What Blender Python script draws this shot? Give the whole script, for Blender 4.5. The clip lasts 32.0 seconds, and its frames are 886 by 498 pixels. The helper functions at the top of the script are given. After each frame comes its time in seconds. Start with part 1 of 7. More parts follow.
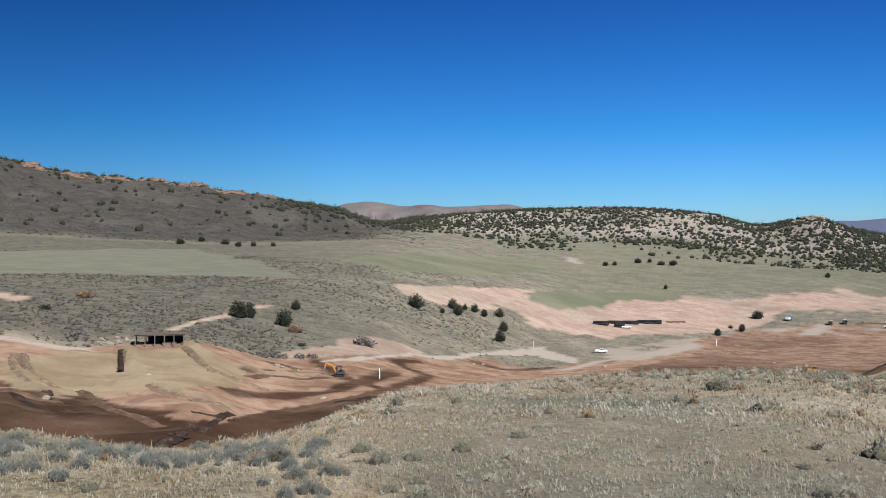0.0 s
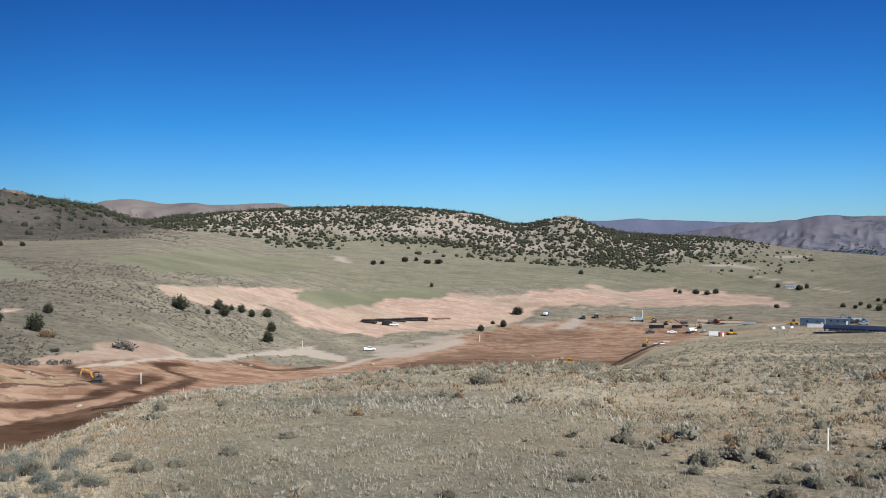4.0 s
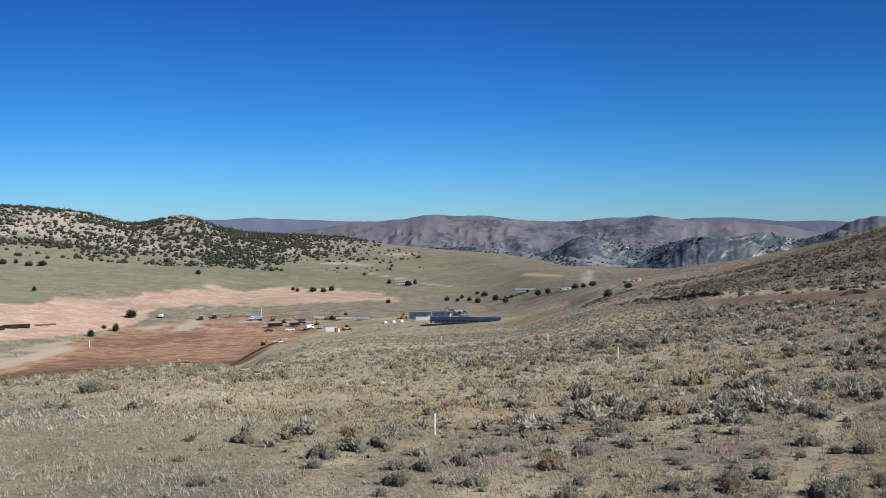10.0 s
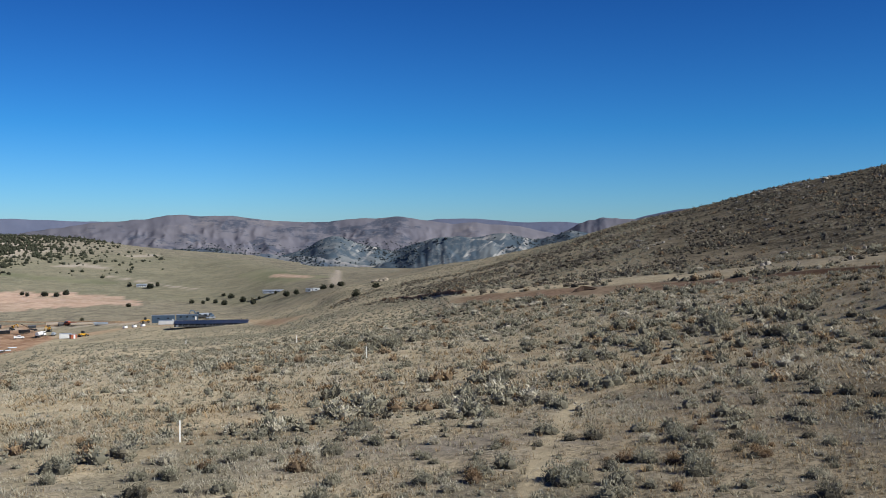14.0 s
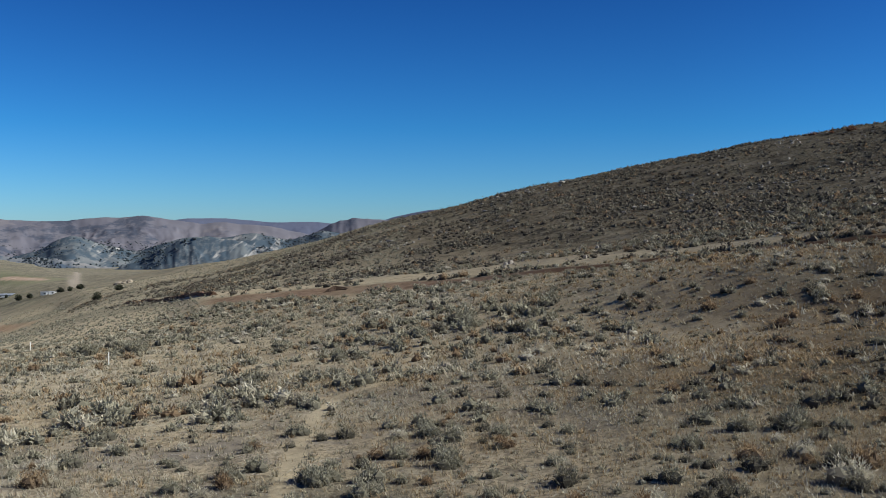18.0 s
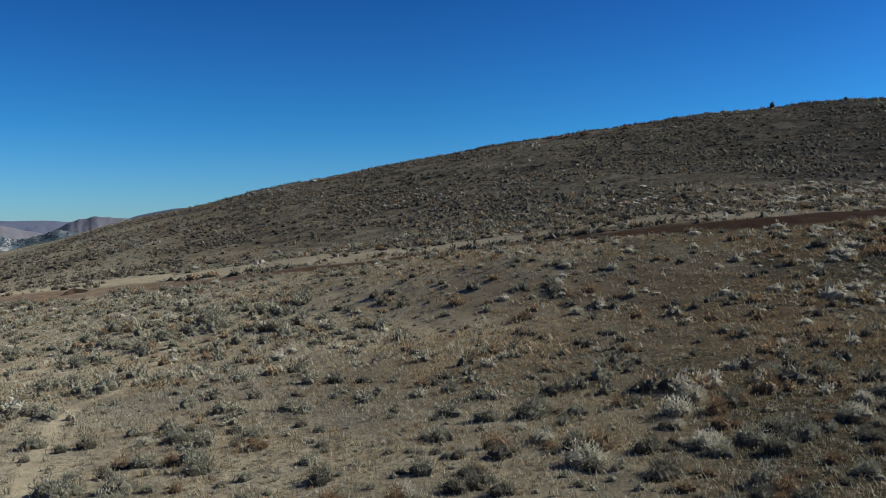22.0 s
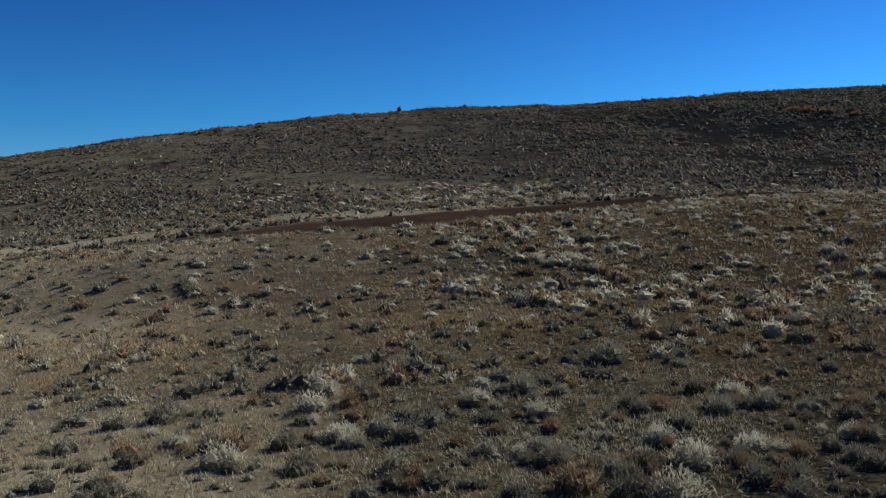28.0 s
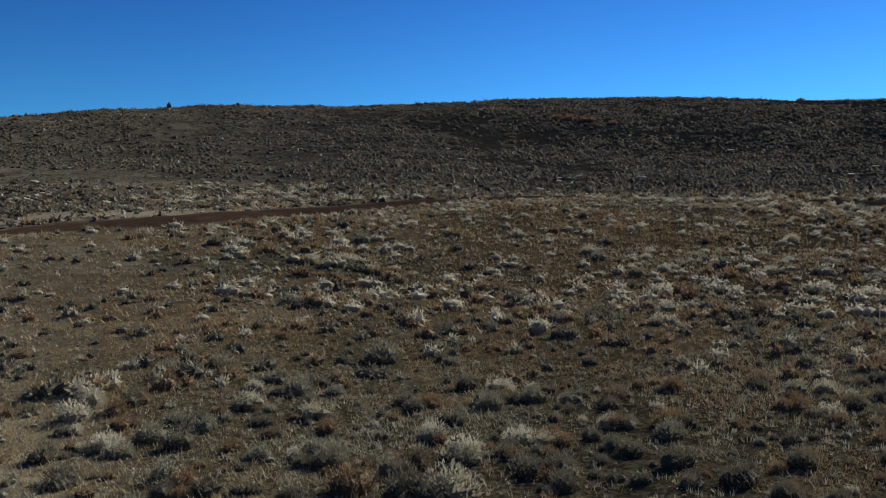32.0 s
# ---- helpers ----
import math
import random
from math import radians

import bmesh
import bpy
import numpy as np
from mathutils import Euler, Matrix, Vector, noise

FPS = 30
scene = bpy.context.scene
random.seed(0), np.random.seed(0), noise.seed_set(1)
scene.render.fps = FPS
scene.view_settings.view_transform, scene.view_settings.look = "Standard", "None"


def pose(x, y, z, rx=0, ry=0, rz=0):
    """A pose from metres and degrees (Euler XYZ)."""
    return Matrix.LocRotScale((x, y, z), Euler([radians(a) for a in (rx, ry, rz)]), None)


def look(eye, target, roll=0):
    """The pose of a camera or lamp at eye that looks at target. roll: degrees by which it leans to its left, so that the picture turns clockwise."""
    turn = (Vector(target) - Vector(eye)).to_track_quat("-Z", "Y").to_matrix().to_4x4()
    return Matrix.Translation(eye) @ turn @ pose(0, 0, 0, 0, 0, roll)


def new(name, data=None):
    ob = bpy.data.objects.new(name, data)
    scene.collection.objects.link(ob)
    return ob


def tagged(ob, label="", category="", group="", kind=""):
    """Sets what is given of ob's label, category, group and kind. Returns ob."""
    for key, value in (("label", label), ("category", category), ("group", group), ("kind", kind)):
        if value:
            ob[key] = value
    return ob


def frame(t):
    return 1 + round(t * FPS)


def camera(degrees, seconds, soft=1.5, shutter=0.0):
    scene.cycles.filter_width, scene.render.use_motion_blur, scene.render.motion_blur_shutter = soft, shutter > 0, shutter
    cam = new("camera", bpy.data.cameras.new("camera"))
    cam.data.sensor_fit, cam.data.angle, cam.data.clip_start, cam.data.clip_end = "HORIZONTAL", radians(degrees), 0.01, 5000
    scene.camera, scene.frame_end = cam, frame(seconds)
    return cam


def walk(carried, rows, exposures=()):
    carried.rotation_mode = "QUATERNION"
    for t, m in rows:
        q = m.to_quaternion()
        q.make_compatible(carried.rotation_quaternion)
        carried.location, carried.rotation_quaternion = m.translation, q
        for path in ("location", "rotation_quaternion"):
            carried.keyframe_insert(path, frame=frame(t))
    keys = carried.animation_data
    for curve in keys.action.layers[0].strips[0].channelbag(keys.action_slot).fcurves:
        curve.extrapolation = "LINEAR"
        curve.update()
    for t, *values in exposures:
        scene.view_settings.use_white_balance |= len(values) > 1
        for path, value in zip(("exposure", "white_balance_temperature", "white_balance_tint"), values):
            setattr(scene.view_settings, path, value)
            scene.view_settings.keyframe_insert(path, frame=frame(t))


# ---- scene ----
# the drone hovers and turns slowly to its right: seconds, heading, tilt, roll
EYE_Z = 70.0
TURN = [
    (0, -0.00, -0.94, 0.02), (1, 3.27, -0.95, 0.11), (2, 6.42, -0.96, 0.08), (3, 9.69, -0.99, 0.11), (3.5, 11.36, -0.99, 0.10), (5.5, 17.98, -0.97, 0.04),
    (6, 19.77, -0.98, 0.01), (7, 23.36, -1.00, 0.00), (8, 27.02, -1.02, -0.01), (9, 30.67, -1.03, -0.06), (10, 34.28, -1.03, -0.07), (11, 37.85, -1.03, -0.03),
    (12, 41.55, -1.02, -0.02), (13, 44.99, -1.01, -0.08), (14, 48.39, -1.01, -0.07), (14.5, 50.08, -1.02, -0.13), (16.5, 56.94, -1.01, -0.06), (17, 58.73, -1.00, -0.01),
    (18, 62.30, -1.00, 0.05), (19, 65.84, -1.01, 0.06), (20, 69.34, -1.03, 0.04), (21, 72.77, -1.05, -0.05), (22, 76.22, -1.07, -0.07), (23, 79.66, -1.09, -0.07),
    (24, 83.09, -1.12, -0.05), (25, 86.48, -1.13, -0.01), (25.5, 88.17, -1.13, -0.03), (27.5, 94.87, -1.18, -0.06), (28, 96.57, -1.19, -0.06), (29, 99.87, -1.20, 0.03),
    (30, 103.03, -1.17, 0.11), (31, 106.11, -1.15, 0.17), (32, 109.19, -1.11, 0.22),
]
EXPOSURE = [(0, 0.38, 6300, 9), (6, 0.41, 6400, 8), (12, 0.43, 6500, 7), (18, 0.44, 6550, 4), (25, 0.46, 6550, 0), (32, 0.5, 7200, 2)]
cam = camera(47.08, 32.0, soft=0.95)
walk(cam, [(t, pose(0, 0, EYE_Z, 90 + tilt, 0, -head) @ pose(0, 0, 0, 0, 0, roll)) for t, head, tilt, roll in TURN], EXPOSURE)
SUN_BEARING, SUN_UP = 153.0, 34.0
world = bpy.data.worlds.new("sky")
scene.world = world
world.use_nodes = True
wn, wl = world.node_tree.nodes, world.node_tree.links
sky = wn.new("ShaderNodeTexSky")
sky.sky_type, sky.sun_disc = "NISHITA", False
sky.sun_elevation, sky.sun_rotation = radians(SUN_UP), radians(SUN_BEARING)
sky.altitude, sky.air_density, sky.dust_density, sky.ozone_density = 2000, 1.0, 0.85, 2.0
deep = wn.new("ShaderNodeGamma")
deep.inputs["Gamma"].default_value = 1.4
wl.new(sky.outputs[0], deep.inputs["Color"])
# the clear mountain sky deepens quickly above the horizon
up = wn.new("ShaderNodeSeparateXYZ")
wl.new(wn.new("ShaderNodeTexCoord").outputs["Generated"], up.inputs[0])
fade = wn.new("ShaderNodeValToRGB")
fade.color_ramp.elements[0].position, fade.color_ramp.elements[0].color = 0.0, (0.135, 0.214, 0.345, 1)
fade.color_ramp.elements[1].position, fade.color_ramp.elements[1].color = 0.32, (0.032, 0.117, 0.262, 1)
low_sky = fade.color_ramp.elements.new(0.10)
low_sky.color = (0.059, 0.189, 0.318, 1)
wl.new(up.outputs[2], fade.inputs[0])
clear = wn.new("ShaderNodeMix")
clear.data_type, clear.blend_type = "RGBA", "MULTIPLY"
clear.inputs[0].default_value = 1.0
wl.new(deep.outputs[0], clear.inputs[6])
wl.new(fade.outputs[0], clear.inputs[7])
# it is darkest away from the sun and far to its side, and brightens towards it
flat = wn.new("ShaderNodeVectorMath")
flat.operation = "MULTIPLY"
flat.inputs[1].default_value = (1, 1, 0)
wl.new(up.inputs[0].links[0].from_socket, flat.inputs[0])
level = wn.new("ShaderNodeVectorMath")
level.operation = "NORMALIZE"
wl.new(flat.outputs[0], level.inputs[0])
sunward = wn.new("ShaderNodeVectorMath")
sunward.operation = "DOT_PRODUCT"
sunward.inputs[1].default_value = (math.sin(radians(SUN_BEARING)), math.cos(radians(SUN_BEARING)), 0)
wl.new(level.outputs[0], sunward.inputs[0])
turned = wn.new("ShaderNodeMapRange")
turned.inputs[1].default_value, turned.inputs[2].default_value = -1, 1
wl.new(sunward.outputs["Value"], turned.inputs[0])
side = wn.new("ShaderNodeValToRGB")
side.color_ramp.elements[0].color = (0.42, 0.42, 0.42, 1)
side.color_ramp.elements[1].color = (0.96, 0.96, 0.96, 1)
for place, bright in ((0.035, 0.61), (0.13, 0.82), (0.265, 0.94), (0.43, 0.88), (0.6, 0.78), (0.765, 0.8), (0.9, 0.93)):
    side.color_ramp.elements.new(place).color = (bright, bright, bright, 1)
wl.new(turned.outputs[0], side.inputs[0])
shaded = wn.new("ShaderNodeMix")
shaded.data_type, shaded.blend_type = "RGBA", "MULTIPLY"
shaded.inputs[0].default_value = 1.0
wl.new(clear.outputs[2], shaded.inputs[6])
wl.new(side.outputs[0], shaded.inputs[7])
wl.new(shaded.outputs[2], wn["Background"].inputs[0])
wn["Background"].inputs[1].default_value = 0.138
sun_data = bpy.data.lights.new("sun", "SUN")
sun_data.energy, sun_data.angle, sun_data.color = 5.0, radians(0.53), (1.0, 0.965, 0.91)
sun = new("sun", sun_data)
sa, su = radians(SUN_BEARING), radians(SUN_UP)
sun.matrix_world = look((math.sin(sa) * math.cos(su) * 200, math.cos(sa) * math.cos(su) * 200, math.sin(su) * 200 + 70), (0, 0, 70))
def material(name, rough=0.9):
    m = bpy.data.materials.new(name)
    m.use_nodes = True
    n, l = m.node_tree.nodes, m.node_tree.links
    b = n["Principled BSDF"]
    b.inputs["Roughness"].default_value = rough
    b.inputs["Specular IOR Level"].default_value = 0.2
    return m, n, l, b


def rgb(c):
    return (*c, 1.0)


def noise_tex(n, l, scale, detail=4, rough=0.6, vec=None):
    t = n.new("ShaderNodeTexNoise")
    t.inputs["Scale"].default_value, t.inputs["Detail"].default_value, t.inputs["Roughness"].default_value = scale, detail, rough
    if vec is not None:
        l.new(vec, t.inputs["Vector"])
    return t.outputs[0]


def ramp(n, l, fac, lo, hi):
    t = n.new("ShaderNodeMapRange")
    t.interpolation_type = "SMOOTHSTEP"
    t.inputs[1].default_value, t.inputs[2].default_value = lo, hi
    l.new(fac, t.inputs[0])
    return t.outputs[0]


def mix(n, l, fac, a, b, kind="MIX"):
    t = n.new("ShaderNodeMix")
    t.data_type, t.blend_type = "RGBA", kind
    for sock, v in ((t.inputs[0], fac), (t.inputs[6], a), (t.inputs[7], b)):
        if isinstance(v, (int, float)):
            sock.default_value = v
        elif isinstance(v, tuple):
            sock.default_value = rgb(v)
        else:
            l.new(v, sock)
    return t.outputs[2]


def times(n, l, a, b):
    t = n.new("ShaderNodeMath")
    t.operation = "MULTIPLY"
    for sock, v in ((t.inputs[0], a), (t.inputs[1], b)):
        if isinstance(v, (int, float)):
            sock.default_value = v
        else:
            l.new(v, sock)
    return t.outputs[0]


def plain(name, colour, rough=0.6, metal=0.0, wear=0.25, scale=3.0):
    """Paint, steel, wood and the like: a base colour with stains and fine grain."""
    m, n, l, b = material(name, rough)
    vec = n.new("ShaderNodeTexCoord").outputs["Object"]
    f = ramp(n, l, noise_tex(n, l, scale, 5, 0.65, vec), 0.35, 0.7)
    dark = tuple(c * (1 - wear) for c in colour)
    c = mix(n, l, f, dark, colour)
    dust = ramp(n, l, noise_tex(n, l, scale * 0.35, 3, 0.5, vec), 0.5, 0.8)
    c = mix(n, l, times(n, l, dust, wear * 0.6), c, (0.30, 0.22, 0.16))
    l.new(c, b.inputs["Base Color"])
    b.inputs["Metallic"].default_value = metal
    return m


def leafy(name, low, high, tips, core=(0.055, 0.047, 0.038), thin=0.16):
    """Foliage: varies leaf by leaf, bush by bush and over the land, darkened towards the core by woody twigs and
    painted shade.
    """
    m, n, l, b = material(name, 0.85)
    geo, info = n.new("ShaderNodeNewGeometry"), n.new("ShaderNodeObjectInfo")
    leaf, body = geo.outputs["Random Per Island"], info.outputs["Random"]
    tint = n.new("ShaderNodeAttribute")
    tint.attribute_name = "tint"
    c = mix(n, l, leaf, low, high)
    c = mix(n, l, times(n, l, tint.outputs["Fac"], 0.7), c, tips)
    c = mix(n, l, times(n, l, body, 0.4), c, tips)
    # inner shade of the plant painted in with the colour of its twigs
    heart_shade = n.new("ShaderNodeAttribute")
    heart_shade.attribute_name = "heart_shade"
    c = mix(n, l, heart_shade.outputs["Fac"], c, core)
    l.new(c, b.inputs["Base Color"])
    b.inputs["Specular IOR Level"].default_value = 0.1
    # thin leaves pass some of the sun through
    glow, both = n.new("ShaderNodeBsdfTranslucent"), n.new("ShaderNodeMixShader")
    l.new(c, glow.inputs["Color"])
    both.inputs[0].default_value = thin
    l.new(b.outputs[0], both.inputs[1])
    l.new(glow.outputs[0], both.inputs[2])
    l.new(both.outputs[0], n["Material Output"].inputs["Surface"])
    return m


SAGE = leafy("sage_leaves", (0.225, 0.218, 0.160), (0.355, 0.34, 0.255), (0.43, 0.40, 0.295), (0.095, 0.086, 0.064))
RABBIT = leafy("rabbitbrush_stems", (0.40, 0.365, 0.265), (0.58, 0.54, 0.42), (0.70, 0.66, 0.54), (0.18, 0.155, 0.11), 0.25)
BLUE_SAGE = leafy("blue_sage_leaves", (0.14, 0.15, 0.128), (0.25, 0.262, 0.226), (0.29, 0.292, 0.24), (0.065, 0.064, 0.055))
# SAGE made browner, and darker with the shade of backlit bushes coloured in
EAST_SAGE = leafy("backlit_sage_leaves", (0.115, 0.108, 0.083), (0.225, 0.21, 0.16), (0.30, 0.27, 0.195), (0.04, 0.036, 0.028))
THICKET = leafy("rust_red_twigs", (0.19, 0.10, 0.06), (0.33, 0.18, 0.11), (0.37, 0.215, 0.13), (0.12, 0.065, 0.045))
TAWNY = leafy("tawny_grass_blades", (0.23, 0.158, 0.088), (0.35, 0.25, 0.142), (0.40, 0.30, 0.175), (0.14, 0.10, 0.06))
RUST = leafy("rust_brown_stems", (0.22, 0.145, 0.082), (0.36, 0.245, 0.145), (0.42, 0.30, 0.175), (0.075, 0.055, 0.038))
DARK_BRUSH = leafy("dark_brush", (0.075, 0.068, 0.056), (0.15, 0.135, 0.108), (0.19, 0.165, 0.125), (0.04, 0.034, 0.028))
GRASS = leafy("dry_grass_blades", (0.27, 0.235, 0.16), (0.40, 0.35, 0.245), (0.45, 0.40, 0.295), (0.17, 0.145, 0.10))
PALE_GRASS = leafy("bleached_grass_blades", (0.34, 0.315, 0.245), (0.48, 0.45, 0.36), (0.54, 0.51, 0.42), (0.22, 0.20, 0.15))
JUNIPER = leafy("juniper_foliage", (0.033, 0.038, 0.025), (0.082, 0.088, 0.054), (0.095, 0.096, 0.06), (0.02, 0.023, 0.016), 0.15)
# far trees, their green turned blue by painted haze
FAR_WOODS = leafy("hazy_conifer_foliage", (0.046, 0.06, 0.07), (0.075, 0.092, 0.102), (0.085, 0.10, 0.108), (0.042, 0.054, 0.063), 0.1)
BARK = plain("bark", (0.16, 0.12, 0.09), 0.95, wear=0.5, scale=6)
DEAD_WOOD = plain("bleached_dead_wood", (0.50, 0.47, 0.41), 0.9, wear=0.3, scale=5)
TWIG = plain("grey_twigs", (0.17, 0.15, 0.13), 0.95, wear=0.4, scale=9)
ROCK = plain("grey_brown_rock", (0.36, 0.33, 0.285), 0.95, wear=0.55, scale=1.2)
RED_ROCK = plain("orange_sandstone", (0.26, 0.165, 0.11), 0.95, wear=0.6, scale=0.25)
PALE_ROCK = plain("pale_sandstone", (0.42, 0.36, 0.275), 0.95, wear=0.4, scale=0.2)


def ground_material():
    m, n, l, b = material("ground", 0.97)
    b.inputs["Diffuse Roughness"].default_value = 1.0
    b.inputs["Specular IOR Level"].default_value = 0.0
    pos = n.new("ShaderNodeNewGeometry").outputs["Position"]
    fine = noise_tex(n, l, 2.6, 6, 0.72, pos)
    tuft = noise_tex(n, l, 0.55, 5, 0.7, pos)
    patch = noise_tex(n, l, 0.07, 5, 0.62, pos)
    broad = noise_tex(n, l, 0.012, 5, 0.6, pos)

    def zone(name):
        t = n.new("ShaderNodeAttribute")
        t.attribute_name = name
        s = n.new("ShaderNodeSeparateColor")
        l.new(t.outputs["Color"], s.inputs[0])
        return s.outputs
    za, zb, zc, zd, ze = zone("zone_a"), zone("zone_b"), zone("zone_c"), zone("zone_d"), zone("zone_e")
    zf = zone("zone_f")
    # dry grass over grey-brown litter
    speck = noise_tex(n, l, 7.5, 8, 0.8, pos)
    c = mix(n, l, ramp(n, l, tuft, 0.34, 0.66), (0.255, 0.208, 0.142), (0.350, 0.285, 0.188))
    c = mix(n, l, times(n, l, ramp(n, l, patch, 0.46, 0.64), 0.7), c, (0.185, 0.162, 0.135))
    c = mix(n, l, times(n, l, ramp(n, l, speck, 0.53, 0.62), 0.4), c, (0.38, 0.33, 0.24))
    c = mix(n, l, times(n, l, ramp(n, l, speck, 0.47, 0.38), 0.4), c, (0.10, 0.085, 0.064))
    # grey litter flat of the knoll
    grey = mix(n, l, ramp(n, l, fine, 0.3, 0.7), (0.102, 0.094, 0.077), (0.129, 0.121, 0.098))
    grey = mix(n, l, times(n, l, ramp(n, l, patch, 0.5, 0.66), 0.45), grey, (0.153, 0.142, 0.097))
    grey = mix(n, l, times(n, l, ramp(n, l, tuft, 0.52, 0.64), 0.35), grey, (0.164, 0.157, 0.119))
    grey = mix(n, l, times(n, l, ramp(n, l, speck, 0.55, 0.63), 0.45), grey, (0.207, 0.200, 0.156))
    grey = mix(n, l, times(n, l, ramp(n, l, speck, 0.46, 0.38), 0.35), grey, (0.060, 0.057, 0.045))
    grey = mix(n, l, 1.0, grey, (0.98, 1.0, 0.93), "MULTIPLY")
    c = mix(n, l, za[0], c, grey)
    # scrub hillside: brown soil and short grass between the bushes
    scrub = mix(n, l, ramp(n, l, tuft, 0.36, 0.64), (0.120, 0.096, 0.062), (0.180, 0.145, 0.092))
    scrub = mix(n, l, times(n, l, ramp(n, l, broad, 0.47, 0.62), 0.5), scrub, (0.178, 0.149, 0.090))
    scrub = mix(n, l, times(n, l, ramp(n, l, patch, 0.53, 0.66), 0.55), scrub, (0.070, 0.058, 0.040))
    scrub = mix(n, l, times(n, l, ramp(n, l, speck, 0.55, 0.62), 0.4), scrub, (0.265, 0.233, 0.165))
    scrub = mix(n, l, times(n, l, ramp(n, l, noise_tex(n, l, 0.9, 5, 0.7, pos), 0.53, 0.44), 0.65), scrub, (0.055, 0.047, 0.038))
    scrub = mix(n, l, times(n, l, ramp(n, l, noise_tex(n, l, 1.4, 5, 0.7, pos), 0.54, 0.62), 0.7), scrub, (0.30, 0.262, 0.20))
    scrub = mix(n, l, times(n, l, ramp(n, l, noise_tex(n, l, 0.05, 5, 0.65, pos), 0.54, 0.62), 0.6), scrub, (0.235, 0.195, 0.135))
    # slope darkened eastwards, for dense brush and the shaded sides it shows
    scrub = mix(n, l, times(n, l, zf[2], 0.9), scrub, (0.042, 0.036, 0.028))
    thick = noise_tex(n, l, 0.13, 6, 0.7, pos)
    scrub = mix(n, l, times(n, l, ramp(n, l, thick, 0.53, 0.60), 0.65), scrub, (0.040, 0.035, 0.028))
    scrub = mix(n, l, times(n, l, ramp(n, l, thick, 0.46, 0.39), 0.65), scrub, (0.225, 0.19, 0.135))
    c = mix(n, l, za[1], c, scrub)
    # far sage slopes, smooth grey-green
    sage = mix(n, l, ramp(n, l, patch, 0.35, 0.66), (0.136, 0.122, 0.093), (0.213, 0.189, 0.137))
    sage = mix(n, l, times(n, l, ramp(n, l, tuft, 0.56, 0.7), 0.45), sage, (0.125, 0.121, 0.094))
    sage = mix(n, l, times(n, l, ramp(n, l, noise_tex(n, l, 0.3, 7, 0.75, pos), 0.5, 0.4), 0.7), sage, (0.070, 0.065, 0.052))
    sage = mix(n, l, times(n, l, zf[1], 0.85), sage, mix(n, l, ramp(n, l, noise_tex(n, l, 0.22, 7, 0.78, pos), 0.42, 0.58), (0.049, 0.047, 0.038), (0.111, 0.101, 0.078)))
    c = mix(n, l, za[2], c, sage)
    # pale stalks, tawny and bare patches between the near plants
    flecks = noise_tex(n, l, 3.6, 8, 0.82, pos)
    crisp = noise_tex(n, l, 4.2, 4, 0.6, pos)
    c = mix(n, l, times(n, l, times(n, l, ramp(n, l, crisp, 0.50, 0.43), ze[1]), 0.6), c, (0.075, 0.065, 0.05))
    c = mix(n, l, times(n, l, ramp(n, l, flecks, 0.54, 0.64), 0.4), c, (0.37, 0.325, 0.235))
    c = mix(n, l, times(n, l, ramp(n, l, flecks, 0.46, 0.36), 0.45), c, (0.085, 0.072, 0.055))
    warm = noise_tex(n, l, 0.05, 4, 0.6, pos)
    not_grey = n.new("ShaderNodeMath")
    not_grey.operation, not_grey.use_clamp = "SUBTRACT", True
    l.new(ze[1], not_grey.inputs[0])
    l.new(za[0], not_grey.inputs[1])
    close = not_grey.outputs[0]
    c = mix(n, l, times(n, l, times(n, l, ramp(n, l, warm, 0.5, 0.62), close), 0.45), c, (0.28, 0.20, 0.115))
    blotch = noise_tex(n, l, 0.75, 6, 0.74, pos)
    c = mix(n, l, times(n, l, times(n, l, ramp(n, l, blotch, 0.54, 0.64), close), 0.45), c, (0.36, 0.31, 0.225))
    c = mix(n, l, times(n, l, times(n, l, ramp(n, l, blotch, 0.47, 0.36), close), 0.55), c, (0.085, 0.072, 0.055))
    dry = noise_tex(n, l, 0.11, 6, 0.68, pos)
    c = mix(n, l, times(n, l, times(n, l, ramp(n, l, dry, 0.54, 0.63), close), 0.5), c, (0.36, 0.315, 0.225))
    c = mix(n, l, times(n, l, times(n, l, ramp(n, l, dry, 0.46, 0.38), close), 0.6), c, (0.165, 0.145, 0.126))
    tawny = mix(n, l, ramp(n, l, speck, 0.4, 0.6), (0.115, 0.078, 0.044), (0.235, 0.158, 0.088))
    c = mix(n, l, times(n, l, times(n, l, ramp(n, l, patch, 0.40, 0.56), ze[2]), 0.55), c, tawny)
    # litter darkened to stand in for shade among backlit grass and sagebrush
    litter_shade = mix(n, l, ramp(n, l, tuft, 0.36, 0.64), (0.058, 0.055, 0.038), (0.112, 0.102, 0.070))
    litter_shade = mix(n, l, times(n, l, ramp(n, l, patch, 0.5, 0.66), 0.5), litter_shade, (0.092, 0.086, 0.074))
    litter_shade = mix(n, l, times(n, l, ramp(n, l, speck, 0.54, 0.62), 0.5), litter_shade, (0.30, 0.27, 0.21))
    litter_shade = mix(n, l, times(n, l, ramp(n, l, fine, 0.44, 0.6), 0.7), litter_shade, (0.185, 0.162, 0.108))
    litter_shade = mix(n, l, times(n, l, ramp(n, l, crisp, 0.53, 0.46), 0.8), litter_shade, (0.03, 0.027, 0.02))
    litter_shade = mix(n, l, times(n, l, ramp(n, l, dry, 0.53, 0.62), 0.45), litter_shade, (0.215, 0.19, 0.14))
    litter_shade = mix(n, l, times(n, l, ramp(n, l, blotch, 0.54, 0.64), 0.4), litter_shade, (0.22, 0.195, 0.145))
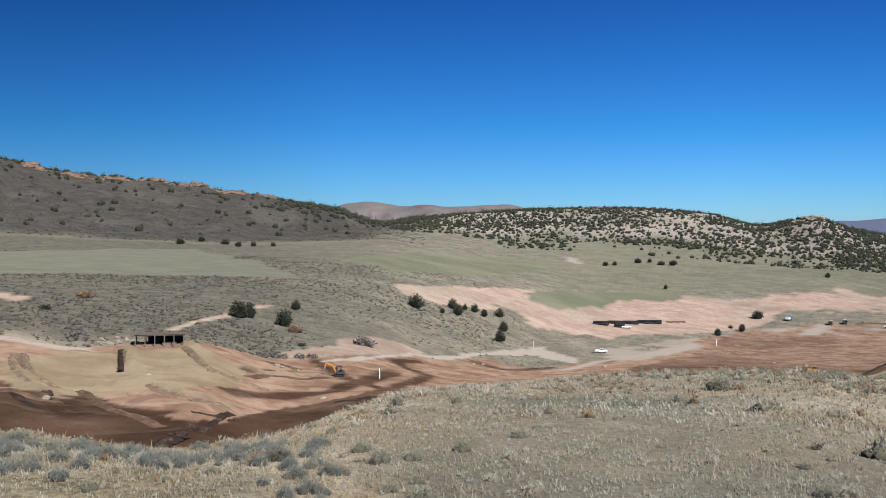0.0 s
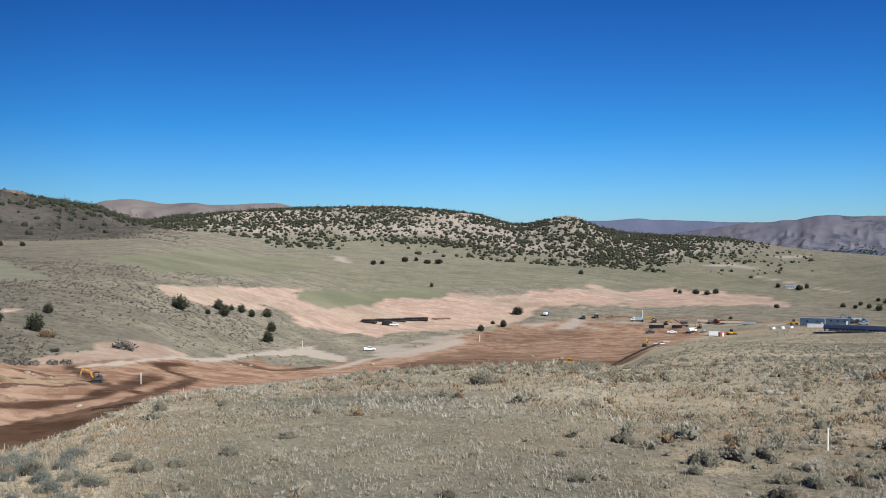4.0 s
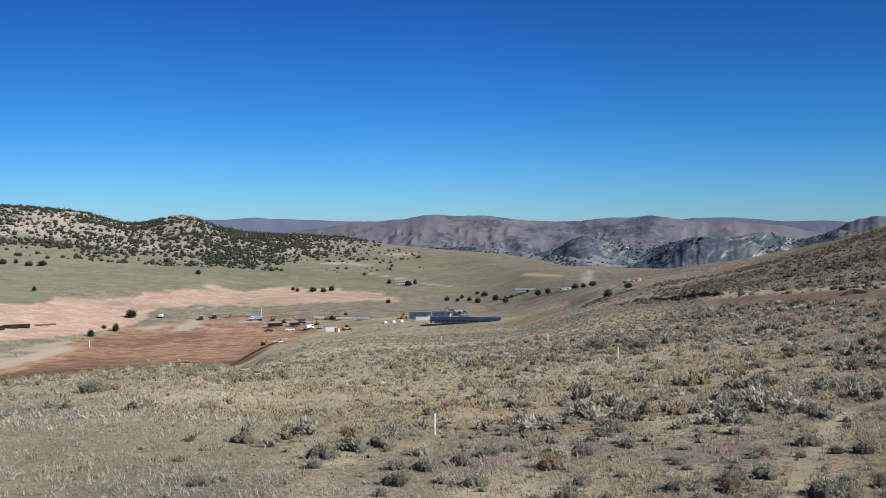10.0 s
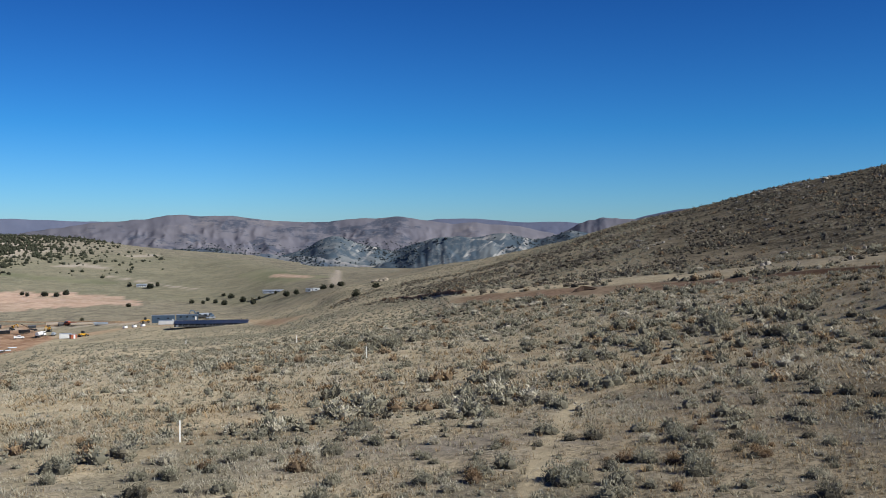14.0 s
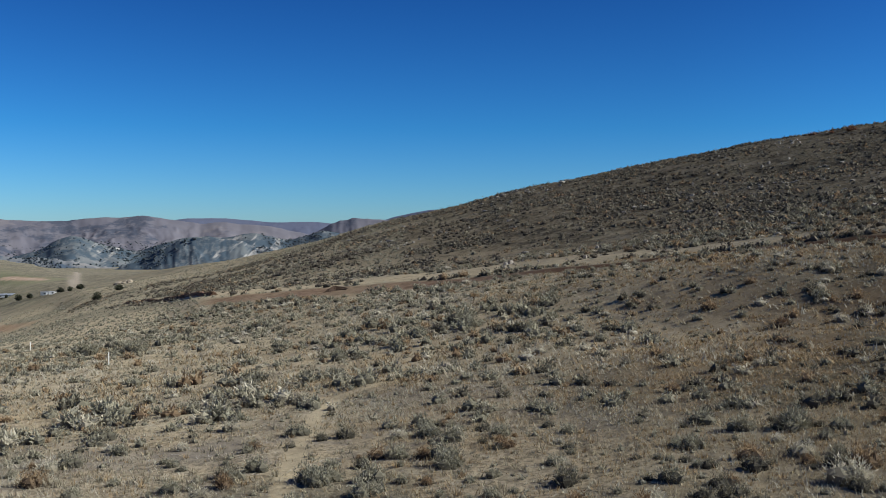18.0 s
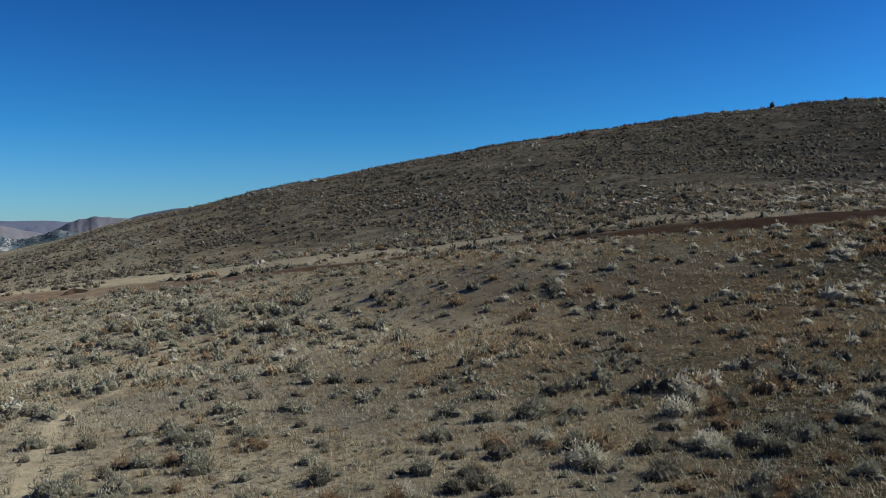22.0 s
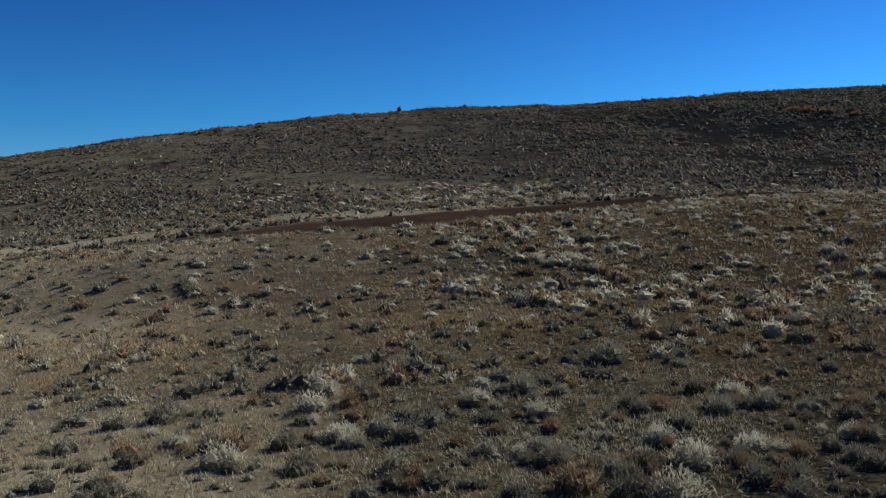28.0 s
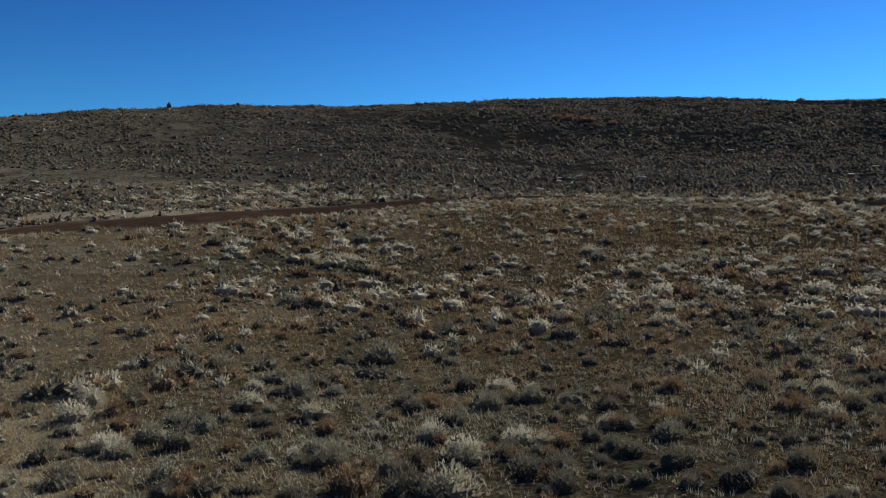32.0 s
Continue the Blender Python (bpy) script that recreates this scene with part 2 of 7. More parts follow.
    litter_shade = mix(n, l, times(n, l, ramp(n, l, blotch, 0.46, 0.36), 0.5), litter_shade, (0.045, 0.04, 0.032))
    litter_shade = mix(n, l, times(n, l, times(n, l, ramp(n, l, patch, 0.40, 0.56), ze[2]), 0.55), litter_shade, (0.175, 0.122, 0.07))
    litter_shade = mix(n, l, 1.0, litter_shade, (1.02, 0.93, 0.72), "MULTIPLY")
    c = mix(n, l, times(n, l, zf[0], 0.9), c, litter_shade)
    clump = noise_tex(n, l, 0.2, 7, 0.74, pos)
    slate = mix(n, l, ramp(n, l, patch, 0.36, 0.64), (0.043, 0.040, 0.036), (0.068, 0.061, 0.053))
    slate = mix(n, l, times(n, l, ramp(n, l, clump, 0.48, 0.38), 0.6), slate, (0.029, 0.026, 0.023))
    slate = mix(n, l, times(n, l, ramp(n, l, broad, 0.5, 0.66), 0.5), slate, (0.097, 0.086, 0.070))
    c = mix(n, l, ze[0], c, slate)
    # farmed field and pasture
    field = mix(n, l, ramp(n, l, patch, 0.3, 0.7), (0.116, 0.114, 0.083), (0.142, 0.138, 0.100))
    c = mix(n, l, zb[0], c, field)
    green = mix(n, l, ramp(n, l, broad, 0.35, 0.65), (0.112, 0.119, 0.073), (0.171, 0.163, 0.106))
    c = mix(n, l, zb[1], c, green)
    # pink soil banks
    pink = mix(n, l, ramp(n, l, patch, 0.35, 0.7), (0.29, 0.195, 0.145), (0.385, 0.28, 0.215))
    pink = mix(n, l, times(n, l, ramp(n, l, tuft, 0.55, 0.72), 0.3), pink, (0.30, 0.235, 0.16))
    pink = mix(n, l, times(n, l, ramp(n, l, broad, 0.5, 0.62), 0.55), pink, (0.29, 0.235, 0.165))
    # worked earth
    earth = mix(n, l, ramp(n, l, patch, 0.36, 0.64), (0.157, 0.090, 0.056), (0.246, 0.157, 0.105))
    earth = mix(n, l, times(n, l, ramp(n, l, fine, 0.5, 0.72), 0.35), earth, (0.358, 0.251, 0.179))
    streaks = n.new("ShaderNodeTexNoise")
    streaks.inputs["Scale"].default_value, streaks.inputs["Detail"].default_value, streaks.inputs["Distortion"].default_value = 0.16, 6, 1.2
    l.new(pos, streaks.inputs["Vector"])
    streak = streaks.outputs[0]
    pink = mix(n, l, times(n, l, ramp(n, l, streak, 0.52, 0.62), 0.25), pink, (0.45, 0.36, 0.29))
    pink = mix(n, l, times(n, l, ramp(n, l, streak, 0.47, 0.38), 0.5), pink, (0.26, 0.185, 0.13))
    c = mix(n, l, zb[2], c, pink)
    earth = mix(n, l, times(n, l, ramp(n, l, streak, 0.5, 0.62), 0.5), earth, (0.312, 0.221, 0.152))
    earth = mix(n, l, times(n, l, ramp(n, l, streak, 0.45, 0.36), 0.6), earth, (0.131, 0.078, 0.053))
    c = mix(n, l, zc[0], c, earth)
    moist = mix(n, l, ramp(n, l, patch, 0.34, 0.66), (0.036, 0.020, 0.013), (0.068, 0.039, 0.024))
    moist = mix(n, l, times(n, l, ramp(n, l, streak, 0.52, 0.64), 0.35), moist, (0.105, 0.070, 0.049))
    moist = mix(n, l, times(n, l, ramp(n, l, fine, 0.45, 0.33), 0.4), moist, (0.037, 0.022, 0.016))
    c = mix(n, l, zc[1], c, moist)
    sand = mix(n, l, ramp(n, l, patch, 0.34, 0.66), (0.176, 0.134, 0.078), (0.242, 0.191, 0.121))
    sand = mix(n, l, times(n, l, ramp(n, l, streak, 0.47, 0.38), 0.6), sand, (0.195, 0.136, 0.086))
    sand = mix(n, l, times(n, l, ramp(n, l, tuft, 0.55, 0.7), 0.35), sand, (0.203, 0.176, 0.109))
    c = mix(n, l, zc[2], c, sand)
    gravel = mix(n, l, ramp(n, l, fine, 0.34, 0.66), (0.25, 0.212, 0.17), (0.335, 0.29, 0.24))
    c = mix(n, l, zd[0], c, gravel)
    road = mix(n, l, ramp(n, l, tuft, 0.34, 0.66), (0.105, 0.062, 0.043), (0.185, 0.112, 0.078))
    c = mix(n, l, zd[1], c, road)
    straw = mix(n, l, ramp(n, l, tuft, 0.3, 0.7), (0.30, 0.248, 0.165), (0.42, 0.352, 0.235))
    c = mix(n, l, zd[2], c, straw)
    # pebbles, clods and small growth on every kind of ground
    for scale, lo, hi, amount, shade in ((1.3, 0.56, 0.66, 0.35, (0.55, 0.52, 0.48)), (1.1, 0.45, 0.35, 0.35, (0.5, 0.48, 0.45)), (0.36, 0.46, 0.36, 0.3, (0.6, 0.57, 0.53)), (0.5, 0.55, 0.64, 0.25, (1.3, 1.28, 1.24))):
        bits = ramp(n, l, noise_tex(n, l, scale, 8, 0.78, pos), lo, hi)
        dark_bits = mix(n, l, 1.0, c, shade, "MULTIPLY")
        c = mix(n, l, times(n, l, bits, amount), c, dark_bits)
    muted = n.new("ShaderNodeHueSaturation")
    muted.inputs["Saturation"].default_value = 0.95
    l.new(c, muted.inputs["Color"])
    l.new(muted.outputs[0], b.inputs["Base Color"])
    bump = n.new("ShaderNodeBump")
    bump.inputs["Strength"].default_value, bump.inputs["Distance"].default_value = 0.7, 0.08
    l.new(fine, bump.inputs["Height"])
    bump2 = n.new("ShaderNodeBump")
    bump2.inputs["Strength"].default_value, bump2.inputs["Distance"].default_value = 0.5, 0.3
    l.new(tuft, bump2.inputs["Height"])
    l.new(bump.outputs[0], bump2.inputs["Normal"])
    l.new(bump2.outputs[0], b.inputs["Normal"])
    return m


GROUND = ground_material()
# landform lines, near to far: (bearing, range, height) round the drone
KNOLL_FOOT = [
    (-23.6, 36, 61.3), (0.0, 36, 60.6), (30.7, 37, 60.2), (58.7, 35, 60.8), (86.5, 32, 61.5), (109.2, 31, 61.8), (132.9, 31, 62.5),
]
KNOLL_CREST = [
    (-23.6, 66, 57.8), (-19.5, 60, 58.0), (-15.1, 58, 57.8), (-10.5, 64, 57.0), (-7.1, 72, 56.4), (-4.6, 82, 55.9), (-2.7, 90, 55.4),
    (0.5, 98, 54.8), (5.3, 105, 54.4), (11.5, 112, 54.3), (18.9, 118, 54.3), (23.5, 130, 52.3), (28.2, 110, 54.8), (37.5, 95, 57.1),
    (44.1, 92, 57.9), (55.0, 85, 59.7), (65.8, 78, 61.3), (81.9, 75, 63.0), (86.5, 75, 63.6), (97.1, 76, 64.8), (109.2, 78, 64.8),
    (132.8, 80, 65.5),
]
BASIN_NEAR = [
    (-23.6, 128, 47.7), (-19.5, 119, 46.6), (-15.1, 110, 47.0), (-10.5, 128, 44.4), (-7.1, 144, 43.2), (-4.6, 157, 42.9), (0.5, 197, 39.0),
    (5.3, 235, 34.5), (11.5, 270, 31.5), (18.9, 300, 29.5), (22.5, 340, 23.9), (25.0, 330, 31.7), (28.2, 300, 37.9), (34.4, 270, 41.3),
    (44.1, 175, 53.2), (55.0, 135, 59.4), (65.8, 122, 63.2), (81.5, 100, 68.1), (86.5, 100, 68.5), (93.9, 104, 69.4), (103.3, 116, 70.9),
    (116.0, 132, 73.3), (125.2, 138, 73.2), (132.7, 138, 72.4),
]
BASIN_FAR = [
    (-23.6, 234, 48.7), (-20.0, 226, 46.2), (-14.2, 234, 45.4), (-9.6, 250, 39.9), (-4.6, 273, 36.8), (2.7, 396, 25.0), (8.1, 520, 16.1),
    (14.2, 600, 13.0), (17.1, 640, 9.6), (24.4, 640, 10.9), (32.2, 600, 16.7), (37.8, 520, 23.3), (40.4, 420, 35.6), (42.9, 320, 45.9),
    (47.1, 240, 53.1), (49.0, 195, 56.8), (61.3, 150, 62.2), (75.8, 130, 66.8), (83.4, 118, 68.9), (92.7, 115, 70.7), (103.3, 138, 72.6),
    (109.2, 145, 73.9), (116.0, 155, 75.1), (125.2, 162, 74.9), (132.7, 160, 73.8),
]
BENCH_LIP = [
    (-23.5, 400, 54.0), (-18.0, 408, 52.4), (-12.0, 416, 50.7), (-4.6, 442, 46.4), (-1.4, 499, 42.7), (4.6, 660, 35.5), (10.0, 720, 25.3),
    (16.0, 800, 23.7), (20.3, 860, 22.8), (23.5, 900, 16.2), (29.7, 880, 13.3), (35.9, 800, 12.6), (40.6, 620, 27.7), (43.0, 520, 40.0),
    (47.1, 390, 50.3), (51.8, 290, 56.4), (55.6, 215, 60.2), (63.2, 185, 63.8), (75.8, 160, 68.2), (89.6, 140, 72.4), (93.9, 145, 72.7),
    (109.2, 170, 76.4), (125.2, 185, 76.2), (132.7, 185, 75.6),
]
HILL_FOOT = [
    (-23.5, 950, 68.7), (-18.0, 960, 64.6), (-12.0, 980, 61.2), (-5.8, 1100, 67.3), (-3.0, 1250, 72.5), (-0.0, 1280, 69.7), (3.7, 1230, 58.8),
    (10.0, 1230, 55.0), (14.5, 1180, 45.7), (20.3, 1120, 33.7), (23.5, 1150, 31.9), (28.2, 1300, 33.1), (34.3, 1400, 28.9), (40.1, 980, 30.4),
    (43.0, 760, 33.8), (47.1, 600, 45.4), (51.8, 450, 56.8), (55.6, 330, 63.5), (63.2, 280, 69.9), (75.8, 250, 78.1), (89.6, 240, 83.9),
    (93.9, 240, 85.1), (109.2, 260, 89.9), (125.1, 270, 89.2), (132.7, 270, 88.4),
]
CREST = [
    (-23.5, 1500, 167.1), (-20.8, 1500, 153.5), (-15.0, 1500, 137.9), (-9.9, 1530, 119.8), (-5.8, 1580, 102.7), (-3.3, 1620, 83.1), (-1.7, 1640, 91.4),
    (3.7, 1680, 105.0), (9.0, 1700, 109.8), (14.5, 1700, 99.9), (17.3, 1690, 81.4), (18.6, 1650, 87.2), (20.0, 1600, 92.4), (21.7, 1600, 76.5),
    (23.5, 1700, 66.5), (28.2, 1750, 59.8), (32.8, 1750, 41.9), (37.2, 1700, 32.5), (41.5, 1250, 25.1), (44.9, 900, 32.6), (47.4, 750, 43.8),
    (50.6, 640, 52.4), (54.3, 560, 62.3), (58.0, 500, 72.2), (61.0, 470, 77.7), (63.9, 450, 82.4), (66.3, 420, 86.2), (72.0, 410, 93.4),
    (83.8, 395, 105.5), (97.7, 390, 114.7), (103.4, 400, 116.3), (114.0, 405, 120.1), (122.1, 415, 121.0), (132.6, 420, 118.0),
]
FIRST, LAST = -34.0, 146.0   # bearings between which the place is laid out


def spread(xs, ys, q):
    """Smooth curve through the points (xs, ys) that does not overshoot, read at q."""
    xs, ys, q = np.asarray(xs, float), np.asarray(ys, float), np.asarray(q, float)
    h, d = np.diff(xs), np.diff(ys) / np.diff(xs)
    m = np.zeros_like(xs)
    same = d[:-1] * d[1:] > 0
    w1, w2 = 2 * h[1:] + h[:-1], h[1:] + 2 * h[:-1]
    with np.errstate(divide="ignore", invalid="ignore"):
        m[1:-1] = np.where(same, (w1 + w2) / (w1 / d[:-1] + w2 / d[1:]), 0)
    i = np.clip(np.searchsorted(xs, q) - 1, 0, len(h) - 1)
    s = np.clip((q - xs[i]) / h[i], 0, 1)
    return (ys[i] * (1 + 2 * s) * (1 - s) ** 2 + h[i] * m[i] * s * (1 - s) ** 2
            + ys[i + 1] * s * s * (3 - 2 * s) + h[i] * m[i + 1] * s * s * (s - 1))


def hashed(ix, iy, seed):
    n = (ix * 374761393 + iy * 668265263 + seed * 144665) & 0xFFFFFFFF
    n = ((n ^ (n >> 13)) * 1274126177) & 0xFFFFFFFF
    return ((n ^ (n >> 16)) & 0xFFFF) / 65535.0


def grain(x, y, size, seed=0):
    """Value noise, -1 to 1."""
    x, y = np.asarray(x) / size, np.asarray(y) / size
    ix, iy = np.floor(x).astype(np.int64), np.floor(y).astype(np.int64)
    fx, fy = x - ix, y - iy
    fx, fy = fx * fx * (3 - 2 * fx), fy * fy * (3 - 2 * fy)
    a, b = hashed(ix, iy, seed), hashed(ix + 1, iy, seed)
    c, d = hashed(ix, iy + 1, seed), hashed(ix + 1, iy + 1, seed)
    return 2 * ((a * (1 - fx) + b * fx) * (1 - fy) + (c * (1 - fx) + d * fx) * fy) - 1


def cloudy(x, y, size, seed=0, octaves=4):
    total, amp = 0, 0.5
    for k in range(octaves):
        total = total + amp * grain(x, y, size / 2 ** k, seed + k * 17)
        amp *= 0.5
    return total


def step(a, b, v):
    s = np.clip((v - a) / (b - a), 0, 1)
    return s * s * (3 - 2 * s)


BEARINGS = np.arange(FIRST, LAST + 0.01, 0.3)
RANGES = np.concatenate([np.exp(np.linspace(math.log(5), math.log(22), 12))[:-1], np.exp(np.linspace(math.log(22), math.log(420), 270))[:-1],
                         np.exp(np.linspace(math.log(420), math.log(1800), 96))[:-1], np.exp(np.linspace(math.log(1800), math.log(4900), 26))])
NEARBY = [(FIRST, 5, 61.3), (LAST, 5, 61.3)]


def line_at(line, q):
    b, r, z = zip(*line)
    b = [min(b[0] - 1, FIRST - 1)] + list(b) + [max(b[-1] + 1, LAST + 1)]
    r, z = [r[0]] + list(r) + [r[-1]], [z[0]] + list(z) + [z[-1]]
    return spread(b, r, q), spread(b, z, q)


def build_heights():
    """Height over bearings x ranges."""
    lines = [line_at(l, BEARINGS) for l in (NEARBY, KNOLL_FOOT, KNOLL_CREST, BASIN_NEAR, BASIN_FAR, BENCH_LIP, HILL_FOOT, CREST)]
    grid = np.zeros((len(BEARINGS), len(RANGES)))
    logs = np.log(RANGES)
    for i in range(len(BEARINGS)):
        r = [l[0][i] for l in lines]
        z = [l[1][i] for l in lines]
        r += [r[-1] * 1.12, r[-1] * 1.5, 4950]
        z += [z[-1] - 0.03 * r[-2], min(z[-1] - 50, 0), -40]
        grid[i] = spread(np.log(r), z, logs)
    return grid


HEIGHTS = build_heights()


def polar(x, y):
    return np.degrees(np.arctan2(x, y)), np.hypot(x, y)


def height(x, y):
    """Height of the ground at plan points, with its small relief."""
    b, r = polar(np.asarray(x, float), np.asarray(y, float))
    fi = np.clip((b - BEARINGS[0]) / (BEARINGS[1] - BEARINGS[0]), 0, len(BEARINGS) - 1.001)
    fj = np.clip(np.interp(np.log(np.maximum(r, 5)), np.log(RANGES), np.arange(len(RANGES))), 0, len(RANGES) - 1.001)
    i, j = fi.astype(int), fj.astype(int)
    u, v = fi - i, fj - j
    z = (HEIGHTS[i, j] * (1 - u) + HEIGHTS[i + 1, j] * u) * (1 - v) + (HEIGHTS[i, j + 1] * (1 - u) + HEIGHTS[i + 1, j + 1] * u) * v
    return z + relief(x, y, b, r)


def relief(x, y, b, r):
    low = cloudy(x, y, 9, 3) * 0.35 * step(20, 60, r)
    low = low + grain(x, y, 1.1, 8) * 0.06
    mid = cloudy(x, y, 60, 5) * 1.4 * step(250, 700, r) * (1 - step(2000, 3000, r))
    far = cloudy(x, y, 170, 6) * 9 * step(1000, 1350, r) * (1 - step(1420, 1500, r))
    slope = (cloudy(x, y, 22, 7) * 0.7 + cloudy(x, y, 60, 12) * 2) * step(62, 70, b) * step(135, 200, r) * (1 - step(340, 400, r))
    low = low + cloudy(x, y, 16, 15) * 1.3 * step(110, 140, r) * (1 - step(230, 280, r)) * (1 - step(-4, 6, b))
    # gullies down the face of the western hill
    gully = np.abs(cloudy(b * 26, r * 0.22, 70, 14)) * 2
    west = (gully - 0.5) * 9 * (1 - step(-8, -3, b)) * step(960, 1120, r) * (1 - step(1420, 1490, r))
    crest = (cloudy(x, y, 12, 18) * 0.6 - 0.45) * step(64, 74, b) * step(200, 260, r)
    return low + mid + far + slope + west + crest
# patches of the ground: (bearing, range)
PATCHES = {}
PATCHES['earth'] = [(-25.2, 223), (-21.9, 217), (-20.0, 222), (-17.6, 231), (-14.2, 232), (-11.1, 243), (-7.1, 255), (-2.7, 292), (2.4, 360), (6.9, 396), (8.7, 403), (14.2, 565), (17.1, 660), (20.3, 681), (26.6, 656), (27.6, 573), (24.7, 432), (22.5, 345), (19, 250), (10, 200), (0, 170), (-5, 140), (-12, 105), (-20, 105), (-28, 110)]
PATCHES['moist'] = [(-25.2, 157), (-21.9, 155), (-19.3, 159), (-17.5, 147), (-14.9, 138), (-12.5, 139), (-9.5, 170), (-6.7, 178), (-3.0, 192), (-5, 140), (-12, 100), (-20, 100), (-28, 105)]
PATCHES['pad'] = [(15.2, 562), (17.1, 656), (19.0, 621), (20.3, 638), (22.8, 598), (24.3, 519), (24.4, 432), (22.5, 345), (10.8, 292), (8.6, 288), (11.4, 386), (13.9, 445)]
PATCHES['sand'] = [(-23.0, 188), (-19.1, 211), (-15.1, 228), (-13.6, 229), (-11.8, 217), (-11.5, 179), (-15.1, 159), (-18.3, 158), (-22.8, 154)]
PATCHES['gravel'] = [(-7.1, 249), (-4.6, 269), (2.4, 391), (5.3, 450), (7.3, 424), (7.5, 392), (5.3, 410), (2.4, 374), (-4.6, 261)]
PATCHES['bank'] = [(-2.7, 479), (4.6, 661), (4.8, 590), (7.2, 618), (10.9, 708), (13.9, 743), (16.0, 760), (18.0, 827), (21.7, 895), (24.8, 942), (28.0, 954), (31.0, 930), (32.2, 814), (28.0, 815), (23.3, 796), (18.0, 716), (16.9, 673), (14.2, 581), (8.4, 528), (6.2, 513), (3.7, 533), (-1.4, 448)]
PATCHES['bank_low'] = [(-9.9, 248), (-7.1, 282), (-4.3, 316), (-1.4, 330), (-2.0, 299), (-7.1, 255)]
PATCHES['field'] = [(-25.1, 600), (-21.9, 640), (-18.3, 740), (-13.7, 785), (-10.6, 590), (-7.6, 448), (-14.9, 432), (-25.1, 409)]
PATCHES['island'] = [(2.6, 369), (4.4, 404), (6.8, 402), (7.5, 383), (6.5, 343), (3.5, 340)]
PATCHES['rise'] = [(6.8, 444), (9.2, 479), (12.1, 545), (15.1, 609), (16.7, 658), (16.6, 646), (15.0, 573), (12.4, 517), (10.2, 461), (7.5, 402)]
PATCHES['pale'] = [(8.4, 456), (10.9, 513), (12.5, 529), (14.2, 559), (13.9, 482), (10.2, 445), (12.0, 424), (9.6, 406)]
PATCHES['sage_band'] = [(18.0, 702), (23.3, 782), (27.9, 804), (32.2, 776), (36.9, 757), (34.9, 712), (30.7, 707), (24.8, 743), (21.7, 701), (18.0, 678)]
PATCHES['meadow'] = [(-5.5, 625), (-2.7, 726), (0.5, 893), (6.2, 946), (6.8, 880), (3.7, 719), (-0.8, 605), (-3.3, 555)]
PATCHES['green'] = [(4.8, 643), (11.2, 782), (13.8, 761), (10.6, 683), (6.9, 608), (4.9, 589)]
# tracks and streaks: kind of ground, half width, line of (bearing, range)
STRIPS, BERMS = [], []


def strip(kind, wide, *line):
    STRIPS.append((kind, wide, line))


def berm(high, wide, *line):
    BERMS.append((high, wide, line))


strip('straw', 0.6, *[(53.1, 36), (54.3, 46), (55.3, 55), (56.5, 60), (58.5, 62), (60.4, 71), (61.0, 87)])
strip('sand', 1.6, *[(-17.2, 224), (-17.0, 192), (-16.2, 163), (-14.2, 155), (-12.1, 155)])
strip('sand', 1.5, *[(-14.2, 229), (-12.2, 214), (-9.9, 212), (-7.1, 225), (-5.8, 225)])
strip('sand', 1.3, *[(-22.8, 197), (-22.6, 175), (-21.7, 156), (-20.6, 153)])
strip('moist', 2.5, *[(-7.1, 252), (-5.8, 229), (-3.3, 192), (-0.8, 256), (-2.7, 278), (-1.4, 295)])
strip('moist', 2.2, *[(1.8, 337), (3.4, 315), (6.2, 358)])
strip('moist', 2.0, *[(-11.1, 210), (-8.4, 228), (-6.2, 224)])
strip('gravel', 2.5, *[(6.9, 341), (8.7, 403), (10.9, 438), (13.0, 505)])
strip('gravel', 6, *[(9.7, 434), (11.8, 445), (13.9, 519)])
strip('gravel', 3, *[(-23.6, 221), (-21.1, 219), (-19.7, 224)])
strip('gravel', 3, *[(16.8, 650), (19.0, 659), (20.6, 664), (21.6, 633)])
strip('gravel', 4, *[(22.4, 682), (25.6, 663), (29.4, 642), (32.6, 612)])
strip('earth', 9, *[(23.1, 601), (25.6, 603), (28.5, 578), (30.7, 590), (33.2, 588)])
strip('earth', 7, *[(21.2, 696), (24.3, 689), (29.4, 662), (32.6, 619)])
strip('earth', 5, *[(37.0, 606), (38.8, 493), (40.1, 393)])
strip('bank', 1.4, *[(-15.1, 258), (-12.4, 299), (-10.8, 332), (-9.6, 347)])
strip('bank', 3, *[(-23.6, 334), (-23.0, 314), (-22.5, 326)])
strip('gravel', 7, *[(7.1, 1012), (7.3, 971), (7.5, 950)])
strip('field', 8, *[(12.7, 877), (17.1, 874), (23.5, 952), (29.7, 975)])
strip('gravel', 4, *[(42.3, 669), (42.4, 857), (42.6, 2607)])
strip('bank', 10, *[(39.1, 971), (40.4, 907)])
strip('gravel', 5, *[(119.1, 165), (122.2, 173), (124.9, 171)])
strip('moist', 2.5, *[(-23.6, 161), (-20.9, 154), (-18.0, 146), (-15.7, 140)])
strip('earth', 2, *[(-23.0, 150), (-20.3, 140), (-16.6, 140)])
strip('moist', 3.5, *[(-12.1, 174), (-9.0, 184), (-5.8, 191), (-3.0, 251)])
strip('gravel', 4, *[(29.8, 1129), (31.7, 1090), (33.8, 1016), (35.0, 979)])
strip('green', 22, *[(25.3, 1110), (27.2, 1093), (29.8, 1069)])
strip('green', 25, *[(38.0, 1060), (40.0, 900), (41.1, 866)])
strip('bank', 5, *[(39.3, 952), (40.1, 939), (40.8, 873)])
strip('gravel', 14, *[(27.9, 1226), (28.7, 1258), (29.7, 1220)])
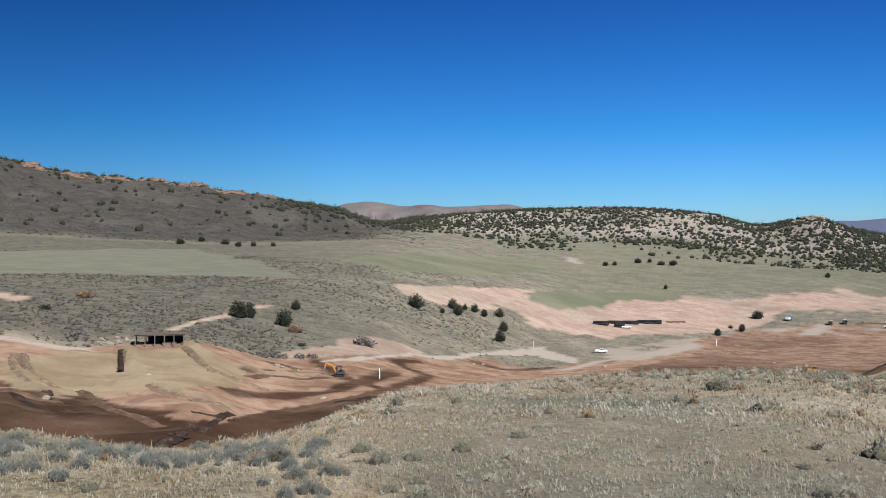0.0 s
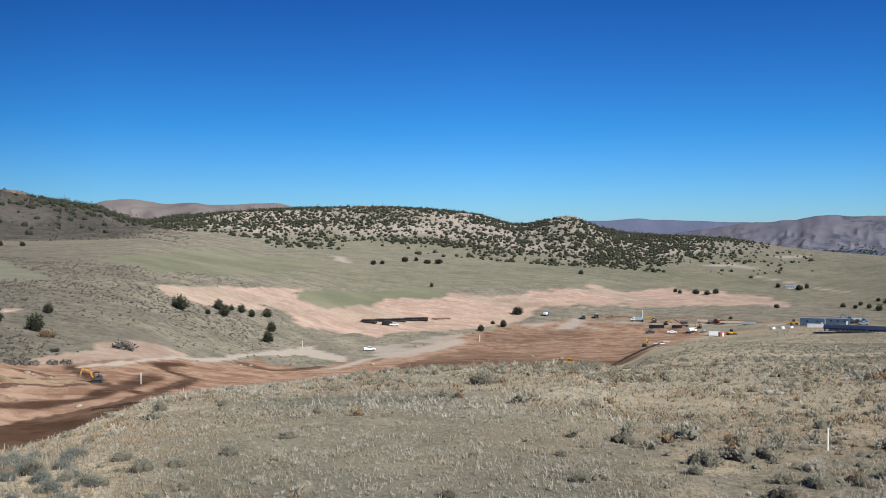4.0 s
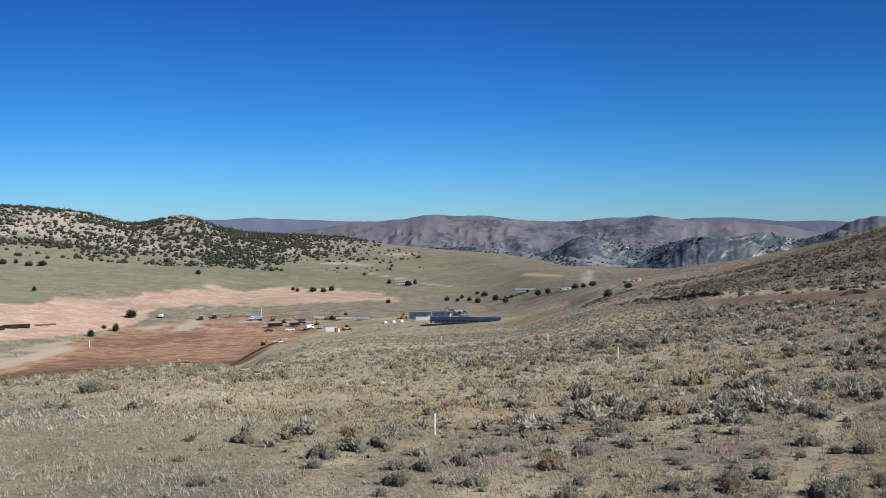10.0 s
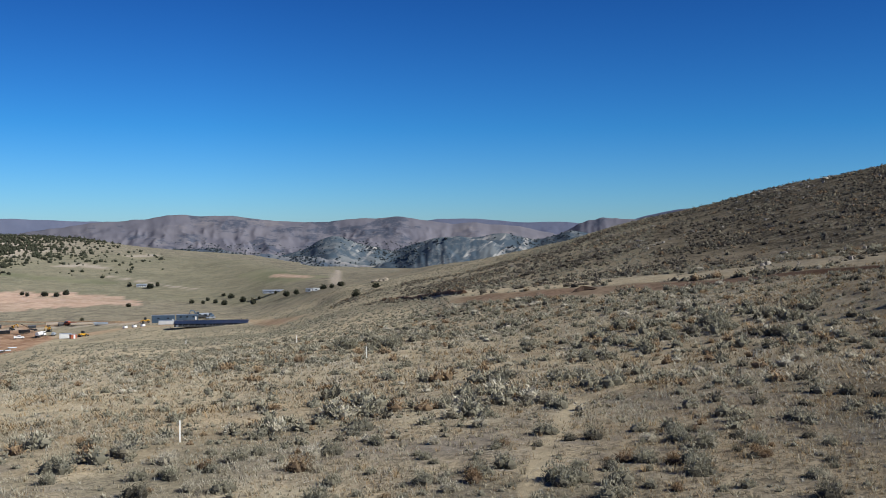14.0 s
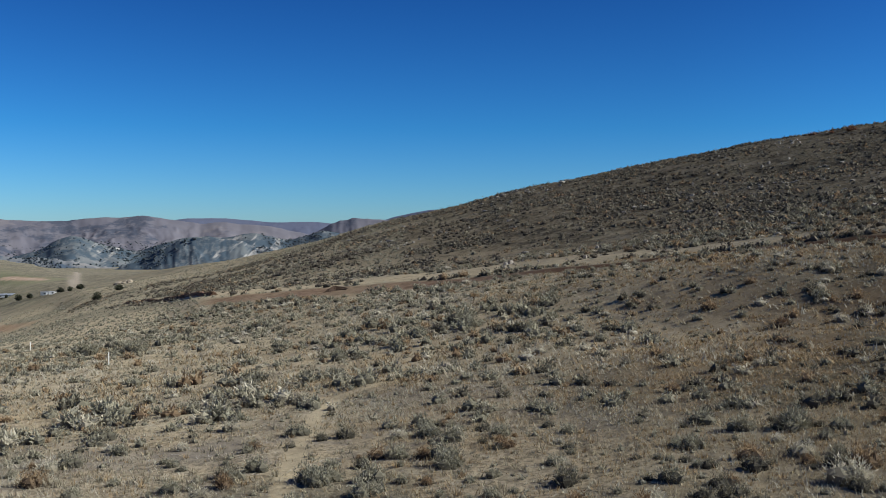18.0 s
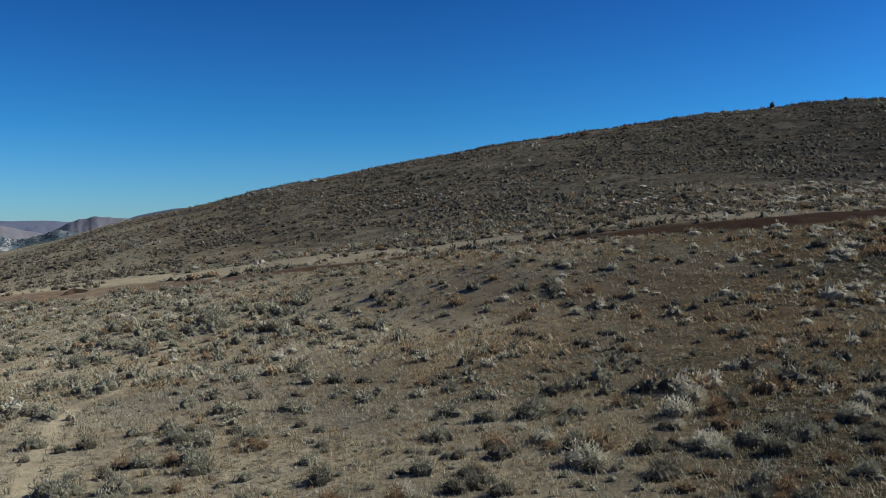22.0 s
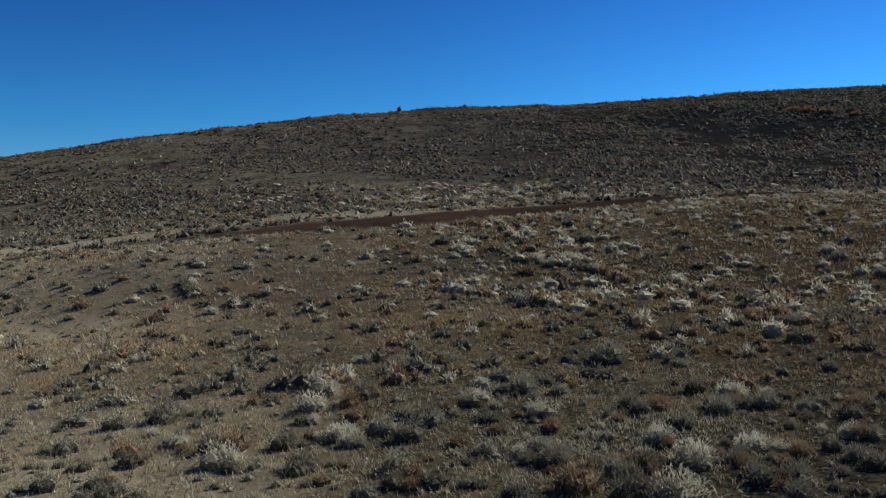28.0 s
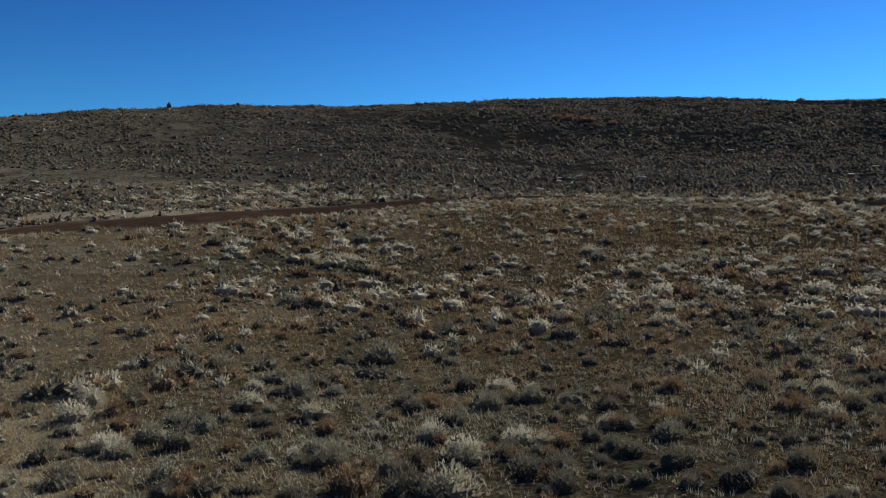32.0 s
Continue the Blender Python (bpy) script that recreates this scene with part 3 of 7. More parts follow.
strip('gravel', 10, *[(31.3, 1456), (32.4, 1520)])
strip('gravel', 7, *[(19.8, 638), (20.6, 683)])
strip('bank', 8, *[(18.0, 641), (19.4, 664), (21.0, 646)])
# low ridges and ditches: height, half width, line
berm(0.9, 1.1, *[(-17.2, 224), (-17.0, 192), (-16.2, 163), (-14.2, 155), (-12.1, 155)])
berm(0.9, 1.1, *[(-14.2, 229), (-12.2, 214), (-9.9, 212), (-7.1, 225)])
berm(0.8, 1.0, *[(-22.8, 197), (-22.6, 175), (-21.7, 156)])
berm(-0.9, 0.8, *[(-17.6, 220), (-17.7, 189)])
berm(-0.9, 0.8, *[(-22.7, 197), (-22.6, 175)])
berm(-1.0, 0.9, *[(-15.5, 114), (-14.5, 122)])
berm(2.2, 6, *[(6.9, 471), (8.1, 517), (9.2, 500)])
def strip_distance(points, x, y):
    """Distance in metres from plan points to a line of (bearing, range) points."""
    px = [math.sin(radians(b)) * r for b, r in points]
    py = [math.cos(radians(b)) * r for b, r in points]
    best = np.full(np.shape(x), 1e9)
    for x1, y1, x2, y2 in zip(px, py, px[1:], py[1:]):
        dx, dy = x2 - x1, y2 - y1
        s = np.clip(((x - x1) * dx + (y - y1) * dy) / (dx * dx + dy * dy + 1e-9), 0, 1)
        best = np.minimum(best, np.hypot(x - x1 - s * dx, y - y1 - s * dy))
    return best


def within(patch, b, r):
    """Which plan points lie in a patch; ragged edges come from the points handed in."""
    inside = np.zeros(np.shape(b), bool)
    pts = [(p, math.log(q)) for p, q in PATCHES[patch]]
    lr = np.log(r)
    for (x1, y1), (x2, y2) in zip(pts, pts[1:] + pts[:1]):
        if y1 == y2:
            continue
        cross = (y1 > lr) != (y2 > lr)
        inside ^= cross & (b < (x2 - x1) * (lr - y1) / (y2 - y1) + x1)
    return inside


def road_range(b):
    """Range of the graded track along the hillside."""
    return line_at(BASIN_FAR, b)[0]


def zones(x, y):
    """How much of each kind of ground covers the plan points."""
    b, r = polar(x, y)
    wob = cloudy(x, y, 40, 21, 5)
    bb, rr = b + wob * 1.1, r * (1 + 0.05 * cloudy(x, y, 30, 22, 5))
    z = {k: within(k, bb, rr).astype(float) for k in PATCHES}
    out = {}
    near = {}
    for kind, wide, points in STRIPS:
        d = strip_distance(points, x, y) / wide
        near[kind] = np.maximum(near.get(kind, 0), 1 - step(0.55, 1.15, d + 0.35 * cloudy(x, y, 7, 24)))
    knoll = step(-7, 1, bb + wob * 6) * (1 - step(24, 31, bb + wob * 5))
    out["grey"] = np.maximum(knoll * (1 - step(78, 98, rr)) * (0.75 + 0.25 * step(-0.3, 0.1, cloudy(x, y, 30, 23))), 0.55 * step(0.02, 0.2, cloudy(x, y, 14, 65)) * (1 - step(100, 150, r)), 0.75 * (1 - step(-8, -1, b + 4 * wob)) * (1 - step(90, 110, r)))
    track = road_range(b)
    hill = step(58, 66, bb + 8 * wob) * step(1.05, 1.14, rr / track)
    hill = np.maximum(hill, step(44, 56, bb + 8 * wob) * step(1.25, 1.6, rr / track))
    # scrub tone over the eastern flat, darkening it like backlit grass
    hill = np.maximum(hill, 0.6 * step(58, 84, b + 10 * wob) * step(-0.3, 0.2, cloudy(x, y, 18, 29) + 0.12) * (r < track))
    out["scrub"] = np.maximum(hill, step(880, 1020, rr) * (1 - step(-6, -2, b)) * (1 - step(1900, 2000, r)))
    out["sage"] = step(190, 260, rr) * (1 - step(50, 56, b)) * (1 - out["scrub"])
    out["slate"] = step(900, 1010, rr) * (1 - step(-5, -1, b + 2 * wob)) * (1 - step(1900, 2000, r)) * 0.95
    out["near"] = 1 - step(150, 240, r)
    out["tawny"] = step(58, 84, bb + 5 * wob) * step(48, 62, r) * (1 - step(0.94, 0.99, rr / track))
    # ground darkened for backlit grass eastwards and shaded sagebrush in the west
    out["litter_shade"] = np.maximum(step(63, 108, b + 16 * wob) * (1 - step(1.0, 1.1, rr / track)), 0.7 * (1 - step(-17, -6, b + 4 * wob)) * (1 - step(85, 100, r)))
    # eastern part of the slope, coloured darker for brush and its shade
    out["brush_shade"] = step(90, 108, b + 8 * wob) * step(1.05, 1.14, rr / track)
    out["field"] = z["field"]
    out["west"] = (1 - step(-14, 3, b + 4 * wob)) * step(200, 250, r)
    pasture = step(1.0, 1.06, rr / line_at(BENCH_LIP, b)[0]) * step(2, 8, bb) * (1 - step(38, 42, bb)) * (1 - step(1.02, 1.15, rr / line_at(HILL_FOOT, b)[0]))
    out["green"] = np.maximum.reduce([z["green"], 0.75 * z["meadow"], 0.38 * pasture])
    out["bank"] = np.maximum(z["bank"] * (0.68 + 0.32 * step(-0.25, 0.1, cloudy(x, y, 42, 36))), 0.6 * z["bank_low"])
    ridge = step(1.03, 1.12, rr / line_at(HILL_FOOT, b)[0]) * step(-2, 1, bb) * (1 - step(26, 31, bb)) * (1 - step(1900, 2000, r))
    out["earth"], out["moist"] = z["earth"], np.maximum(z["moist"] * (0.7 + 0.3 * step(-0.3, 0.1, cloudy(x, y, 50, 32))), z["pad"] * (0.1 + 0.3 * step(0.0, 0.25, cloudy(x, y, 60, 31)) + 0.55 * (1 - step(370, 430, rr))))
    out["sand"] = np.maximum(z["sand"] * 0.85, 0.0)
    out["gravel"] = np.maximum(z["gravel"], ridge * (0.45 + 0.55 * step(-0.2, 0.15, cloudy(x, y, 120, 37))))
    kept = 1 - np.maximum.reduce([z["island"], 0.9 * z["rise"], z["sage_band"]])
    for k in ("earth", "moist", "sand", "bank"):
        out[k] = out[k] * kept
    out["gravel"] = np.maximum(out["gravel"] * (1 - z["island"]), 0.7 * z["pale"] * step(-0.25, 0.15, cloudy(x, y, 25, 38)))
    out["moist"] = out["moist"] * (1 - 0.8 * z["pale"])
    width = 0.05 - 0.02 * step(58, 66, b) * (1 - step(74, 84, b)) + 0.012 * cloudy(x, y, 14, 33)
    on_road = step(48.3, 50.0, b + 0.6 * wob) * (1 - step(width * 0.7, width * 1.3, np.abs(r / track - 1.0)))
    out["road"] = on_road * (1 - 0.75 * step(60, 70, b))
    out["moist"] = np.maximum(out["moist"], 0.95 * on_road * step(60, 70, b))
    out["straw"] = step(44, 48, b) * (1 - step(0.04, 0.095, np.abs(r / track - 1.125) + 0.05 * cloudy(x, y, 12, 69))) * (1 - on_road) * (0.75 + 0.25 * step(-0.3, 0.2, cloudy(x, y, 7, 70))) * (1 - 0.6 * step(94, 104, b))
    bare = np.maximum.reduce([out[k] for k in ("earth", "moist", "sand", "gravel", "bank", "field")])
    out["straw"] = np.maximum(out["straw"], (1 - np.minimum(1, 1.5 * bare)) * (1 - np.minimum(1, 1.6 * out["green"])) * 0.5 * step(12, 22, bb) * (1 - step(52, 66, bb)) * step(48, 80, r) * (1 - step(540, 700, r)) * (0.35 + 0.65 * step(-0.35, 0.1, cloudy(x, y, 38, 63))))
    meadow = step(36, 44, bb) * (1 - step(74, 88, bb)) * step(56, 74, rr) * (1 - step(0.9, 0.97, rr / track)) * (1 - step(240, 300, r))
    out["straw"] = np.maximum(out["straw"], meadow * (1 - np.minimum(1, 1.5 * bare)) * (0.35 + 0.27 * step(-0.25, 0.15, cloudy(x, y, 17, 65))))
    # pale straw litter in one patch, not darkened
    litter_shade = step(70, 78, bb) * (1 - step(86, 93, bb)) * step(27, 32, rr) * (1 - step(50, 66, rr)) * step(-0.25, 0.2, cloudy(x, y, 11, 64))
    out["straw"] = np.maximum(out["straw"], 0.5 * litter_shade)
    for kind, cover in near.items():
        out[kind] = np.maximum(out[kind], cover * (0.78 if kind == "straw" else 0.9))
    out["grey"] = out["grey"] * (1 - out["straw"])
    return out


def sheet(name, verts, quads, mat, smooth=True):
    me = bpy.data.meshes.new(name)
    me.vertices.add(len(verts))
    me.vertices.foreach_set("co", verts.astype(np.float32).ravel())
    k = quads.shape[1]
    me.loops.add(quads.size)
    me.loops.foreach_set("vertex_index", quads.astype(np.int32).ravel())
    me.polygons.add(len(quads))
    me.polygons.foreach_set("loop_start", np.arange(0, quads.size, k, dtype=np.int32))
    me.polygons.foreach_set("use_smooth", np.full(len(quads), smooth))
    me.materials.append(mat)
    me.update(calc_edges=True)
    return me


def paint(me, name, a, b, c):
    layer = me.attributes.new(name, "FLOAT_COLOR", "POINT")
    layer.data.foreach_set("color", np.stack([a, b, c, np.ones_like(a)], 1).astype(np.float32).ravel())


def build_ground():
    behind = np.arange(LAST + 3, 360 + FIRST - 1, 3.0)
    bs = np.concatenate([BEARINGS, behind])
    n, k = len(bs), len(RANGES)
    B, R = np.meshgrid(np.radians(bs), RANGES, indexing="ij")
    X, Y = np.sin(B) * R, np.cos(B) * R
    Z = np.zeros((n, k))
    front = len(BEARINGS)
    Z[:front] = HEIGHTS + relief(X[:front], Y[:front], np.degrees(B[:front]), R[:front])
    for high, wide, points in BERMS:
        d = strip_distance(points, X[:front], Y[:front])
        Z[:front] += high * np.exp(-(d / wide) ** 2) * (1 + 0.8 * cloudy(X[:front], Y[:front], 5, 27))
    for i in range(front, n):
        s = (bs[i] - LAST) / (360 + FIRST - LAST)
        s = s * s * (3 - 2 * s)
        Z[i] = Z[front - 1] * (1 - s) + Z[0] * s
    verts = np.concatenate([np.stack([X, Y, Z], -1).reshape(-1, 3), [[0, 0, float(Z[:, 0].mean())]]])
    i, j = np.meshgrid(np.arange(n), np.arange(k - 1), indexing="ij")
    a, b = i * k + j, ((i + 1) % n) * k + j
    quads = np.stack([a, a + 1, b + 1, b], -1).reshape(-1, 4)
    # the middle, under the drone
    ring = np.arange(n) * k
    fan = np.stack([ring, np.roll(ring, -1), np.full(n, n * k)], -1)
    quads = np.concatenate([quads[:, [0, 1, 2]], quads[:, [0, 2, 3]], fan])
    me = sheet("ground", verts, quads, GROUND)
    z = zones(verts[:, 0], verts[:, 1])
    paint(me, "zone_a", z["grey"], z["scrub"], z["sage"])
    paint(me, "zone_b", z["field"], z["green"], z["bank"])
    paint(me, "zone_c", z["earth"], z["moist"], z["sand"])
    paint(me, "zone_d", z["gravel"], z["road"], z["straw"])
    paint(me, "zone_e", z["slate"], z["near"], z["tawny"])
    paint(me, "zone_f", z["litter_shade"], z["west"], z["brush_shade"])
    tagged(new("ground", me), "dry sagebrush rangeland with graded red earth and fields", "ground", kind="structure")


build_ground()
def mountain_material(name, soil, pale, scrub, cover, bare=0.25, slanted=0.0):
    """Far slopes: soil with pale bare ground, in slanted beds where the rock lies so, under patches of scrub or trees."""
    m, n, l, b = material(name, 1.0)
    b.inputs["Specular IOR Level"].default_value = 0.0
    pos = n.new("ShaderNodeNewGeometry").outputs["Position"]
    c = mix(n, l, ramp(n, l, noise_tex(n, l, 0.004, 4, 0.55, pos), 0.38, 0.62), soil, tuple(0.75 * a + 0.25 * q for a, q in zip(soil, pale)))
    beds = noise_tex(n, l, 0.009, 5, 0.6, pos)
    if slanted:
        axes = n.new("ShaderNodeCombineXYZ")
        for k, way in enumerate(((0.022, -0.019, -0.04), (0.004, -0.0035, 0.004), (0.004, 0.0043, 0.0))):
            dot = n.new("ShaderNodeVectorMath")
            dot.operation = "DOT_PRODUCT"
            dot.inputs[1].default_value = tuple(slanted * w for w in way)
            l.new(pos, dot.inputs[0])
            l.new(dot.outputs["Value"], axes.inputs[k])
        beds = noise_tex(n, l, 1.0, 4, 0.6, axes.outputs[0])
    patches = ramp(n, l, noise_tex(n, l, 0.0055, 6, 0.66, pos), 0.64 - cover * 0.3, 0.72 - cover * 0.3)
    trees = ramp(n, l, noise_tex(n, l, 0.03, 5, 0.75, pos), 0.34, 0.52)
    c = mix(n, l, times(n, l, times(n, l, patches, trees), 0.9), c, scrub)
    shown = times(n, l, ramp(n, l, beds, 0.50, 0.57), ramp(n, l, noise_tex(n, l, 0.0042, 3, 0.5, pos), 0.49, 0.57))
    gaps = ramp(n, l, noise_tex(n, l, 0.035, 4, 0.75, pos), 0.62, 0.46)
    c = mix(n, l, times(n, l, times(n, l, shown, gaps), bare), c, pale)
    l.new(c, b.inputs["Base Color"])
    return m


FOREST = []   # places of far trees: x, y, z


def mountain(name, label, profile, rng, depth, foot, mat, rough, seed, carve=0.3, trees=0, tree_line=1.0):
    """A far range: profile of (bearing, height) along its crest at that range, falling in spurs to foot in front and behind."""
    b, h = zip(*profile)
    bs = np.linspace(b[0], b[-1], max(80, int((b[-1] - b[0]) * 18)))
    crest = spread(b, h, bs) if len(b) > 2 else np.interp(bs, b, h)
    crest = crest + cloudy(bs * 73, bs * 0, rough * 1.2, seed + 20, 4) * 20
    t = np.linspace(-1, 0.25, 64)
    B, T = np.meshgrid(np.radians(bs), t, indexing="ij")
    R = rng + T * depth
    X, Y = np.sin(B) * R, np.cos(B) * R
    along, out = B * rng, T * depth
    along = along + 0.6 * rough * cloudy(X, Y, rough * 1.6, seed + 9, 4)
    down = np.clip(-T, 0, 1)
    fall = np.where(T < 0, 1 - down ** 0.9, 1 - np.clip(T, 0, 1) ** 1.2)

    def spur(size, drawn, k):
        return 1 - 2 * np.abs(grain(along, out * drawn, size, seed + k))
    spurs = 0.55 * spur(rough, 0.4, 0) + 0.3 * spur(rough * 0.5, 0.5, 3) + 0.22 * spur(rough * 0.22, 0.6, 4)
    Z = foot + (crest[:, None] - foot) * fall
    Z += spurs * (crest[:, None] - foot) * carve * np.minimum(1, down * 3) * (1 - down) ** 0.7
    Z += cloudy(X, Y, rough * 0.3, seed + 5, 4) * 7 * np.minimum(1, down * 4 + 0.25)
    n, k = Z.shape
    i, j = np.meshgrid(np.arange(n - 1), np.arange(k - 1), indexing="ij")
    a = i * k + j
    quads = np.stack([a, a + 1, a + k + 1, a + k], -1).reshape(-1, 4)
    ob = new(name, sheet(name, np.stack([X, Y, Z], -1).reshape(-1, 3), quads, mat))
    if trees:
        dice = np.random.default_rng(seed + 70)
        u, v = dice.integers(1, n - 1, trees * 3), dice.integers(2, k - 12, trees * 3)
        keep = dice.uniform(0, 1, len(u)) < np.clip(0.4 + 2.2 * cloudy(X[u, v], Y[u, v], rough * 1.3, seed + 71), 0.02, 1) * (fall[u, v] < tree_line)
        u, v = u[keep][:trees], v[keep][:trees]
        FOREST.append((X[u, v] + dice.normal(0, 6, len(u)), Y[u, v] + dice.normal(0, 6, len(u)), Z[u, v] - 1.5))
    return tagged(ob, label, "mountain", kind="structure")


# distance haze is put into the blue and mauve tones of these slopes
MAUVE = mountain_material("hazy_mauve_scrub", (0.128, 0.126, 0.153), (0.20, 0.184, 0.19), (0.066, 0.077, 0.106), 0.42, 0.5)
BLUE = mountain_material("hazy_blue_scrub", (0.105, 0.12, 0.175), (0.145, 0.15, 0.205), (0.09, 0.102, 0.155), 0.4, 0.3)
DARK = mountain_material("hazy_dark_wooded", (0.108, 0.125, 0.138), (0.36, 0.345, 0.325), (0.052, 0.076, 0.102), 0.78, 0.85, 1.0)
FOOTHILL = mountain_material("hazy_wooded_foothill", (0.125, 0.135, 0.15), (0.27, 0.258, 0.25), (0.058, 0.080, 0.112), 0.7, 0.7)
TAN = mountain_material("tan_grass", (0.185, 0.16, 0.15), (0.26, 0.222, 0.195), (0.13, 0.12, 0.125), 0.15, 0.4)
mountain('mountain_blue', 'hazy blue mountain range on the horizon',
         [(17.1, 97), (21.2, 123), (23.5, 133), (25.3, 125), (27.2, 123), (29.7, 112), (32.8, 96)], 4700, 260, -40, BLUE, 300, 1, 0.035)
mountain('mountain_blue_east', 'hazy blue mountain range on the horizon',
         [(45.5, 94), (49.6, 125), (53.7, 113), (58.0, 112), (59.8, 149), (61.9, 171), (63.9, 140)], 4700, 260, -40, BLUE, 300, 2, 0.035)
mountain('mountain_mauve', 'scrub-covered mountain range behind the valley, hazy mauve',
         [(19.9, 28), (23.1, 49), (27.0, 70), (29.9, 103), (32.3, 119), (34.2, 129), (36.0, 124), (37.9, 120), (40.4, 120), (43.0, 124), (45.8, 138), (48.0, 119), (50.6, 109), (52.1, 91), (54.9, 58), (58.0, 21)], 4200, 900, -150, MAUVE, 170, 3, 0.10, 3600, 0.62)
mountain('mountain_tan_east', 'scrub-covered hill behind the valley, hazy mauve',
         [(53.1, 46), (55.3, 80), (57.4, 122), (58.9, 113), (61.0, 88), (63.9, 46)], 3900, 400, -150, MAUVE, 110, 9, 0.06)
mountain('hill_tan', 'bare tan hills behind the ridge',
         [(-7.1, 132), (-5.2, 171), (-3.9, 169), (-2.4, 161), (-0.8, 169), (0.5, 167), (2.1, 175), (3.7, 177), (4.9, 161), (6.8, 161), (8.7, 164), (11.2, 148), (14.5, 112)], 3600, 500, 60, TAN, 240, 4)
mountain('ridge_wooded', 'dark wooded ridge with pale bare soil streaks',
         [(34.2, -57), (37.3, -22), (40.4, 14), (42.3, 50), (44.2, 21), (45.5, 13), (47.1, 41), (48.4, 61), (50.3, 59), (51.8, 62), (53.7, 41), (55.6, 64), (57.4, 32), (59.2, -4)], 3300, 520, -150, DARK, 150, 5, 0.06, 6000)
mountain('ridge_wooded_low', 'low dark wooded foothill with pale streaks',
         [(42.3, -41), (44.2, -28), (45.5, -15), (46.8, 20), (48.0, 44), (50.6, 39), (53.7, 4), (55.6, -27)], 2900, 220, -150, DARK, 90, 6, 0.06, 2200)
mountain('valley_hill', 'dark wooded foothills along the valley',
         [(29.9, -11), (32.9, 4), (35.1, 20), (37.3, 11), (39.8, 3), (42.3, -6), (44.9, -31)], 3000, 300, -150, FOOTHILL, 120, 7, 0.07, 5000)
def part(name, verts, tris, mat, parent=None, label=""):
    ob = new(name, sheet(name, np.asarray(verts, float), np.asarray(tris), mat, False))
    if parent is not None:
        ob.parent = parent
    if label:
        ob["label"] = label
    return ob


def bush_shape(rng, leaves, spread_out, tall, leaf, droop=0.2, lobe=0.3, narrow=1.0, cores=5, rings=2, bark=1.0):
    """Leaf sprays and stems over an uneven dome about one metre wide. Returns verts, triangles and how much of the
    woody, shade-dark core colour each vertex takes.
    """
    lobes = [(rng.uniform(-lobe, lobe), rng.uniform(-lobe, lobe), rng.uniform(0.65, 1.0)) for _ in range(5)]
    v, f, up = [], [], []
    # dense lumpy heart of each lobe
    for lx, ly, ls in lobes[:cores]:
        n, sides = len(v), 5
        hub = np.array([lx, ly, 0.0])
        # bark: how far the core shrinks and takes the painted inner shade
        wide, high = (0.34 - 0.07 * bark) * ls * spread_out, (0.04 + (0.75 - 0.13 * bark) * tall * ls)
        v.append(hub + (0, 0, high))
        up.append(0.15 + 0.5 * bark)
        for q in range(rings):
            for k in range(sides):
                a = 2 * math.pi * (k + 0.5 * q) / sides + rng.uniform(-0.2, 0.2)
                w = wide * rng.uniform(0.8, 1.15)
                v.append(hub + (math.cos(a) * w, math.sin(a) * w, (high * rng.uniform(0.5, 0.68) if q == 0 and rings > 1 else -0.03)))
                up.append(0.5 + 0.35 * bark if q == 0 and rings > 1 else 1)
        for k in range(sides):
            j = (k + 1) % sides
            f.append((n, n + 1 + k, n + 1 + j))
            if rings > 1:
                f += [(n + 1 + k, n + 6 + k, n + 1 + j), (n + 1 + j, n + 6 + k, n + 6 + j)]
    for _ in range(leaves):
        lx, ly, ls = lobes[rng.integers(len(lobes))]
        a, e = rng.uniform(0, 2 * math.pi), math.asin(rng.uniform(-0.05, 1.0))
        d = np.array([math.cos(a) * math.cos(e), math.sin(a) * math.cos(e), math.sin(e)])
        rad = rng.uniform(0.55, 1.0) * ls
        c = np.array([lx, ly, 0.08]) + d * rad * np.array([0.42 * spread_out, 0.42 * spread_out, tall])
        out = d + rng.normal(0, 0.5, 3)
        out[2] = abs(out[2]) + droop
        out /= np.linalg.norm(out)
        side = np.cross(out, rng.normal(0, 1, 3))
        side /= np.linalg.norm(side) + 1e-6
        s = leaf * rng.uniform(0.6, 1.4)
        n = len(v)
        v += [c - side * s * 0.5 * narrow, c + side * s * 0.5 * narrow, c + out * s * 1.1]
        f.append((n, n + 1, n + 2))
        # low sprays and leaf roots darkened, as shade inside the plant would
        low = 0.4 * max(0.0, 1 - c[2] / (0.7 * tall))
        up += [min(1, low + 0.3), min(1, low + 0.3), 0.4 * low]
    return np.array(v), np.array(f), np.array(up, float)


def heart_shaded(me, up):
    layer = me.attributes.new("heart_shade", "FLOAT", "POINT")
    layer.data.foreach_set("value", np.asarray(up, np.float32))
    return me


def stems(rng, count, reach, tall):
    v, f = [], []
    for _ in range(count):
        a = rng.uniform(0, 2 * math.pi)
        tip = np.array([math.cos(a) * reach * rng.uniform(0.3, 1), math.sin(a) * reach * rng.uniform(0.3, 1), tall * rng.uniform(0.6, 1.1)])
        n = len(v)
        w = 0.02
        for k in range(3):
            q = 2 * math.pi * k / 3
            v.append(np.array([math.cos(q) * w, math.sin(q) * w, -0.05]))
        v.append(tip)
        f += [(n, n + 1, n + 3), (n + 1, n + 2, n + 3), (n + 2, n, n + 3)]
    return np.array(v), np.array(f)


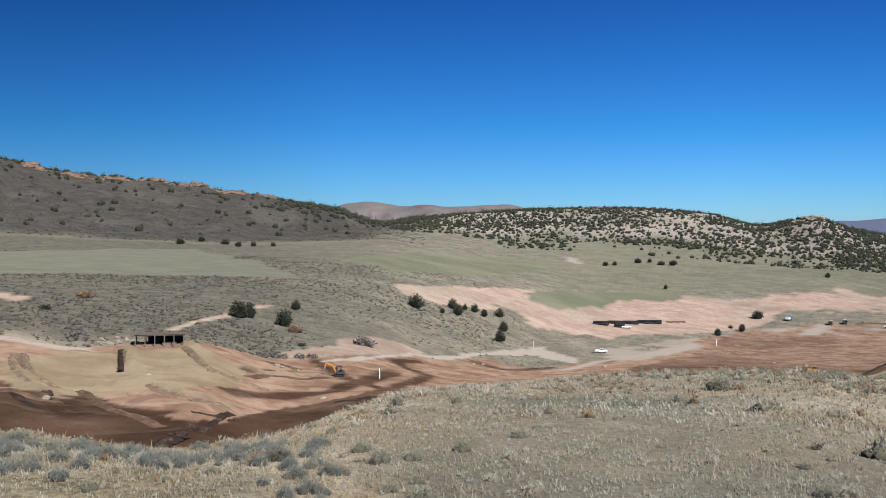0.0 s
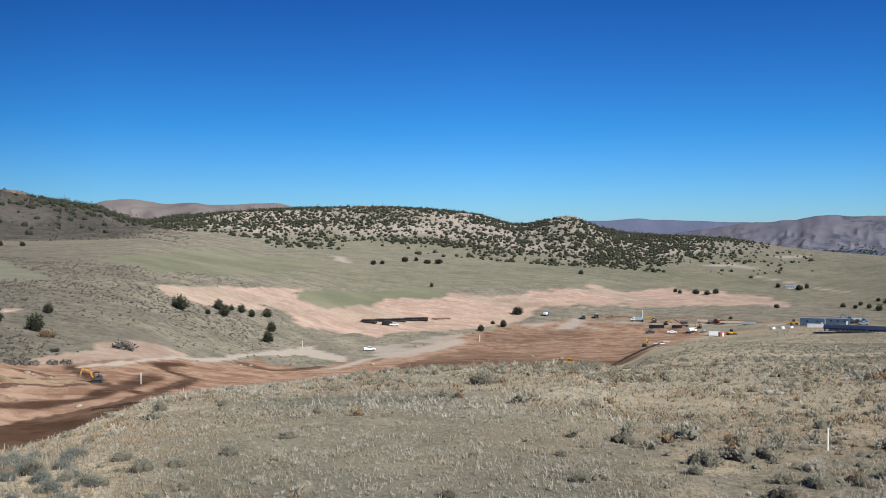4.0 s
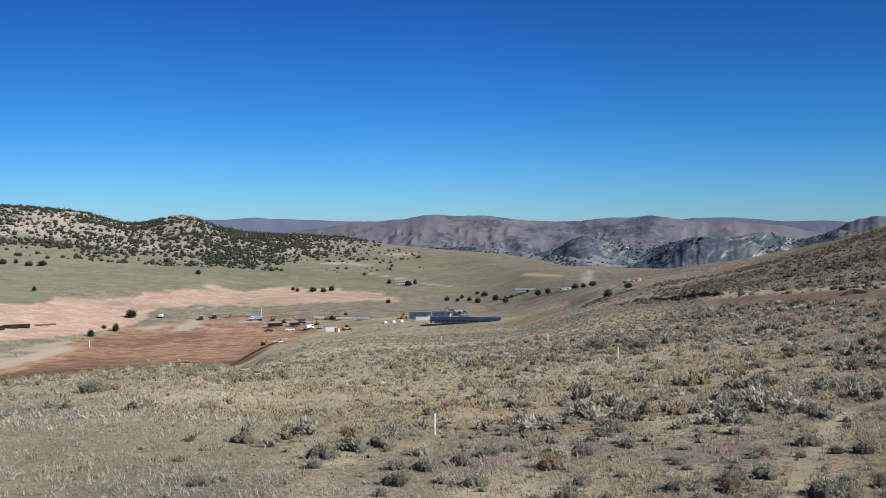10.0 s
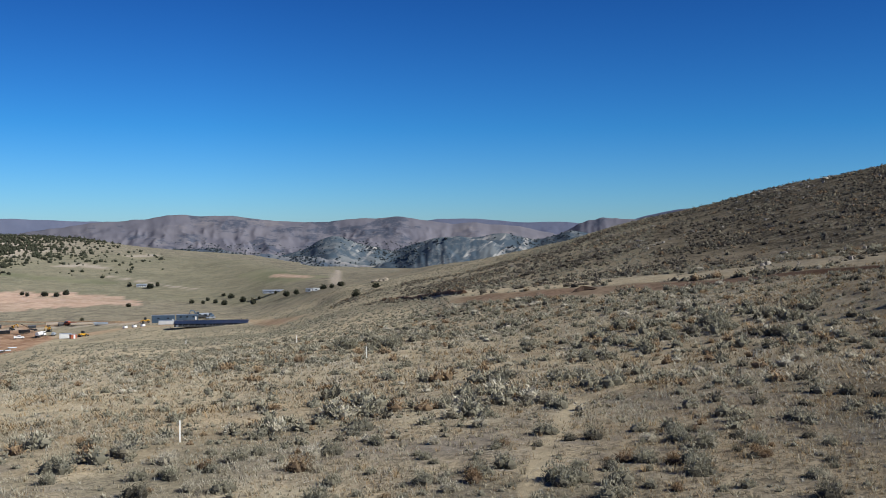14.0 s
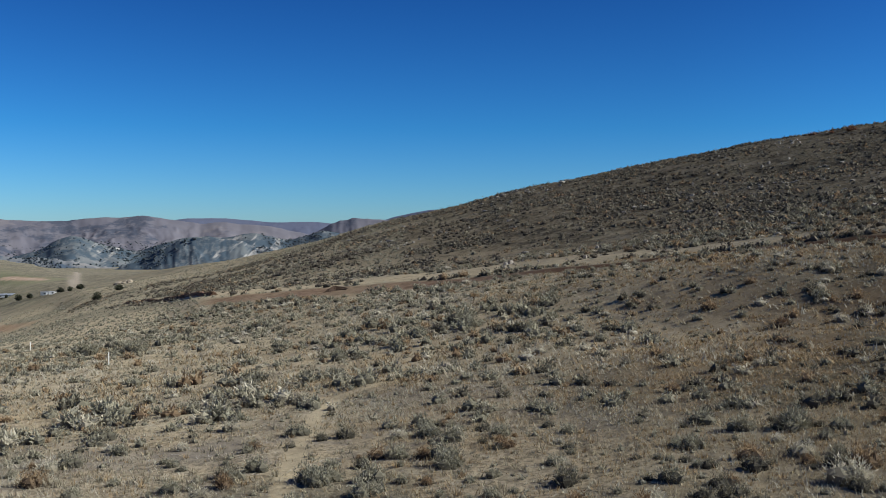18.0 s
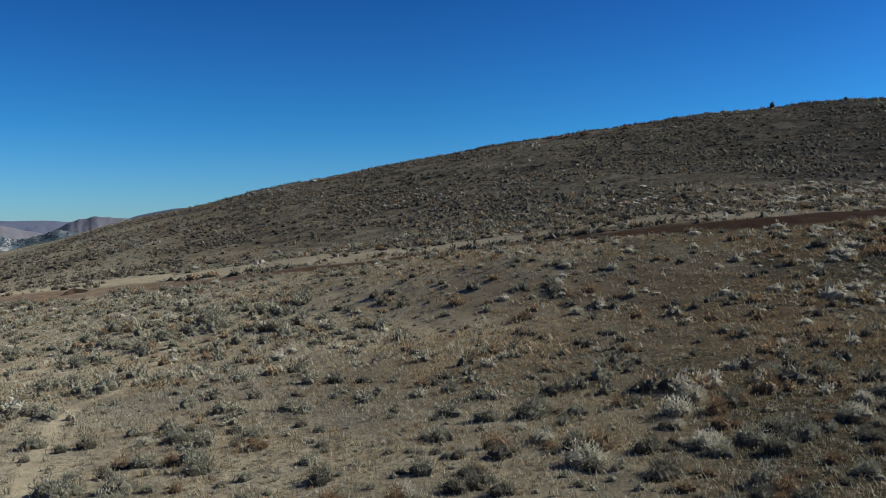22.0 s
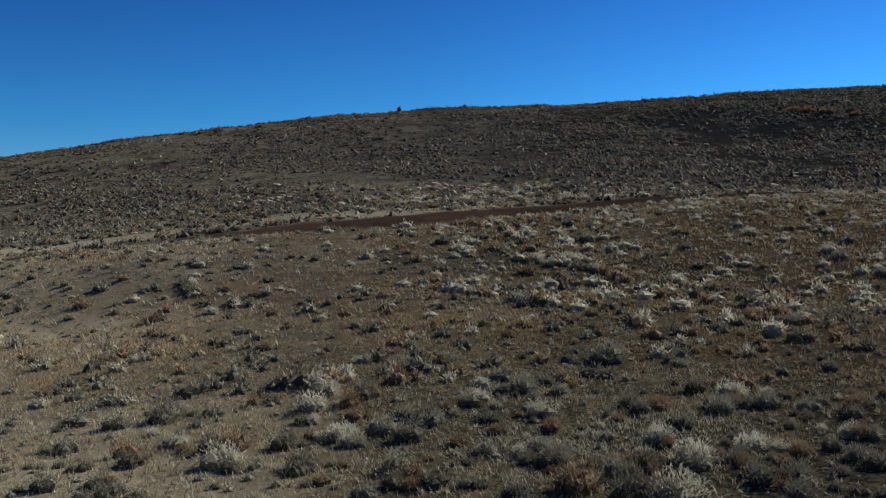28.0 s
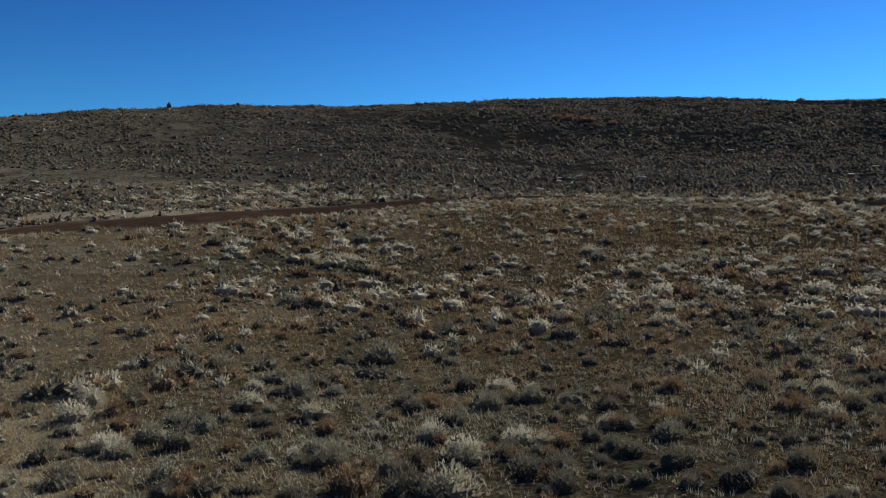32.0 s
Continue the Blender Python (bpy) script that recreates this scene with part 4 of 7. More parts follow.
def scattered(name, label, category, protos, x, y, size, mat, seed, sink=0.03, z=None, tall=None):
    """Many small plants in one mesh of kind stuff."""
    rng = np.random.default_rng(seed)
    if z is None:
        z = height(x, y) - sink
    which = rng.integers(0, len(protos), len(x))
    turn = rng.uniform(0, 2 * math.pi, len(x))
    tint = rng.uniform(0, 1, len(x)) ** 1.5
    tall = np.ones(len(x)) if tall is None else tall
    V, T, C, H, base = [], [], [], [], 0
    for p, (v, f, up) in enumerate(protos):
        k = np.nonzero(which == p)[0]
        if not len(k):
            continue
        c, s = np.cos(turn[k])[:, None], np.sin(turn[k])[:, None]
        w = np.stack([(v[:, 0] * c - v[:, 1] * s) * size[k, None] + x[k, None],
                      (v[:, 0] * s + v[:, 1] * c) * size[k, None] + y[k, None],
                      v[:, 2] * (size[k] * tall[k])[:, None] + z[k, None]], -1)
        V.append(w.reshape(-1, 3))
        T.append((f[None] + (np.arange(len(k)) * len(v))[:, None, None] + base).reshape(-1, 3))
        C.append(np.repeat(tint[k], len(v)))
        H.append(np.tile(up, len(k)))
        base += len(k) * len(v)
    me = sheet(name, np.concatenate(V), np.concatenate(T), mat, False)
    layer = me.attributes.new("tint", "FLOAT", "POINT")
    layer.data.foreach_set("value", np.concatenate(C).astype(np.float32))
    heart_shaded(me, np.concatenate(H))
    return tagged(new(name, me), label, category, kind="stuff")


def tuft_shape(rng, blades, reach, tall, wide):
    """A tuft of grass about one metre across: blades that lean out of one root."""
    v, f, up = [], [], []
    for _ in range(blades):
        a, q = rng.uniform(0, 2 * math.pi), rng.uniform(0, 1) ** 0.5
        out = np.array([math.cos(a), math.sin(a), 0.0])
        side = np.array([-math.sin(a + rng.normal(0, 0.8)), math.cos(a + rng.normal(0, 0.8)), 0.0]) * wide * rng.uniform(0.6, 1.3)
        root = out * reach * 0.45 * q
        tip = out * reach * q * rng.uniform(0.8, 1.3) + np.array([0, 0, tall * rng.uniform(0.55, 1.1) * (1.1 - 0.4 * q)])
        n = len(v)
        v += [root - side, root + side, tip]
        f.append((n, n + 1, n + 2))
        # blade roots darkened like the shaded insides of bushes
        up += [0.3, 0.3, 0]
    return np.array(v), np.array(f), np.array(up, float)


prng = np.random.default_rng(11)
SAGE_NEAR = [bush_shape(prng, 700, 1.0, 0.60, 0.078, 0.4, 0.25, 0.36) for _ in range(10)]
SAGE_MID = [bush_shape(prng, 66, 1.0, 0.56, 0.165, 0.35, 0.24, 0.5, 2, bark=0.6) for _ in range(10)]
PALE_MID = [bush_shape(prng, 56, 1.15, 0.5, 0.13, 0.35, 0.22, 0.6, 3, bark=0.25) for _ in range(10)]
SAGE_FAR = [bush_shape(prng, 4, 1.25, 0.55, 0.26, 0.3, 0.2, 0.8, 1, bark=0.3) for _ in range(14)]
TUFT = [tuft_shape(prng, 6, 0.5, 0.75, 0.09) for _ in range(10)]
CLUMP = [tuft_shape(prng, 14, 0.5, 0.7, 0.05) for _ in range(10)]


def straw_mat(count, least, most, wide):
    """A metre of ground strewn with leaning blades of dry grass."""
    v, f, up = [], [], []
    for _ in range(count):
        p, a, q = prng.uniform(-0.6, 0.6, 2), prng.uniform(0, 6.283), prng.uniform(least, most)
        d, rise = np.array([math.cos(a), math.sin(a)]), prng.uniform(0.15, 0.9)
        w = np.array([-d[1], d[0]]) * wide * prng.uniform(0.6, 1.3)
        f.append((len(v), len(v) + 1, len(v) + 2))
        v += [(*(p - w), 0.0), (*(p + w), 0.0), (*(p + d * q * (1 - 0.5 * rise)), q * rise)]
        # roots of the blades take half of the painted core shade
        up += [0.5, 0.5, 0]
    return np.array(v), np.array(f), np.array(up, float)


MAT_NEAR = [straw_mat(18, 0.12, 0.34, 0.016) for _ in range(12)]
MAT_FAR = [straw_mat(9, 0.25, 0.55, 0.05) for _ in range(12)]
FLUFF = [tuft_shape(prng, 26, 0.55, 0.6, 0.05) for _ in range(8)]
BRUSH_LOW = [bush_shape(prng, 4, 1.55, 0.44, 0.22, 0.0, 0.15, 0.95, 1, 1, 0.3) for _ in range(14)]
SAGE_MINI = [bush_shape(prng, 24, 1.1, 0.55, 0.19, 0.35, 0.2, 0.5, 1, bark=0.4) for _ in range(10)]
DEAD_STEMS = []
for _ in range(6):
    va, fa = [], []
    for _ in range(5):
        p, a, q = prng.normal(0, 0.25, 2), prng.uniform(0, 6.28), prng.uniform(0.15, 0.5)
        d, h = np.array([math.cos(a), math.sin(a)]) * q, prng.uniform(0.02, 0.2)
        w = np.array([-d[1], d[0]]) / q * 0.018
        fa.append((len(va), len(va) + 1, len(va) + 2))
        va += [(*(p - w), 0.02), (*(p + w), 0.05), (*(p + d), h)]
    DEAD_STEMS.append((np.array(va), np.array(fa), np.zeros(len(va))))
STONES = []
for _ in range(8):
    ring = np.array([(math.cos(k * 1.047) * prng.uniform(0.35, 0.6), math.sin(k * 1.047) * prng.uniform(0.3, 0.5), 0.0) for k in range(6)])
    top = ring * (0.6, 0.6, 1) + np.array([(0, 0, prng.uniform(0.25, 0.5)) for _ in range(6)])
    va = np.concatenate([ring - (0, 0, 0.2), top, [[0, 0, 0.45]]])
    fa = [t for k in range(6) for t in ((k, (k + 1) % 6, 6 + k), ((k + 1) % 6, 6 + (k + 1) % 6, 6 + k), (6 + k, 6 + (k + 1) % 6, 12))]
    STONES.append((va, np.array(fa), np.zeros(13)))
TREE_TINY = [bush_shape(np.random.default_rng(17 + q), 2, 1.5, 0.8, 0.2, 0.1, 0.14, 0.9, 1, 2, 0.2) for q in range(8)]
TREE_FAR = [bush_shape(prng, 10, 1.5, 0.95, 0.18, 0.2, 0.14, 0.9, 1, bark=0.2) for _ in range(8)]


def plan_points(rng, count, b0, b1, r0, r1, power=2.0):
    """Points at random over a sector, evenly over the land (power 2) or thicker near the drone (power 1)."""
    b = np.radians(rng.uniform(b0, b1, count))
    r = (rng.uniform(0, 1, count) * (r1 ** power - r0 ** power) + r0 ** power) ** (1 / power)
    return np.sin(b) * r, np.cos(b) * r


def open_land(x, y):
    z = zones(x, y)
    bare = np.maximum.reduce([z["earth"], z["moist"], z["sand"], z["road"], z["field"], z["bank"], z["gravel"]])
    return (bare < 0.3) & (z["straw"] < 0.68), z


def near_cover():
    rng = np.random.default_rng(5)
    # sagebrush, in drifts
    x, y = plan_points(rng, 21000, -27, 136, 26, 185, 1.7)
    ok, z = open_land(x, y)
    b, r = polar(x, y)
    drift = cloudy(x, y, 22, 41, 4)
    knoll = step(-6, 2, b) * (1 - step(23, 30, b)) * (1 - step(84, 104, r))
    want = 0.55 + 1.5 * drift + 0.3 * step(24, 32, b) * (1 - step(62, 76, b)) - 0.2 * z["straw"] + 0.42 * step(58, 72, b) * step(38, 54, r) + 1.1 * (1 - step(-17, -11, b)) * (1 - step(62, 74, r)) * 0.4 + 0.7 * step(88, 100, b) * (1 - step(40, 56, r))
    want = np.clip(want, 0.06 + 0.3 * step(56, 68, b), 1.2) * (1 - 0.93 * knoll)
    ok &= rng.uniform(0, 1, len(x)) < want * 0.8
    x, y, r, b = x[ok], y[ok], r[ok], b[ok]
    size = (0.36 + 0.95 * rng.uniform(0, 1, len(x)) ** 1.8) * (0.85 + 0.3 * (drift[ok] > 0.1)) * (1 + 0.2 * step(34, 48, b))
    return x, y, r, b, size


def shrub_meshes(mat):
    out = []
    for k, (v, f, up) in enumerate(SAGE_NEAR):
        sv, sf = stems(np.random.default_rng(300 + k), 16, 0.32, 0.42)
        out.append((heart_shaded(sheet("foliage", v, f, mat, False), up), sheet("stems", sv, sf, TWIG, False)))
    return out


KINDS = {
    "sage": (shrub_meshes(SAGE), "sagebrush", "grey-green sagebrush on the dry slope", "sagebrush"),
    "brown": (shrub_meshes(EAST_SAGE), "sagebrush", "brown-grey sagebrush on the dry eastern flat", "sagebrush"),
    "pale": (shrub_meshes(RABBIT), "rabbitbrush", "cream-tipped rabbitbrush on the dry slope", "rabbitbrush"),
    "rust": (shrub_meshes(RUST), "brown_shrub", "rust-brown dry shrub on the slope", "brown shrubs"),
}


def shrub(kind, k, x, y, wide, tall=1.0):
    meshes, name, label, group = KINDS[kind]
    top = new(name)
    for part_name, me in zip(("foliage", "stems"), meshes[k % len(meshes)]):
        ob = new(part_name, me)
        ob.parent = top
    z = float(height(np.array([x]), np.array([y]))[0])
    top.matrix_basis = pose(x, y, z - 0.04, 0, 0, k * 77) @ Matrix.Diagonal((wide, wide, wide * tall, 1))
    return tagged(top, label, "shrub", group)


def make_cover():
    rng = np.random.default_rng(6)
    x, y, r, b, size = near_cover()
    kind = rng.uniform(0, 1, len(x))
    east = step(60, 110, b)
    rust = kind < 0.13 + 0.15 * east
    pale = (kind > 0.88 - 0.4 * step(84, 98, b) * step(62, 76, r)) & ~rust
    brown = ~rust & ~pale & (rng.uniform(0, 1, len(x)) < 0.12 + 0.75 * step(55, 90, b))
    sage = ~rust & ~pale & ~brown
    order = np.argsort(r)
    single = np.zeros(len(x), bool)
    single[order[:190]] = True
    for k in np.nonzero(single)[0]:
        shrub("rust" if rust[k] else "pale" if pale[k] else "brown" if brown[k] else "sage", int(k), x[k], y[k], size[k])
    for name, label, sel, mat in (("sagebrush_cover", "grey-green sagebrush on the dry slope", sage, SAGE),
                                  ("sagebrush_cover", "brown-grey sagebrush on the dry eastern flat", brown, EAST_SAGE),
                                  ("rabbitbrush_cover", "cream-tipped rabbitbrush on the dry slope", pale, RABBIT),
                                  ("brown_shrub_cover", "rust-brown dry shrubs on the slope", rust, RUST)):
        near, far = sel & (r < 48) & ~single, sel & (r >= 48)
        scattered(name, label, "shrubs", SAGE_NEAR, x[near], y[near], size[near], mat, 61)
        if mat == RABBIT:
            round_far = far & (r > 66)
            scattered(name, label, "shrubs", PALE_MID, x[round_far], y[round_far], size[round_far], mat, 60)
            far = far & (r <= 66)
        scattered(name, label, "shrubs", SAGE_MID, x[far], y[far], size[far], mat, 62)
    # dry grass: small tufts, thick near the drone
    for count, r0, r1, power, least, most in ((80000, 25, 100, 1.5, 0.10, 0.30), (62000, 92, 190, 1.6, 0.2, 0.5)):
        x, y = plan_points(rng, count, -27, 136, r0, r1, power)
        ok, z = open_land(x, y)
        ok &= rng.uniform(0, 1, len(x)) < np.clip(0.55 + 1.5 * cloudy(x, y, 9, 43), 0.12, 1) + 0.3 * z["straw"]
        x, y = x[ok], y[ok]
        b, r = polar(x, y)
        bleached = rng.uniform(0, 1, len(x)) < np.clip(0.35 + 0.3 * (1 - step(20, 30, b)) + 1.6 * cloudy(x, y, 13, 66), 0.1, 0.95) * (1 - 0.5 * step(100, 125, b))
        tawny = ~bleached & (rng.uniform(0, 1, len(x)) < 0.03 + 0.1 * step(24, 34, b) + step(50, 85, b) * step(45, 60, r) * 0.7 + 0.3 * step(60, 90, b))
        for name, label, sel, mat in (("dry_grass", "dry straw-coloured bunchgrass", ~bleached & ~tawny, GRASS), ("bleached_grass", "bleached pale grey grass tufts", bleached, PALE_GRASS),
                                      ("tawny_grass", "tawny orange-brown grass tufts", tawny, TAWNY)):
            scattered(name, label, "grass", TUFT, x[sel], y[sel], rng.uniform(least, most, sel.sum()) * (1 + 0.35 * step(64, 84, b[sel])), mat, 63, 0.02)
    x, y = plan_points(rng, 34000, -27, 136, 26, 170, 1.35)
    ok, z = open_land(x, y)
    b, r = polar(x, y)
    ok &= rng.uniform(0, 1, len(x)) < (0.45 + 1.5 * cloudy(x, y, 15, 48)) * (1 - 0.75 * z["grey"])
    tawny = rng.uniform(0, 1, len(x)) < 0.14 + step(50, 85, b) * step(45, 60, r) * step(-0.3, 0.05, cloudy(x, y, 24, 49)) * 0.7
    for name, label, sel, mat in (("bunchgrass", "straw-coloured bunchgrass clumps between the shrubs", ok & ~tawny, GRASS),
                                  ("tawny_grass", "tawny orange-brown grass clumps between the shrubs", ok & tawny, TAWNY)):
        scattered(name, label, "grass", CLUMP, x[sel], y[sel], rng.uniform(0.22, 0.6, sel.sum()), mat, 69)
    # mats of dry blades between the plants
    for protos, count, r0, r1, power in ((MAT_NEAR, 26000, 26, 70, 1.7), (MAT_FAR, 30000, 62, 150, 1.6)):
        x, y = plan_points(rng, count, -27, 136, r0, r1, power)
        ok, z = open_land(x, y)
        b, r = polar(x, y)
        ok &= rng.uniform(0, 1, len(x)) < np.clip(0.6 + 1.6 * cloudy(x, y, 7, 73), 0.1, 1) * (1 - 0.6 * z["grey"])
        x, y, b, r = x[ok], y[ok], b[ok], r[ok]
        kind = rng.uniform(0, 1, len(x)) + 0.9 * cloudy(x, y, 12, 74)
        brown = kind + 0.35 * step(55, 85, b) * step(42, 60, r) > 0.78
        for name, label, sel, mat in (("straw_litter", "dry straw lying between the shrubs", ~brown & (kind > 0.32), GRASS), ("bleached_litter", "bleached grass lying between the shrubs", ~brown & (kind <= 0.32), PALE_GRASS),
                                      ("tawny_litter", "tawny grass lying between the shrubs", brown, TAWNY)):
            scattered(name, label, "grass", protos, x[sel], y[sel], rng.uniform(0.8, 1.2, sel.sum()), mat, 80, 0.01)
    # fluffy bleached tufts of the knoll
    x, y = plan_points(rng, 5200, -12, 32, 28, 112, 1.7)
    b, r = polar(x, y)
    ok = rng.uniform(0, 1, len(x)) < np.clip(0.45 + 1.8 * cloudy(x, y, 10, 72), 0.05, 1)
    scattered("bleached_grass", "fluffy pale bunchgrass over the grey knoll", "grass", FLUFF, x[ok], y[ok], rng.uniform(0.2, 0.5, ok.sum()), PALE_GRASS, 79)
    # bleached dead stems lying about
    x, y = plan_points(rng, 6000, 40, 136, 27, 75, 1.6)
    ok, z = open_land(x, y)
    ok &= rng.uniform(0, 1, len(x)) < 0.4 + 1.6 * cloudy(x, y, 8, 67)
    x, y = x[ok], y[ok]
    scattered("dead_stems", "bleached dead stems lying between the shrubs", "twigs", DEAD_STEMS, x, y, rng.uniform(0.2, 0.5, len(x)), DEAD_WOOD, 76, -0.03)
    # low young sagebrush
    x, y = plan_points(rng, 17000, -27, 136, 28, 210, 1.5)
    ok, z = open_land(x, y)
    b, r = polar(x, y)
    ok &= rng.uniform(0, 1, len(x)) < np.clip(0.55 + 1.3 * cloudy(x, y, 22, 41), 0.05, 1) * (1 - 0.88 * step(-6, 2, b) * (1 - step(23, 30, b)) * (1 - step(84, 104, r)))
    x, y = x[ok], y[ok]
    scattered("young_sagebrush", "low grey-green sagebrush between the larger shrubs", "shrubs", SAGE_MINI, x, y, rng.uniform(0.22, 0.6, len(x)), SAGE, 70)
    # the dense sagebrush of the knoll's western edge
    x, y = plan_points(rng, 420, -29, -6, 28, 62, 2)
    b, r = polar(x, y)
    ok = rng.uniform(0, 1, len(x)) < 0.6 - 0.5 * step(-20, -9, b) + 1.6 * cloudy(x, y, 7, 57)
    x, y = x[ok], y[ok]
    scattered("sagebrush_cover", "dense blue-grey sagebrush above the graded basin", "shrubs", SAGE_NEAR, x, y, rng.uniform(0.4, 1.05, len(x)), BLUE_SAGE, 74)
    # brush along the eastern skyline
    b = rng.uniform(58, 136, 1500)
    r = line_at(CREST, b)[0] * rng.uniform(0.965, 1.01, len(b))
    x, y = np.sin(np.radians(b)) * r, np.cos(np.radians(b)) * r
    ok = rng.uniform(0, 1, len(b)) < 0.5 + 1.6 * cloudy(x, y, 30, 55)
    x, y = x[ok], y[ok]
    scattered("skyline_brush", "dark brush along the eastern skyline", "shrubs", SAGE_MINI, x, y, rng.uniform(0.4, 1.4, len(x)), DARK_BRUSH, 73)
    # shrubs on the hillside above the track
    x, y = plan_points(rng, 150000, 42, 136, 110, 430, 1.75)
    ok, z = open_land(x, y)
    b, r = polar(x, y)
    ok &= (r > road_range(b) * 1.03) & (r < line_at(CREST, b)[0] * 1.03) & (z["straw"] < 0.4)
    ok &= rng.uniform(0, 1, len(x)) < np.clip(0.4 + 0.45 * step(92, 108, b) + 2.4 * cloudy(x, y, 21, 44), 0.06, 1)
    x, y, b = x[ok], y[ok], b[ok]
    kind = rng.uniform(0, 1, len(x))
    size = 0.32 + 1.9 * rng.uniform(0, 1, len(x)) ** 2.8
    for name, label, sel, mat in (("hillside_sagebrush", "dark grey sagebrush over the hillside", kind < 0.42, EAST_SAGE), ("hillside_brown_shrubs", "brown dry shrubs over the hillside", (kind >= 0.42) & (kind < 0.52), RUST),
                                  ("hillside_brush", "dark leafless brush over the hillside", kind >= 0.52, DARK_BRUSH)):
        scattered(name, label, "shrubs", BRUSH_LOW, x[sel], y[sel], size[sel], mat, 64)
    x, y = plan_points(rng, 13000, 46, 136, 110, 410, 2)
    b, r = polar(x, y)
    ok = (r > road_range(b) * 1.06) & (r < line_at(CREST, b)[0]) & (rng.uniform(0, 1, len(x)) < 0.2 + 0.3 * step(108, 122, b) + 2.6 * cloudy(x, y, 24, 46))
    x, y = x[ok], y[ok]
    scattered("hillside_brush", "dark leafless brush in patches on the hillside", "shrubs", SAGE_MINI, x, y, rng.uniform(0.8, 2.2, len(x)), DARK_BRUSH, 67, tall=np.full(len(x), 0.8))
    # stones strewn over the hillside
    x, y = plan_points(rng, 9000, 52, 136, 120, 400, 1.7)
    b, r = polar(x, y)
    ok = (r > road_range(b) * 1.12) & (r < line_at(CREST, b)[0] * 0.99) & (rng.uniform(0, 1, len(x)) < np.clip(0.05 + 1.8 * cloudy(x, y, 28, 71), 0.03, 1))
    x, y = x[ok], y[ok]
    scattered("hillside_stones", "pale grey stones strewn over the hillside", "stones", STONES, x, y, 0.3 + 1.1 * rng.uniform(0, 1, len(x)) ** 2.5, ROCK, 78, 0.0)
    # short grass of the hillside
    x, y = plan_points(rng, 40000, 46, 136, 120, 400, 1.7)
    b, r = polar(x, y)
    ok = (r > road_range(b) * 1.05) & (r < line_at(CREST, b)[0]) & (rng.uniform(0, 1, len(x)) < np.clip(0.4 + 1.6 * cloudy(x, y, 34, 68), 0.05, 1))
    x, y = x[ok], y[ok]
    scattered("hillside_grass", "tufts of dry grass over the hillside", "grass", TUFT, x, y, rng.uniform(0.15, 0.4, len(x)), GRASS, 77)
    x, y = plan_points(rng, 6000, -27, -1, 940, 1480, 2)
    ok = rng.uniform(0, 1, len(x)) < 0.75 + 0.8 * cloudy(x, y, 110, 47)
    x, y = x[ok], y[ok]
    scattered("far_hill_brush", "dark sagebrush over the western hill", "shrubs", SAGE_FAR, x, y, rng.uniform(1.2, 3.0, len(x)), DARK_BRUSH, 68, tall=np.full(len(x), 0.7))
    x, y = plan_points(rng, 24000, -27, 3, 175, 640, 1.7)
    ok, z = open_land(x, y)
    b, r = polar(x, y)
    ok &= (z["green"] < 0.2) & (rng.uniform(0, 1, len(x)) < 0.65 + 1.6 * cloudy(x, y, 70, 58) - 0.6 * step(-16, -4, b))
    x, y = x[ok], y[ok]
    scattered("dark_sagebrush", "dark sagebrush drifts on the western slopes", "shrubs", SAGE_FAR, x, y, 0.45 + 0.9 * rng.uniform(0, 1, len(x)) ** 2, DARK_BRUSH, 75)
    x, y = plan_points(rng, 46000, -27, 60, 130, 620, 1.5)
    ok, z = open_land(x, y)
    b, r = polar(x, y)
    ok &= (rng.uniform(0, 1, len(x)) < 0.35 + 0.4 * step(30, 38, b) + 1.3 * cloudy(x, y, 60, 45)) & (z["green"] < 0.2)
    x, y, b = x[ok], y[ok], b[ok]
    west = b < rng.uniform(-4, 6, len(x))
    size = rng.uniform(0.5, 1.3, len(x))
    scattered("far_sagebrush", "dark sagebrush on the western slopes", "shrubs", BRUSH_LOW, x[west], y[west], size[west] * 1.15, DARK_BRUSH, 66)
    scattered("far_sagebrush", "grey-green sagebrush on the far slopes", "shrubs", BRUSH_LOW, x[~west], y[~west], size[~west], SAGE, 66)


make_cover()


